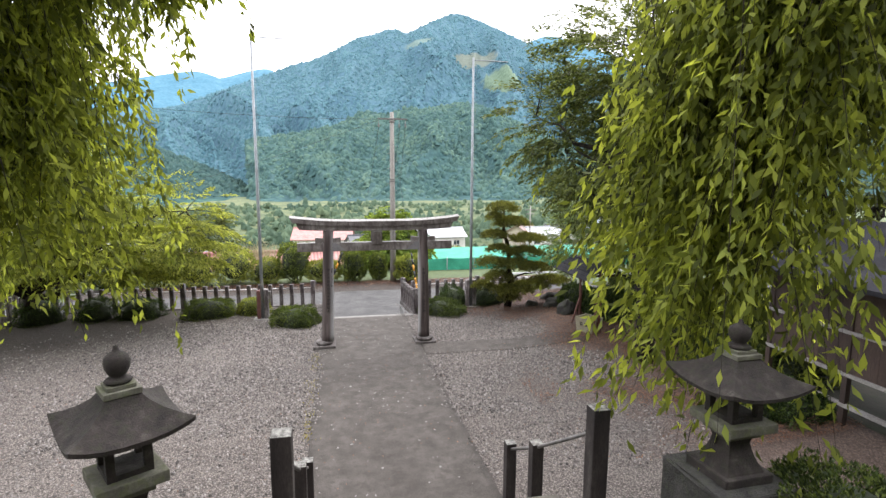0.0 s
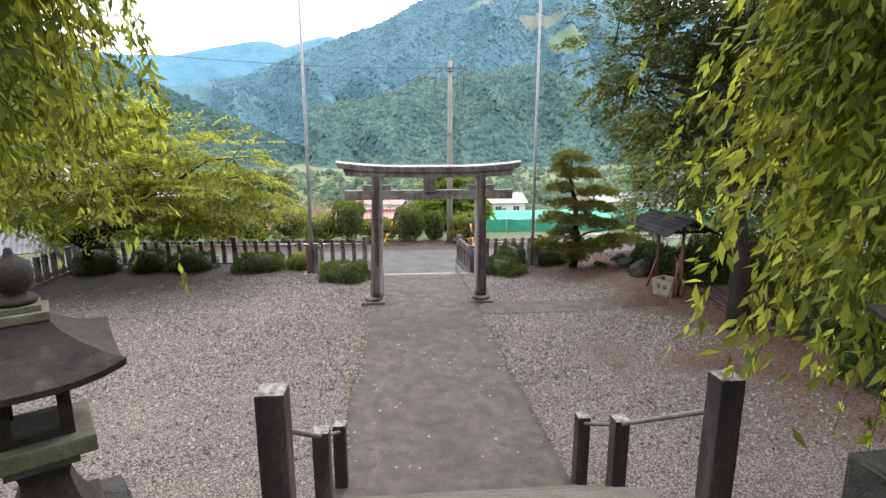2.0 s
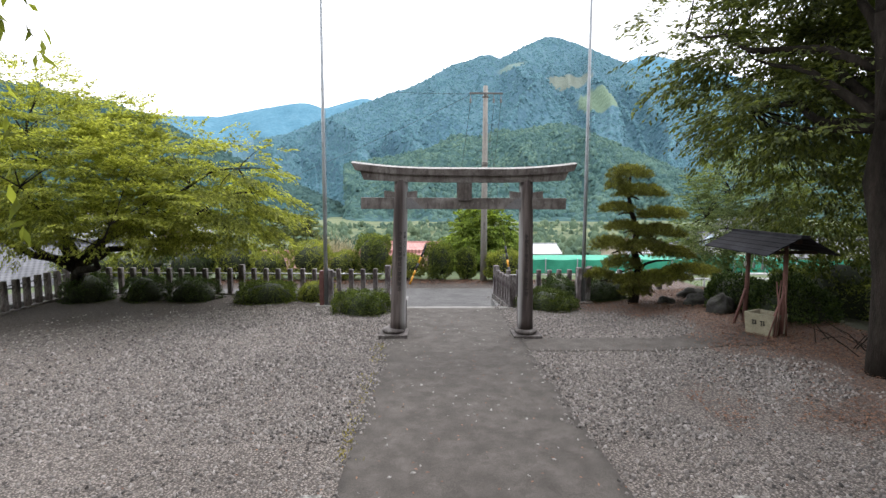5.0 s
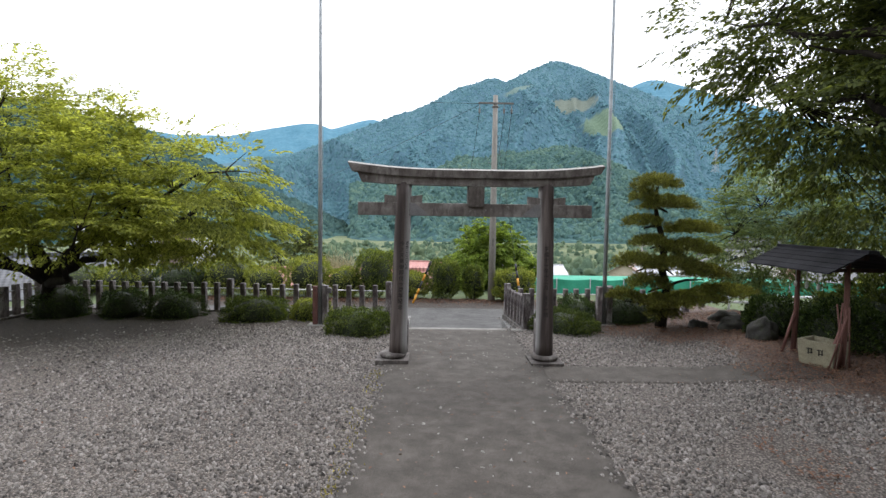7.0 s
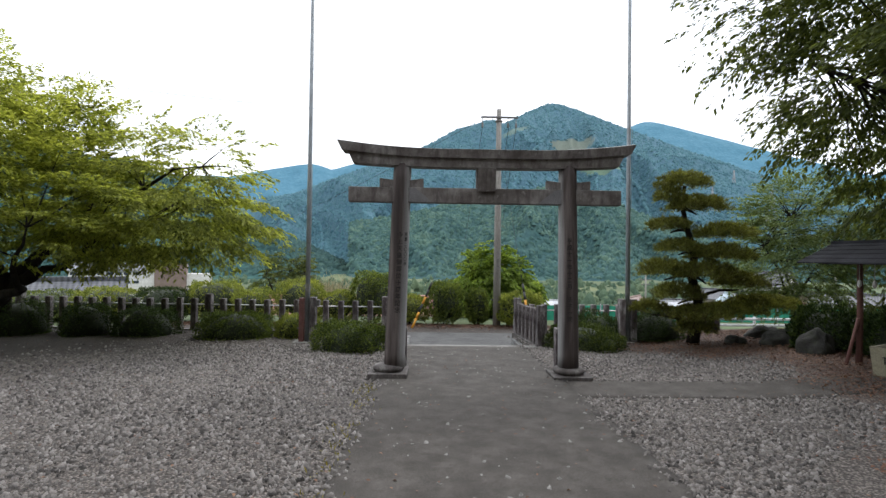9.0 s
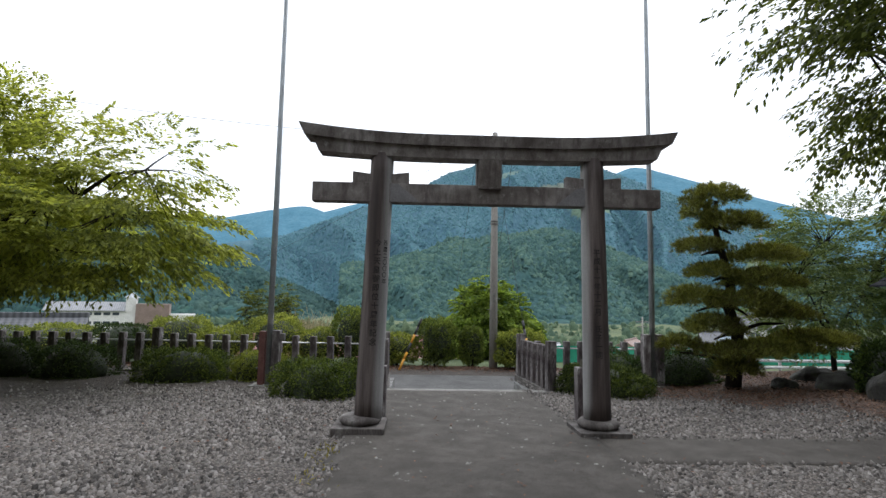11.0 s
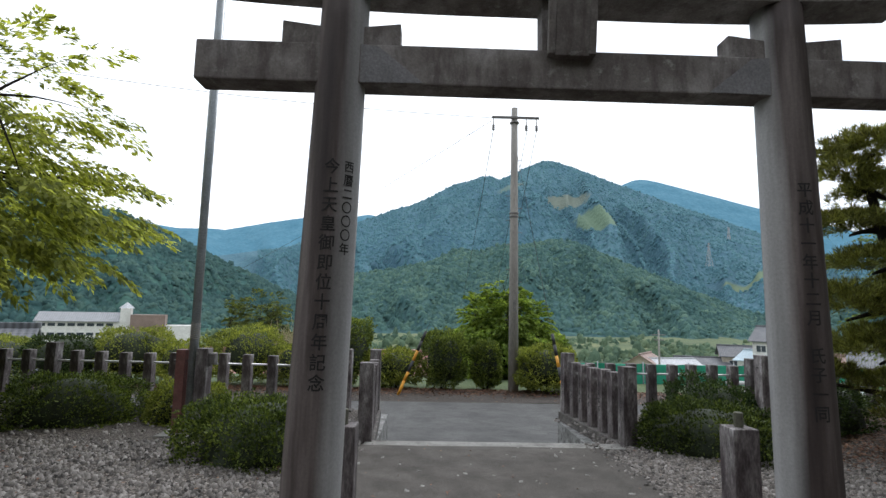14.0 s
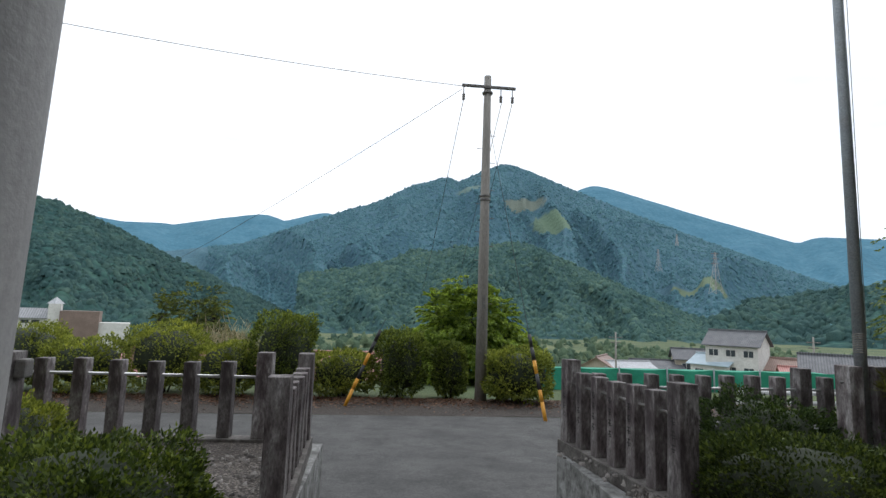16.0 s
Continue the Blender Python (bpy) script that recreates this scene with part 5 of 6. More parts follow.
# ---- shrubs on the court ----
G = "clipped shrubs along the court"
dome_shrub((-1.75, 20.05, -0.16), 1.75, 1.5, 0.70, L_AZALEA_LIT, 9500, "dense round clipped green azalea on the gravel", G)
dome_shrub((-3.62, 22.2, -0.18), 1.35, 1.1, 0.62, L_LIME, 5000, "low yellow-green clipped shrub by the fence", G)
dome_shrub((-5.25, 22.0, -0.18), 1.95, 1.4, 0.72, L_AZALEA_LIT, 8000, "dense round clipped green azalea on the gravel", G)
# shrubs under the maple: its shade is put into the darker leaf colour
dome_shrub((-7.9, 22.3, -0.18), 1.7, 1.3, 0.80, L_DARK, 6000, "clipped shrub coloured dark for the tree's shade", G)
dome_shrub((-9.6, 22.4, -0.18), 1.6, 1.3, 0.85, L_DARK, 5000, "clipped shrub coloured dark for the tree's shade", G)
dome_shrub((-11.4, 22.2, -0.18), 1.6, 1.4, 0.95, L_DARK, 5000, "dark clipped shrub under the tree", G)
dome_shrub((4.05, 20.65, -0.16), 1.9, 1.5, 0.60, L_SHRUB, 10000, "dense round clipped green azalea beside the posts", G)
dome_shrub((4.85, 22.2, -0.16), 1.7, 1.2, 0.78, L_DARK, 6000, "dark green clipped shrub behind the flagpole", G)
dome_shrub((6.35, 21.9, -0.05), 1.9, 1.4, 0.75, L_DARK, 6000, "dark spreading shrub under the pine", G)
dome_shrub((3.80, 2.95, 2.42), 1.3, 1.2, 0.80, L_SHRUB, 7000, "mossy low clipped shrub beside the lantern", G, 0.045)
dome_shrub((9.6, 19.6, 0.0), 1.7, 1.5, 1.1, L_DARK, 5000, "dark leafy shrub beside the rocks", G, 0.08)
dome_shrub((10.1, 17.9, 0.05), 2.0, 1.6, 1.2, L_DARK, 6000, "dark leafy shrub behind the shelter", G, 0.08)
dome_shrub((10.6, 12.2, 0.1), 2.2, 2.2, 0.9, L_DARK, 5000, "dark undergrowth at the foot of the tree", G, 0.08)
for x, y, w, h in ((11.9, 14.0, 2.6, 0.9), (12.6, 16.0, 2.4, 0.8), (12.4, 18.9, 2.6, 1.7), (13.6, 21.2, 2.6, 0.9), (12.0, 11.6, 2.6, 1.2), (15.2, 17.6, 3.0, 1.1)):
    dome_shrub((x, y, 0.0), w, w * 0.9, h, L_TREE, 5000, "dark low undergrowth behind the shelter", G, 0.11, lump=0.3)
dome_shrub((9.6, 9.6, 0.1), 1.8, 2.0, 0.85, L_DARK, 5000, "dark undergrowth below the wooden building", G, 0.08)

# ---- hedge across the road ----
H = "hedge across the road"
for x, y, sx, h, mat, n, lab in (
        (-15.5, 33.2, 3.0, 1.5, L_LIME, 4500, "yellow-green hedge shrub across the road"), (-12.6, 33.0, 2.8, 1.6, L_DARK, 4500, "dark rounded hedge shrub across the road"),
        (-10.4, 33.2, 2.6, 1.9, L_LIME, 4500, "yellow-green rounded hedge shrub across the road"), (-8.4, 33.0, 2.3, 1.5, L_LIME, 4000, "yellow-green hedge shrub across the road"),
        (-6.3, 33.3, 2.5, 2.0, L_LIME, 4500, "lime green rounded hedge shrub across the road"), (-4.4, 33.0, 2.0, 1.5, L_LIME, 4000, "olive hedge shrub across the road"),
        (-2.75, 33.0, 2.05, 2.45, L_HEDGE, 6000, "tall round-headed clipped shrub across the road"), (-1.0, 33.1, 2.1, 1.32, L_LIME, 4500, "low clipped shrub with gaps across the road"),
        (0.82, 32.9, 1.75, 1.98, L_HEDGE, 6000, "dark cylindrical clipped shrub across the road"), (2.35, 33.0, 1.2, 1.65, L_HEDGE, 4500, "dark rounded clipped shrub beside the pole"),
        (4.35, 32.2, 2.1, 1.55, L_LIME, 6000, "yellow-green rounded clipped shrub beside the pole"), (-18.5, 33.5, 3.5, 1.5, L_HEDGE, 4000, "green hedge shrub across the road")):
    dome_shrub((x, y, float(valley_z(x, y)) + 0.02), sx * 0.96, sx * 0.8, h, mat, n, lab, H, 0.09, lump=0.16, ball=True)

# ---- trees ----
broad_tree("round_tree", "round fresh green tree below the road", (4.0, 39.5, -2.4), (4.0, 39.5, 0.6), 0.2,
           ((2.5, 39, 1.3), (5.6, 39.5, 1.4), (4.1, 40.5, 2.8), (3.9, 38.4, 1.2)),
           (((4.0, 39.5, -0.1), (2.9, 2.4, 1.7)), ((3.95, 39.5, 1.3), (2.1, 1.8, 1.4)), ((3.9, 39.5, 2.3), (1.0, 0.9, 0.8))), 1500, 40, 0.5, L_FRESH, 0.165, 0.35, 0.5, 0.05, width=0.6)
broad_tree("maple_tree", "spreading yellow-green maple with flat layers by the fence", (-11.9, 22.2, -0.15), (-11.3, 21.7, 1.3), 0.27,
           ((-8.0, 20.4, 3.0), (-6.0, 20.6, 3.4), (-13.5, 21.0, 3.2), (-10.5, 18.3, 3.6), (-9.0, 22.6, 4.6), (-11.5, 20.0, 5.2), (-5.4, 20.0, 4.2), (-14.5, 18.5, 3.6), (-8.3, 18.4, 2.6)),
           (((-9.4, 20.6, 3.05), (4.4, 3.6, 1.3)), ((-10.4, 20.6, 4.0), (4.0, 3.4, 1.9)), ((-6.6, 20.3, 3.1), (2.7, 2.2, 1.25)), ((-6.2, 20.3, 2.9), (2.2, 2.0, 1.0)), ((-11.2, 20.6, 5.4), (2.6, 2.4, 1.2)), ((-13.6, 19.4, 3.6), (2.6, 3.2, 1.9)), ((-5.5, 20.1, 4.3), (1.4, 1.2, 0.8)), ((-8.2, 20.3, 4.7), (2.3, 2.0, 1.0)), ((-10.2, 20.4, 5.7), (2.0, 1.8, 0.9)), ((-11.8, 20.4, 6.6), (1.5, 1.5, 0.8))),
           3400, 42, 0.62, L_MAPLE, 0.112, 0.26, 0.72, 0.24, lower=-0.75, tier=0.62)
broad_tree("dark_broadleaf_tree", "tall dark broadleaf tree with layered boughs beside the shelter", (8.65, 13.2, 0.26), (8.1, 13.3, 6.6), 0.23,
           ((7.2, 15.6, 6.4), (6.8, 17.8, 7.6), (7.6, 15.2, 5.0), (11.8, 14.8, 7.4), (9.6, 17.8, 8.8), (8.2, 18.4, 6.4), (10.8, 16.6, 9.6), (8.8, 15.2, 9.4), (7.4, 12.2, 7.6), (9.4, 11.6, 8.2)),
           (((8.4, 16.0, 5.9), (2.3, 2.4, 1.4)), ((8.3, 17.0, 7.5), (2.8, 2.6, 1.6)), ((9.8, 16.0, 9.0), (3.4, 3.2, 2.3)), ((10.9, 15.0, 6.4), (2.8, 2.8, 1.9)), ((7.9, 14.4, 5.0), (1.5, 1.5, 0.6)), ((10.4, 18.6, 5.6), (2.5, 2.0, 1.5)), ((8.6, 12.4, 8.4), (2.2, 2.0, 1.3)), ((11.6, 14.8, 4.3), (2.2, 2.0, 1.2)), ((11.4, 18.6, 3.7), (2.0, 2.0, 1.9))),
           2900, 33, 0.85, L_TREE, 0.138, 0.22, 0.72, 0.16, lower=-0.7, tier=0.7)
broad_tree("light_shrub_tree", "thin light green small tree behind the pine", (12.6, 25.0, -1.1), (12.4, 24.9, 1.0), 0.10,
           ((11.3, 24.7, 2.6), (13.8, 25.0, 2.7), (12.6, 25.3, 3.6)),
           (((12.5, 24.9, 1.9), (2.2, 1.7, 1.6)), ((13.0, 24.9, 3.5), (2.2, 1.7, 1.5))), 1600, 30, 0.55, L_PALE, 0.095, 0.25, 0.6, 0.2)
broad_tree("roadside_tree", "leafy tree standing below the side of the court", (16.5, 22.0, -0.6), (16.3, 21.8, 2.2), 0.2,
           ((14.6, 21.4, 3.8), (18.4, 22.0, 4.0), (16.4, 23.4, 5.2), (15.4, 20.0, 3.4)),
           (((16.2, 21.8, 3.2), (3.0, 2.8, 2.4)), ((16.6, 21.8, 5.2), (2.2, 2.2, 1.6))), 700, 26, 0.8, L_TREE, 0.14, 0.25, 0.6, 0.12)
broad_tree("dark_broadleaf_tree", "tall dark tree closing the side of the court", (15.0, 12.5, -0.2), (14.8, 12.4, 4.0), 0.3,
           ((12.6, 11.6, 5.6), (16.8, 12.8, 6.2), (14.8, 14.4, 7.0), (13.6, 10.2, 5.2)),
           (((14.4, 12.2, 5.2), (3.2, 3.2, 2.4)), ((14.8, 12.4, 7.6), (2.6, 2.6, 2.0)), ((13.4, 12.6, 3.2), (1.8, 2.4, 1.2))), 900, 28, 0.85, L_TREE, 0.14, 0.25, 0.6, 0.12)

weeping_tree("weeping tree with long hanging narrow leaves above the steps", (-4.9, 3.6, 1.6), (-4.4, 4.2, 8.6),
             (((-2.4, 5.4, 8.5), (1.0, 1.0, 0.6), 0.24, 0.72), ((-3.5, 6.4, 7.9), (0.9, 1.2, 0.8), 0.40, 1.85), ((-4.3, 6.9, 7.2), (1.1, 1.4, 0.8), 0.24, 1.7), ((-1.6, 5.0, 8.6), (0.6, 0.7, 0.4), 0.12, 0.7)),
             900, 1.9, L_WEEP, 0.135, 46, (0.5, 0.1, 0))
weeping_tree("weeping tree with long hanging narrow leaves over the lantern", (6.6, 3.4, 1.0), (5.8, 4.2, 8.4),
             (((4.15, 5.15, 7.7), (0.7, 0.7, 0.9), 0.30, 2.1), ((4.2, 4.6, 7.2), (0.65, 0.65, 0.8), 0.26, 2.2), ((5.3, 4.8, 7.9), (1.0, 0.9, 0.7), 0.16, 1.1), ((6.4, 4.9, 7.7), (1.0, 0.9, 0.6), 0.12, 1.0), ((4.2, 4.2, 8.0), (0.7, 0.6, 0.5), 0.10, 1.1), ((5.0, 6.0, 8.2), (0.6, 0.5, 0.5), 0.06, 1.2)),
             960, 1.9, L_WEEP, 0.155, 44, (-1.3, 0.1, 0), (0.08, 0.34))


# ---- garden pine ----
pine = thing("garden_pine", "cloud-pruned garden pine with tiers of needles on a crooked trunk", "pine tree", (6.95, 20.9, 0.0))
trunk_pts = [(0.0, 0.0, -0.15), (0.10, 0, 0.5), (0.16, 0.0, 1.1), (-0.02, 0.02, 1.7), (0.05, 0, 2.3), (-0.14, 0, 2.9), (-0.28, 0, 3.5), (-0.22, 0, 4.05)]
bm = bmesh.new()
tube(bm, trunk_pts, [0.17, 0.14, 0.125, 0.11, 0.095, 0.075, 0.055, 0.03], 12)
part("trunk", bm, M_BARK, pine, "crooked dark trunk", True)
pads = ((-0.27, 0.0, 4.10, 0.66, 0.26), (-0.66, -0.1, 3.72, 0.36, 0.28), (0.10, 0.0, 3.50, 0.78, 0.25), (-0.55, 0.1, 2.98, 0.58, 0.20), (0.85, 0.0, 2.80, 0.76, 0.24), (-0.42, -0.1, 2.40, 0.56, 0.20), (0.66, -0.1, 2.22, 0.80, 0.27),
        (-0.76, 0.0, 1.80, 0.66, 0.29), (0.18, -0.35, 1.74, 0.76, 0.30), (1.28, 0.1, 1.52, 0.64, 0.23), (-0.45, -0.15, 1.20, 0.62, 0.28), (0.10, -0.3, 0.72, 0.85, 0.20), (1.00, -0.1, 0.80, 0.80, 0.17), (1.90, 0.0, 0.98, 0.85, 0.18), (-1.05, 0.2, 0.82, 0.44, 0.20), (0.0, -0.2, 0.36, 0.46, 0.26))
for px, py, pz, rr, rh in pads:
    rr, rh = rr * 1.04, rh * 1.5
    k = min(range(len(trunk_pts)), key=lambda i: abs(trunk_pts[i][2] - pz + 0.2))
    bm = bmesh.new()
    tube(bm, limb_path(trunk_pts[k], (px, py, pz - rh * 0.5), 0.05, 4), [0.055, 0.045, 0.036, 0.028, 0.016], 7)
    part("branch", bm, M_BARK, pine, "", True)
    n_t = int(165 * rr / 0.5 * rr / 0.5) + 70
    u = unit(rng.normal(0, 1, (n_t, 3)))
    u[:, 2] = np.abs(u[:, 2]) - 0.25
    tc = np.array([px, py, pz]) + u * np.array([rr, rr * 0.9, rh]) * rng.uniform(0.5, 1.08, (n_t, 1))
    per = 22
    o = np.repeat(tc, per, 0)
    dd = unit(np.repeat(u * np.array([0.6, 0.6, 0.5]) + np.array([0, 0, 0.7]), per, 0) + rng.normal(0, 0.6, (n_t * per, 3)))
    child("needle_pad", leaf_mesh("needle_pad", L_PINE, o, dd, 0.125, 0.08, 0.1, 0.0), pine, label="flat tier of green and browning needles")


# ---- rocks ----
def rock(at, sx, sy, sz, seed, label):
    bm = bmesh.new()
    bmesh.ops.create_icosphere(bm, subdivisions=4, radius=1.0)
    for v in bm.verts:
        n = noise.noise(v.co * 1.1 + Vector((seed, 0, 0))) * 0.35 + noise.noise(v.co * 3.0 + Vector((seed, 3, 0))) * 0.10 + noise.noise(v.co * 8.0) * 0.03
        c = v.co * (1 + n)
        v.co = Vector((c.x * sx, c.y * sy, c.z * sz))
    ob = part("rock", bm, M_ROCK, None, "", True)
    ob.location = at
    tagged(ob, label, "rock", "garden rocks")


rock((8.75, 18.9, 0.20), 0.38, 0.34, 0.42, 1.0, "rounded grey garden rock on brown leaves")
rock((8.85, 20.3, 0.08), 0.50, 0.42, 0.30, 5.0, "dark flat garden rock below the pine")
rock((7.95, 20.7, 0.02), 0.26, 0.22, 0.18, 9.0, "small grey stone below the pine")
rock((9.2, 21.4, 0.05), 0.45, 0.4, 0.30, 12.0, "dark mossy garden rock")


# ---- little shelter with a box ----
sh = thing("wooden_shelter", "small open wooden shelter with a dark boarded roof", "shelter", (8.66, 16.9, 0.05))
for y in (-0.72, 0.72):
    bm = bmesh.new()
    tube(bm, [(0.0, y, -0.2), (0.04, y * 1.02, 1.1), (0.02, y * 1.0, 2.32)], [0.062, 0.055, 0.05], 9)
    part("post", bm, M_REDWOOD, sh, "reddish round post", True)
    bm = bmesh.new()
    tube(bm, [(-0.30, y * 0.93, 0.0), (0.0, y, 0.95)], 0.035, 7)
    part("brace", bm, M_REDWOOD, sh, "slanting brace pole", True)
    bm = boxes(((-0.72, y - 0.03, 2.02), (0.78, y + 0.03, 2.10), 0.004))
    part("cross_beam", bm, M_WOOD, sh)
for side in (-1, 1):
    for k in range(5):
        u0, u1 = k / 5, (k + 1) / 5 + 0.03
        x0, x1 = side * (0.05 + 0.80 * (1 - u1)), side * (0.05 + 0.80 * (1 - u0))
        z0, z1 = 2.02 + 0.42 * u1, 2.02 + 0.42 * u0
        bm = bmesh.new()
        lip = 0.014
        v = [bm.verts.new(c) for c in ((x0, -1.35, z0), (x1, -1.35, z1 + lip), (x1, 1.30, z1 + lip), (x0, 1.30, z0))]
        bm.faces.new(v)
        r = bmesh.ops.extrude_face_region(bm, geom=bm.faces[:])
        for g in r["geom"]:
            if isinstance(g, bmesh.types.BMVert):
                g.co.z += 0.028
        part("roof_board", bm, M_ROOFWOOD, sh, "dark lapped roof board")
part("ridge_board", boxes(((-0.11, -1.37, 2.43), (0.11, 1.32, 2.50), 0.008)), M_ROOFWOOD, sh, "ridge capping")
part("ridge_beam", boxes(((-0.05, -1.2, 2.30), (0.05, 1.2, 2.40), 0.005)), M_WOOD, sh)
for y in (-0.3, 0.05, 0.4):
    bm = bmesh.new()
    tube(bm, [(-0.25, y, 2.02), (-0.25, y, 1.72)], 0.008, 5)
    lathe(bm, [(0.01, 1.58), (0.035, 1.62), (0.03, 1.70), (0.01, 1.73)], 8, (-0.25, y))
    part("hanging_tag", bm, M_PLASTER, sh, "small white hanging tag", True)

bx = thing("offering_box", "cream concrete box with tapering sides and two dark marks", "box", (8.47, 16.45, 0.085), -62)
bm = bmesh.new()
o0, o1, i0, i1, h = 0.27, 0.31, 0.23, 0.265, 0.52
rings = []
for half, z in ((o0, 0.0), (o1, h), (i1, h), (i0, 0.10)):
    rings.append([bm.verts.new((sx * half * 1.15, sy * half, z)) for sx, sy in ((-1, -1), (1, -1), (1, 1), (-1, 1))])
for r0, r1 in zip(rings, rings[1:]):
    for k in range(4):
        bm.faces.new((r0[k], r0[(k + 1) % 4], r1[(k + 1) % 4], r1[k]))
bm.faces.new(rings[0][::-1])
bm.faces.new(rings[-1])
part("box_body", bm, M_BIN, bx)
for cx in (-0.10, 0.10):
    bm = bmesh.new()
    for dx, dz, sx, sz in ((-0.02, 0.05, 0.09, 0.014), (-0.03, 0.0, 0.014, 0.13), (0.03, 0.01, 0.014, 0.11), (0.01, -0.03, 0.08, 0.012)):
        zc = 0.30 + dz
        yy = -(o0 + (o1 - o0) * zc / h) - 0.004
        box(bm, (cx + dx - sx / 2, yy - 0.012, zc - sz / 2), (cx + dx + sx / 2, yy + 0.012, zc + sz / 2))
    part("mark", bm, M_CARVED, bx, "illegible dark brush mark")
for k in range(5):
    bm = bmesh.new()
    a = rng.uniform(-0.25, 0.25, 4)
    tube(bm, [(0, 0, 0), (a[0], a[1], 1.0 + 0.4 * rng.uniform())], 0.016, 6)
    ob = part("stick", bm, M_REDWOOD, None, "", True)
    ob.location = (8.45 + 0.16 * rng.normal(), 16.1 + 0.10 * rng.normal(), 0.08)
    tagged(ob, "thin reddish stick leaning by the shelter", "stick", "sticks by the shelter")

# pruned twigs lying under the tree
tw = bmesh.new()
for k in range(46):
    x, y = rng.uniform(8.9, 11.0), rng.uniform(12.6, 15.8)
    d = rng.normal(0, 0.5, 3)
    z = float(court_z(x, y))
    tube(tw, [(x, y, z + 0.02), (x + d[0] * 0.5, y + d[1] * 0.5, z + 0.15 + abs(d[2]) * 0.5), (x + d[0], y + d[1], z + 0.25 + abs(d[2]) * 0.7)], [0.014, 0.01, 0.005], 5, False)
tagged(part("cut_twigs", tw, M_BARK), "bare grey cut twigs heaped under the tree", "twigs", kind="stuff")


# ---- raised wooden building ----
wb = thing("wooden_building", "dark brown boarded building on posts with pale rails", "building", (10.2, 10.5, 0.2))
for k in range(14):
    y1 = -0.44 * k
    part("wall_board", boxes(((0.0, y1 - 0.435, 1.25), (0.045, y1, 3.20), 0.004)), M_WOOD, wb)
for z in (1.22, 2.12, 3.18):
    part("rail", boxes(((-0.05, -6.2, z), (0.0, 0.06, z + 0.075), 0.004)), M_GREYWOOD, wb, "pale weathered rail")
for y in (0.0, -2.0, -4.0, -6.1):
    part("post", boxes(((-0.03, y - 0.06, -0.3), (0.09, y + 0.06, 3.25), 0.006)), M_WOOD, wb)
part("back_wall", boxes(((0.1, -6.2, 1.2), (3.2, -0.05, 3.15), 0.01)), M_WOOD, wb)
part("floor_beam", boxes(((-0.04, -6.2, 0.55), (0.06, 0.1, 0.63), 0.004)), M_GREYWOOD, wb, "pale weathered rail")
bm = bmesh.new()
v = [bm.verts.new(c) for c in ((-0.75, 0.75, 3.18), (-0.75, -6.8, 3.18), (1.7, -6.8, 4.25), (1.7, 0.75, 4.25))]
bm.faces.new(v)
w = [bm.verts.new(c) for c in ((4.1, 0.75, 3.18), (4.1, -6.8, 3.18))]
bm.faces.new((v[3], v[2], w[1], w[0]))
r = bmesh.ops.extrude_face_region(bm, geom=bm.faces[:])
for g in r["geom"]:
    if isinstance(g, bmesh.types.BMVert):
        g.co.z += 0.09
part("roof", bm, M_ROOFWOOD, wb, "dark boarded roof")


# ---- houses and valley ----
def house(name, label, at, rz, w, d, wall_h, roof_h, wall, roof, over=0.5, windows=0, storey=0, category="house"):
    t = thing(name, label, category, at, rz, "houses in the valley")
    part("wall", boxes(((-w / 2, -d / 2, -0.8), (w / 2, d / 2, wall_h), 0.02)), wall, t)
    bm = bmesh.new()
    W, D = w / 2 + over, d / 2 + over
    for s in (-1, 1):
        v = [bm.verts.new(c) for c in ((-W, s * D, wall_h - over * roof_h / (d / 2)), (W, s * D, wall_h - over * roof_h / (d / 2)), (W, 0, wall_h + roof_h), (-W, 0, wall_h + roof_h))]
        bm.faces.new(v)
    r = bmesh.ops.extrude_face_region(bm, geom=bm.faces[:])
    for g in r["geom"]:
        if isinstance(g, bmesh.types.BMVert):
            g.co.z += 0.14
    rf = part("roof", bm, roof, t, "tiled gable roof")
    part("ridge_tile", boxes(((-W - 0.05, -0.16, wall_h + roof_h + 0.05), (W + 0.05, 0.16, wall_h + roof_h + 0.32), 0.04)), roof, rf)
    for s in (-1, 1):
        bm = bmesh.new()
        v = [bm.verts.new(c) for c in ((s * w / 2, -d / 2, wall_h), (s * w / 2, d / 2, wall_h), (s * w / 2, 0, wall_h + roof_h))]
        bm.faces.new(v)
        r = bmesh.ops.extrude_face_region(bm, geom=bm.faces[:])
        for g in r["geom"]:
            if isinstance(g, bmesh.types.BMVert):
                g.co.x -= s * 0.15
        part("gable", bm, wall, t)
    for k in range(windows):
        x = -w / 2 + w * (k + 0.5) / windows
        for level in range(1 + storey):
            z0 = wall_h - 1.9 - 2.6 * level
            wd = part("window", boxes(((x - 0.75, -d / 2 - 0.05, z0), (x + 0.75, -d / 2 + 0.03, z0 + 1.1), 0.01)), M_PLASTER, t, "pale window frame")
            for sx in (-1, 1):
                part("pane", boxes(((x + sx * 0.35 - 0.31, -d / 2 - 0.07, z0 + 0.07), (x + sx * 0.35 + 0.31, -d / 2 - 0.02, z0 + 1.03), 0.004)), M_GLASS_DARK, wd)
    return t


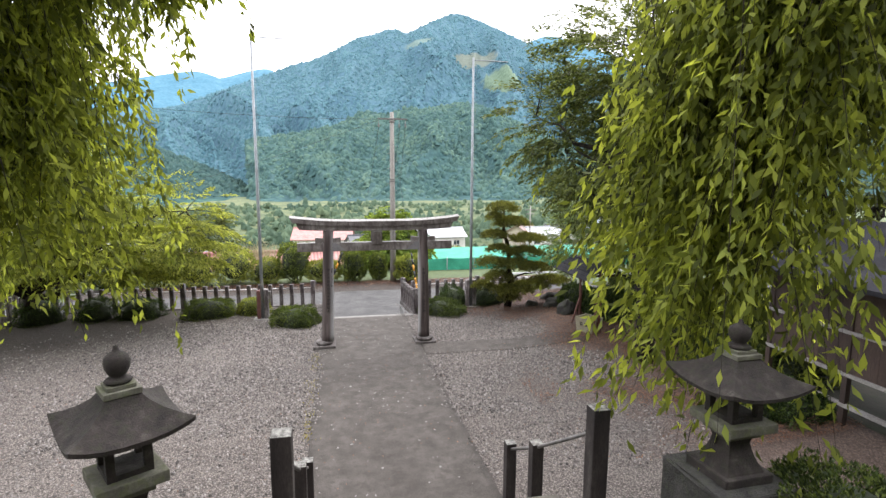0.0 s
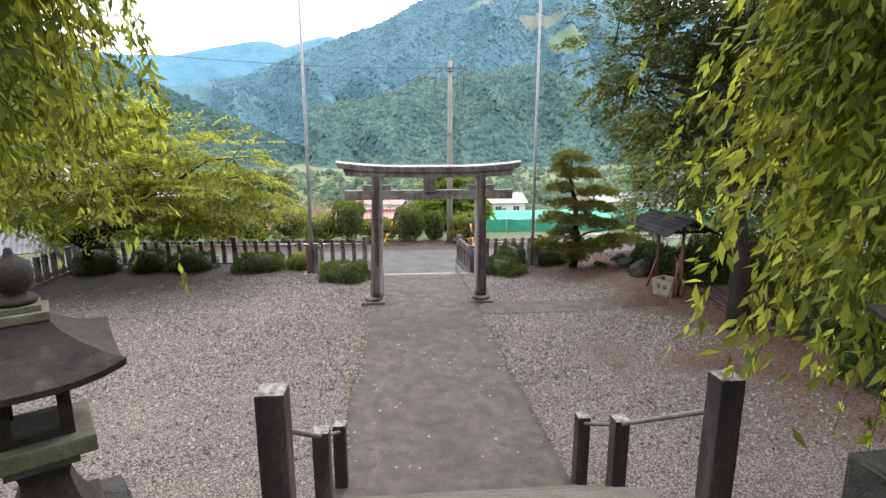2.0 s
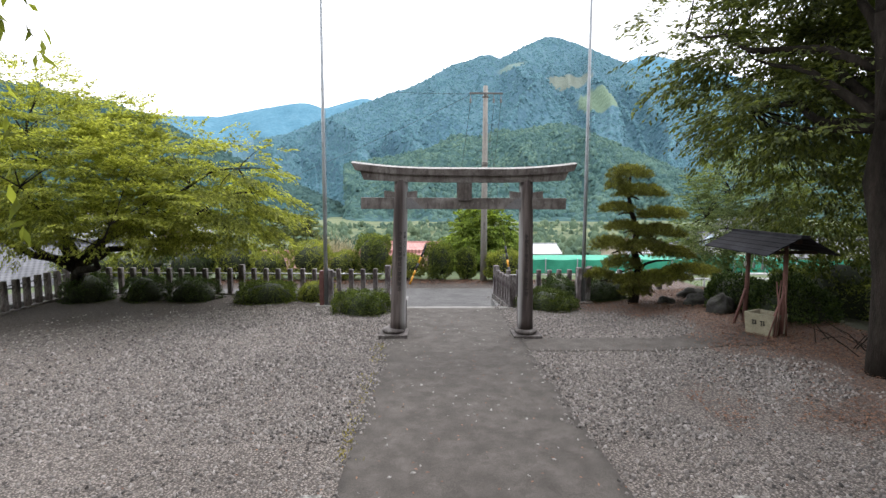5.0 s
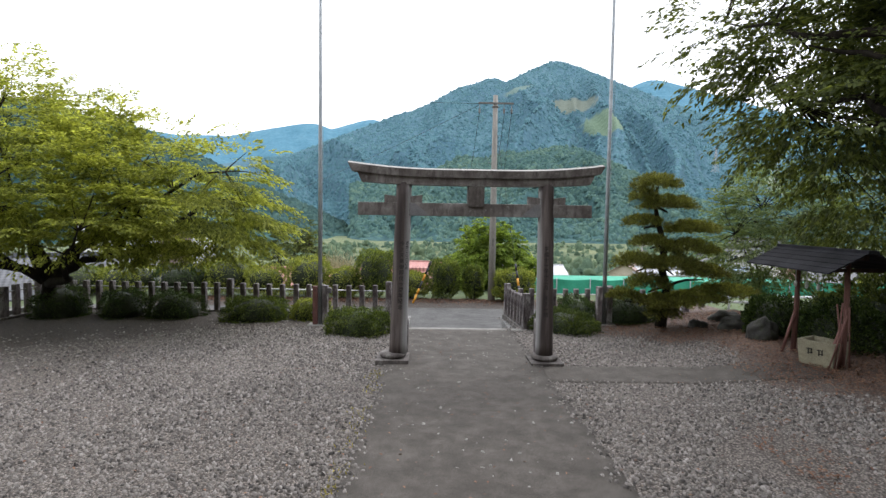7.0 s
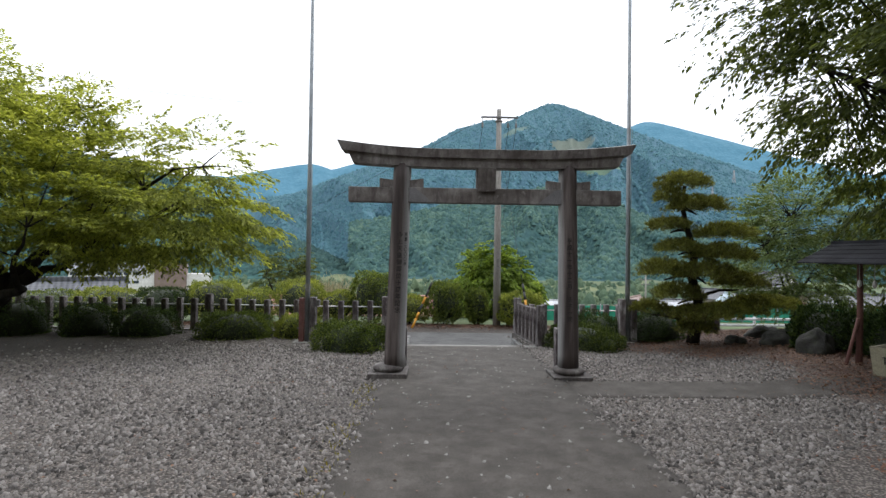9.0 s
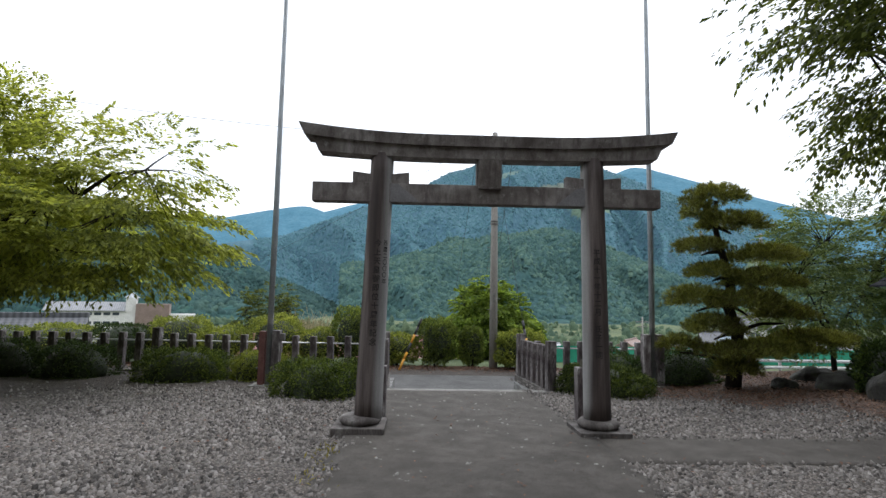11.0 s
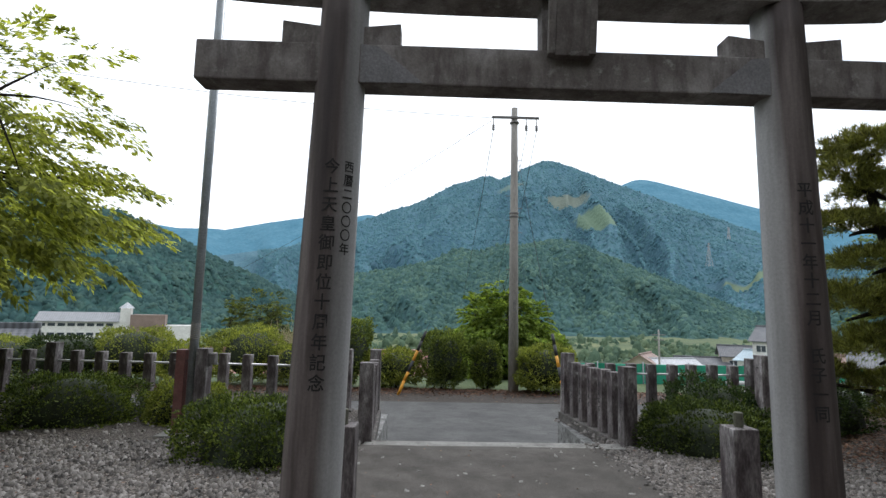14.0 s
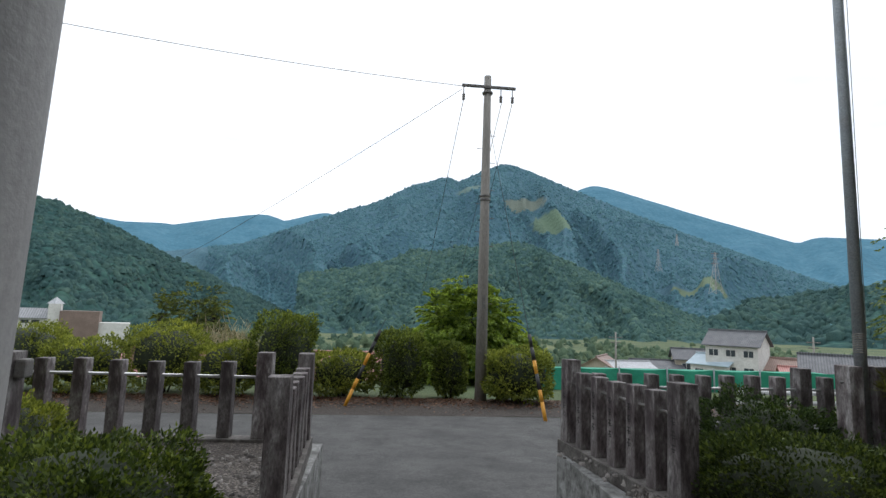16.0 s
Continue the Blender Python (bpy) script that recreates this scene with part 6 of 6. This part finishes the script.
house("house", "house with a pinkish red tiled roof below the hedge", (-5.3, 43.5, -5.6), 4, 12.5, 8.0, 2.6, 2.1, M_BEIGE, M_REDTILE, windows=3)
house("house", "house with a red tiled roof below the hedge", (-1.5, 56, -8.0), -8, 9, 7, 3.0, 2.0, M_PLASTER, M_REDTILE, windows=2)
def far_house(label, az, ridge_el, dist, rz, w, d, wall_h, roof_h, wall, roof, windows, storey=0):
    """A house set by the direction, height and distance of its ridge as seen from the gate."""
    a = radians(az)
    z = 1.45 + dist * math.tan(radians(ridge_el + (0.85 if az > 30 else 0.5))) - wall_h - roof_h
    house("house", label, (0.2 + dist * math.sin(a), 16 + dist * math.cos(a), z), rz, w, d, wall_h, roof_h, wall, roof, windows=windows, storey=storey)


far_house("two-storey white house with a grey tiled roof", 35.3, -1.6, 98, -52, 7.5, 6.5, 5.6, 2.0, M_PLASTER, M_GREYTILE, 3, 1)
far_house("low house with a grey tiled roof", 31.6, -3.5, 108, -22, 7, 5.5, 3.8, 1.5, M_BEIGE, M_GREYTILE, 2)
far_house("white house with a pale blue metal roof", 33.6, -3.9, 98, -62, 6, 5.5, 3.6, 1.3, M_PLASTER, M_BLUEROOF, 2)
far_house("cream house with a brown tiled roof", 23.0, -4.3, 100, 55, 8, 6, 4.0, 1.8, M_BEIGE, M_BROWNTILE, 2)
far_house("long house with a grey tiled roof", 28.0, -4.4, 105, -10, 8, 5.5, 4.2, 1.1, M_PLASTER, M_GREYTILE, 3)
far_house("house with a dull red tiled roof", 40.2, -4.0, 100, -36, 8, 6, 3.8, 1.5, M_BEIGE, M_BROWNTILE, 3)
far_house("house with a pinkish red roof beside the net", 40.6, -4.6, 90, -30, 6, 5, 3.4, 1.1, M_BEIGE, M_REDTILE, 2)
far_house("white house with a grey roof at the village edge", 44.5, -3.4, 75, -40, 11, 8, 4.0, 2.0, M_PLASTER, M_GREYTILE, 3)
far_house("white house with a brown roof at the village edge", 38.4, -3.9, 100, -28, 7, 6, 4.0, 1.5, M_PLASTER, M_BROWNTILE, 2)
far_house("small house with a pale sheet roof", 25.2, -4.7, 100, 8, 9, 6, 3.4, 1.2, M_PLASTER, M_PALETILE, 2)
house("house", "cream house with a grey roof below the court", (-22.0, 36.0, -4.9), 28, 9, 7, 3.6, 1.7, M_PLASTER, M_GREYTILE, windows=2)
house("house", "house with a pale sheet metal roof", (-18.8, 66, -10.7), 8, 14, 9, 4.6, 2.4, M_PLASTER, M_SHEET, windows=4)
house("house", "house with a grey tiled roof", (-31, 62, -9.2), -10, 11, 8, 3.8, 2.0, M_BEIGE, M_GREYTILE, windows=3)
house("house", "house with a grey tiled roof by the river", (8, 96, -11.6), 12, 12, 8, 4.0, 2.0, M_PLASTER, M_GREYTILE, windows=3)
house("house", "long low house with a pale roof by the river", (20, 118, -12.0), 3, 16, 8, 3.6, 1.5, M_PLASTER, M_PALETILE, windows=4)
house("house", "house with a red roof by the fields", (-3, 118, -12.0), -6, 12, 8, 3.6, 1.9, M_PLASTER, M_REDTILE, windows=3)

# long public building with a tower
sc = thing("school_building", "long white two-storey building with a clock-less tower and brown wing", "building", (-63.3, 119.6, -6.85), 22)
sc.scale = (0.62, 0.62, 0.62)
part("wall", boxes(((-18, 0, -9), (4, 9, 8.2), 0.05)), M_PLASTER, sc, "white long wing")
bm = bmesh.new()
v = [bm.verts.new(c) for c in ((-18.5, -0.8, 8.1), (4.0, -0.8, 8.1), (4.0, 4.5, 10.9), (-18.5, 4.5, 10.9), (4.0, 9.8, 8.1), (-18.5, 9.8, 8.1))]
bm.faces.new((v[0], v[1], v[2], v[3]))
bm.faces.new((v[3], v[2], v[4], v[5]))
r = bmesh.ops.extrude_face_region(bm, geom=bm.faces[:])
for g in r["geom"]:
    if isinstance(g, bmesh.types.BMVert):
        g.co.z += 0.25
part("roof", bm, M_SHEET, sc, "grey sheet roof")
part("tower", boxes(((4.0, 0, -9), (7.0, 4, 12.6), 0.05)), M_PLASTER, sc, "narrow white tower")
bm = bmesh.new()
lathe(bm, [(2.3, 12.6), (0.05, 14.6)], 4, (5.5, 2))
part("tower_roof", bm, M_PALETILE, sc)
part("wing", boxes(((7.0, -1, -9), (17, 9, 10.6), 0.05)), M_BROWNWALL, sc, "brown tiled windowless wing")
part("annex", boxes(((17.0, 0, -9), (25, 8, 7.2), 0.05)), M_PLASTER, sc)
for fl in range(2):
    for k in range(8):
        x = -16.5 + 2.55 * k
        part("window", boxes(((x - 0.95, -0.12, 3.9 + 2.9 * fl), (x + 0.95, 0.05, 4.8 + 2.9 * fl), 0.02)), M_GLASS_DARK, sc)

# green net round a sports court, with its white base and posts
net = thing("green_net_fence", "green net fence on a white base round a ball court", "net fence", (5.6, 36.5, -1.75))
for k in range(14):
    x0 = 2.0 * k
    bm = bmesh.new()
    tube(bm, [(x0, 0, -0.2), (x0, 0, 1.35)], 0.03, 7)
    part("post", bm, M_STEEL, net, "", True)
    if k < 13:
        xs, zs = np.meshgrid(np.linspace(x0, x0 + 2.0, 9), np.linspace(0.12, 1.28, 5))
        ys = 0.05 * np.sin(xs * 3.1 + 1) * np.sin((zs - 0.1) * 2.6) + 0.03
        ii = np.arange(xs.size).reshape(xs.shape)
        qq = np.stack([ii[:-1, :-1], ii[:-1, 1:], ii[1:, 1:], ii[1:, :-1]], -1).reshape(-1, 4)
        child("net_panel", raw_mesh("net_panel", np.stack([xs, ys, zs - 0.05 * np.sin((xs - x0) * 1.57) * (zs > 1.2)], -1).reshape(-1, 3), qq, M_NET, True), net)
part("base", boxes(((-0.1, -0.1, -0.5), (26.1, 0.1, 0.08), 0.01)), M_WHITEPAINT, net, "white concrete base")
sheet("ball_court", 5.6, 31.6, 36.7, 52.0, lambda x, y: np.full_like(x, -1.9), M_NET, "green surfaced ball court", 6, 6, 6.0, category="court")

# road rail by the bend
gr = thing("guard_rail", "white painted steel guard rail along the road", "guard rail", (9.6, 29.6, -1.05))
for k in range(12):
    bm = bmesh.new()
    tube(bm, [(2.2 * k, 0, -0.2), (2.2 * k, 0, 0.78)], 0.055, 9)
    part("post", bm, M_WHITEPAINT, gr, "", True)
for z in (0.42, 0.68):
    bm = bmesh.new()
    tube(bm, [(-0.3, -0.07, z), (24.6, -0.07, z)], 0.06, 10)
    part("rail", bm, M_WHITEPAINT, gr, "", True)


# ---- woods along the river: uncountable far trees ----
def far_woods(name, label, mat, pts, size, per=90):
    n = len(pts)
    base = np.repeat(pts, per, 0)
    sz = np.repeat(size * rng.uniform(0.6, 1.3, n), per)[:, None]
    u = unit(rng.normal(0, 1, (n * per, 3)))
    u[:, 2] = np.abs(u[:, 2]) * 1.3 - 0.35
    c = base + u * sz * np.array([1.0, 1.0, 0.85]) * (0.75 + 0.25 * rng.uniform(0, 1, (n * per, 1)))
    c[:, 2] += sz[:, 0] * 0.55
    me = leaf_mesh(name, mat, c, u + rng.normal(0, 0.8, c.shape), 0.16 * size, 0.8, 0.3)
    tagged(new(name, me), label, "trees", kind="stuff")


wp = []
for k in range(150):
    x, y = rng.uniform(-110, 190), rng.uniform(170, 290)
    wp.append((x, y, -13.0))
for k in range(90):
    x, y = rng.uniform(-20, 120), rng.uniform(118, 190)
    wp.append((x, y, -12.6))
crowns("river_woods", "band of green trees along the river", C_RIVER, np.repeat(np.array(wp), 14, 0) + rng.normal(0, 1, (len(wp) * 14, 3)) * np.array([7, 6, 1.2]), 1.45)
wp = [(rng.uniform(-75, 75), rng.uniform(52, 110)) for k in range(110)]
far_woods("valley_bushes", "scattered green trees and bushes among the houses", L_LIME, np.array([(x, y, float(valley_z(x, y))) for x, y in wp if not (5 < x < 32 and y < 58)]), 1.7, 260)
broad_tree("valley_tree", "green tree rising behind the hedge", (-11.5, 50, -6.5), (-11.5, 50, -2.0), 0.25,
           ((-13, 49, 0.4), (-10, 50, 0.5), (-11.5, 51, 1.6)), (((-11.5, 50, -0.8), (2.6, 2.4, 2.6)), ((-11.4, 50, 1.2), (1.6, 1.6, 1.5))), 380, 24, 0.9, L_TREE, 0.24, 0.3, 0.5, 0.05)

# pampas-like pale plumes beside the road
pl = rng.normal(0, 1, (900, 3)) * np.array([0.7, 0.5, 0.3]) + np.array([-5.4, 36.5, -0.1])
tagged(new("pale_reeds", leaf_mesh("pale_reeds", surface("dry_reed", ((0.3, (0.32, 0.27, 0.15)), (0.7, (0.45, 0.39, 0.24))), 2, 20, stain_amount=0), pl, np.array([0, 0, 1.0]) + rng.normal(0, 0.3, pl.shape), 0.5, 0.05, 0.1)), "pale dry reeds behind the hedge", "reeds", kind="stuff")


# ---- pylons ----
M_PYLON = surface("pale_pylon_paint", ((0.3, (0.36, 0.36, 0.36)), (0.7, (0.5, 0.48, 0.47))), 0.3, 5, (0.36, 0.2, 0.17), 0.5, 0.6)


def pylon(at, h, label, mat):
    t = thing("pylon", label, "pylon", at, rng.uniform(0, 40), "power pylons on the mountain")
    bm = bmesh.new()
    def wdt(u):
        return h * (0.10 * (1 - u) ** 1.4 + 0.012)
    lv = 8
    for sx, sy in ((-1, -1), (1, -1), (1, 1), (-1, 1)):
        tube(bm, [(sx * wdt(k / lv), sy * wdt(k / lv), h * k / lv) for k in range(lv + 1)], h * 0.005, 4)
    for k in range(lv):
        a, b = wdt(k / lv), wdt((k + 1) / lv)
        z0, z1 = h * k / lv, h * (k + 1) / lv
        for s in (-1, 1):
            tube(bm, [(-a, s * a, z0), (b, s * b, z1)], h * 0.003, 4)
            tube(bm, [(a, s * a, z0), (-b, s * b, z1)], h * 0.003, 4)
            tube(bm, [(s * a, -a, z0), (s * b, b, z1)], h * 0.003, 4)
    part("tower", bm, M_PYLON, t)
    for u in (0.72, 0.84, 0.96):
        bm = bmesh.new()
        tube(bm, [(-h * 0.11, 0, h * u), (0, 0, h * u + h * 0.015), (h * 0.11, 0, h * u)], h * 0.006, 4)
        part("crossarm", bm, mat, t)


pylon(mark(33.4, 2.9, 600), 42, "red and white lattice power pylon on the slope", M_RUST)
pylon(mark(28.4, 5.0, 900), 36, "red and white lattice power pylon on the ridge", M_RUST)
pylon(mark(30.2, 6.0, 1250), 60, "grey lattice power pylon on the ridge", M_STEEL)
for az, d in ((23.0, 95), (39.0, 100)):
    x, y, _ = mark(az, 0, d)
    p2 = thing("utility_pole", "far pale utility pole in the valley", "utility pole", (x, y, float(valley_z(x, y))))
    bm = bmesh.new()
    tube(bm, [(0, 0, 0), (0, 0, 11.5)], [0.2, 0.12], 8)
    part("pole", bm, M_CPOLE, p2, "", True)
    part("crossarm", boxes(((-1.1, -0.06, 10.6), (1.1, 0.06, 10.75), 0.01)), M_IRON, p2)
    part("crossarm", boxes(((-0.8, -0.06, 9.8), (0.8, 0.06, 9.95), 0.01)), M_IRON, p2)


# ---- loose chips, litter and specks ----
def chips(name, label, x0, x1, y0, y1, n, size, mat, zf, keep=None, kind="stuff", category="gravel"):
    p = np.stack([rng.uniform(x0, x1, n), rng.uniform(y0, y1, n)], -1)
    if keep is not None:
        p = p[keep(p[:, 0], p[:, 1])]
    n = len(p)
    s = size * rng.uniform(0.5, 1.4, n)
    a = rng.uniform(0, 2 * np.pi, n)
    tilt = rng.normal(0, 0.35, (n, 2))
    base = np.array([(-1, -0.6), (0.7, -0.75), (1.05, 0.35), (-0.4, 0.8)])
    ca, sa = np.cos(a)[:, None], np.sin(a)[:, None]
    jit = base[None] * rng.uniform(0.7, 1.2, (n, 4, 2))
    lx = (jit[..., 0] * ca - jit[..., 1] * sa) * s[:, None] / 2
    ly = (jit[..., 0] * sa + jit[..., 1] * ca) * s[:, None] / 2
    lz = lx * tilt[:, :1] + ly * tilt[:, 1:]
    zc = zf(p[:, 0], p[:, 1])
    low = np.stack([p[:, :1] + lx, p[:, 1:] + ly, zc[:, None] + lz * 0.4 - 0.004], -1)
    top = np.stack([p[:, :1] + lx * 0.72, p[:, 1:] + ly * 0.72, zc[:, None] + lz + s[:, None] * 0.30], -1)
    v = np.concatenate([low, top], 1).reshape(-1, 3)
    f = np.array([(4, 5, 6, 7), (0, 1, 5, 4), (1, 2, 6, 5), (2, 3, 7, 6), (3, 0, 4, 7)])
    F = (np.arange(n)[:, None, None] * 8 + f[None]).reshape(-1, 4)
    tagged(new(name, raw_mesh(name, v, F, mat)), label, category, kind=kind)


M_PEBBLE = surface("pale_path_chip", ((0.3, (0.19, 0.185, 0.17)), (0.7, (0.27, 0.26, 0.24))), 8, 40, stain_amount=0)


def off_path(x, y):
    wob = 0.08 + 0.05 * np.sin(y * 2.3) + 0.05 * np.sin(y * 7.1 + 1) + rng.normal(0, 0.06, np.shape(y))
    on = (x > -0.80 + wob) & (x < 2.50 - wob)
    on |= (x > 2.3) & (x < 8.0) & (y > 15.45 + 1.6 * wob) & (y < 16.75 - 1.6 * wob)
    # no chips where the maple's shade is painted into the court's colour
    return ~on & ((x - 5.2) * 0.45 + fbm(x, y, 0.9, 3) < 0.45) & (-0.13 * x + 0.20 * y - 4.5 + 0.12 * fbm(x, y, 1.4, 3) + rng.normal(0, 0.24, np.shape(x)) < 0.36)


cz = lambda x, y: court_z(x, y) + np.where((x > -0.8) & (x < 2.5), 0.028, 0.0) + np.where((x > 2.5) & (x < 8.1) & (y > 15.45) & (y < 16.75), 0.008, 0.0)
chips("gravel_chips", "loose grey slate chips of the court", -6.5, 7.5, 11.0, 20.6, 50000, 0.049, M_CHIP, cz, off_path)
chips("gravel_chips_far", "loose grey slate chips of the court", -12.0, 9.5, 8.2, 22.6, 26000, 0.054, M_CHIP, cz, lambda x, y: off_path(x, y) & ~((x > -6.5) & (x < 7.5) & (y > 11.0) & (y < 20.6)))
chips("path_specks", "pale stone chips scattered on the path", -0.7, 2.4, 8.2, 20.6, 300, 0.06, M_PEBBLE, lambda x, y: path_edge(x, y) - 0.02, None)


def litter(name, label, x0, x1, y0, y1, n, keep, size=0.06):
    p = np.stack([rng.uniform(x0, x1, n), rng.uniform(y0, y1, n)], -1)
    p = p[keep(p[:, 0], p[:, 1])]
    c = np.stack([p[:, 0], p[:, 1], court_z(p[:, 0], p[:, 1]) + 0.035 + rng.uniform(0, 0.02, len(p))], -1)
    d = rng.normal(0, 1, c.shape) * np.array([1, 1, 0.15])
    tagged(new(name, leaf_mesh(name, L_DEAD, c, d, size, 0.55, 0.85)), label, "leaf litter", kind="stuff")


litter("leaf_litter", "brown fallen leaves below the pine and trees", 4.6, 10.6, 8.2, 22.8, 42000, lambda x, y: (fbm(x, y, 0.9, 3) + (x - 7.0) * 0.6 + np.clip(y - 17, 0, 3) * 0.25 + rng.normal(0, 0.5, len(x))) > 0.1)
litter("stray_leaves", "single fallen leaves on the gravel and path", -10, 8, 8.5, 20.5, 900, lambda x, y: x > -99, 0.05)
vp = np.stack([rng.uniform(-13, 13, 9000), 32.6 - np.abs(rng.normal(0, 0.9, 9000)), np.zeros(9000)], -1)
vp[:, 2] = valley_z(vp[:, 0], vp[:, 1]) + 0.05
tagged(new("verge_leaves", leaf_mesh("verge_leaves", L_DEAD, vp, rng.normal(0, 1, vp.shape) * np.array([1, 1, 0.15]), 0.09, 0.55, 0.85)), "brown fallen leaves at the foot of the hedge", "leaf litter", kind="stuff")
cg = np.stack([rng.normal(-0.84, 0.10, 420), rng.uniform(8.4, 16.2, 420)], -1)
cg = cg[fbm(cg[:, 0] * 0 + 3, cg[:, 1], 1.7, 3) > 0.0]
tagged(new("edge_weeds", leaf_mesh("edge_weeds", L_WEED, np.stack([cg[:, 0], cg[:, 1], court_z(cg[:, 0], cg[:, 1]) + 0.01], -1), np.array([0, 0, 0.6]) + rng.normal(0, 0.6, (len(cg), 3)), 0.07, 0.25, 0.3)), "thin yellow-green weeds along the path edge", "weeds", kind="stuff")
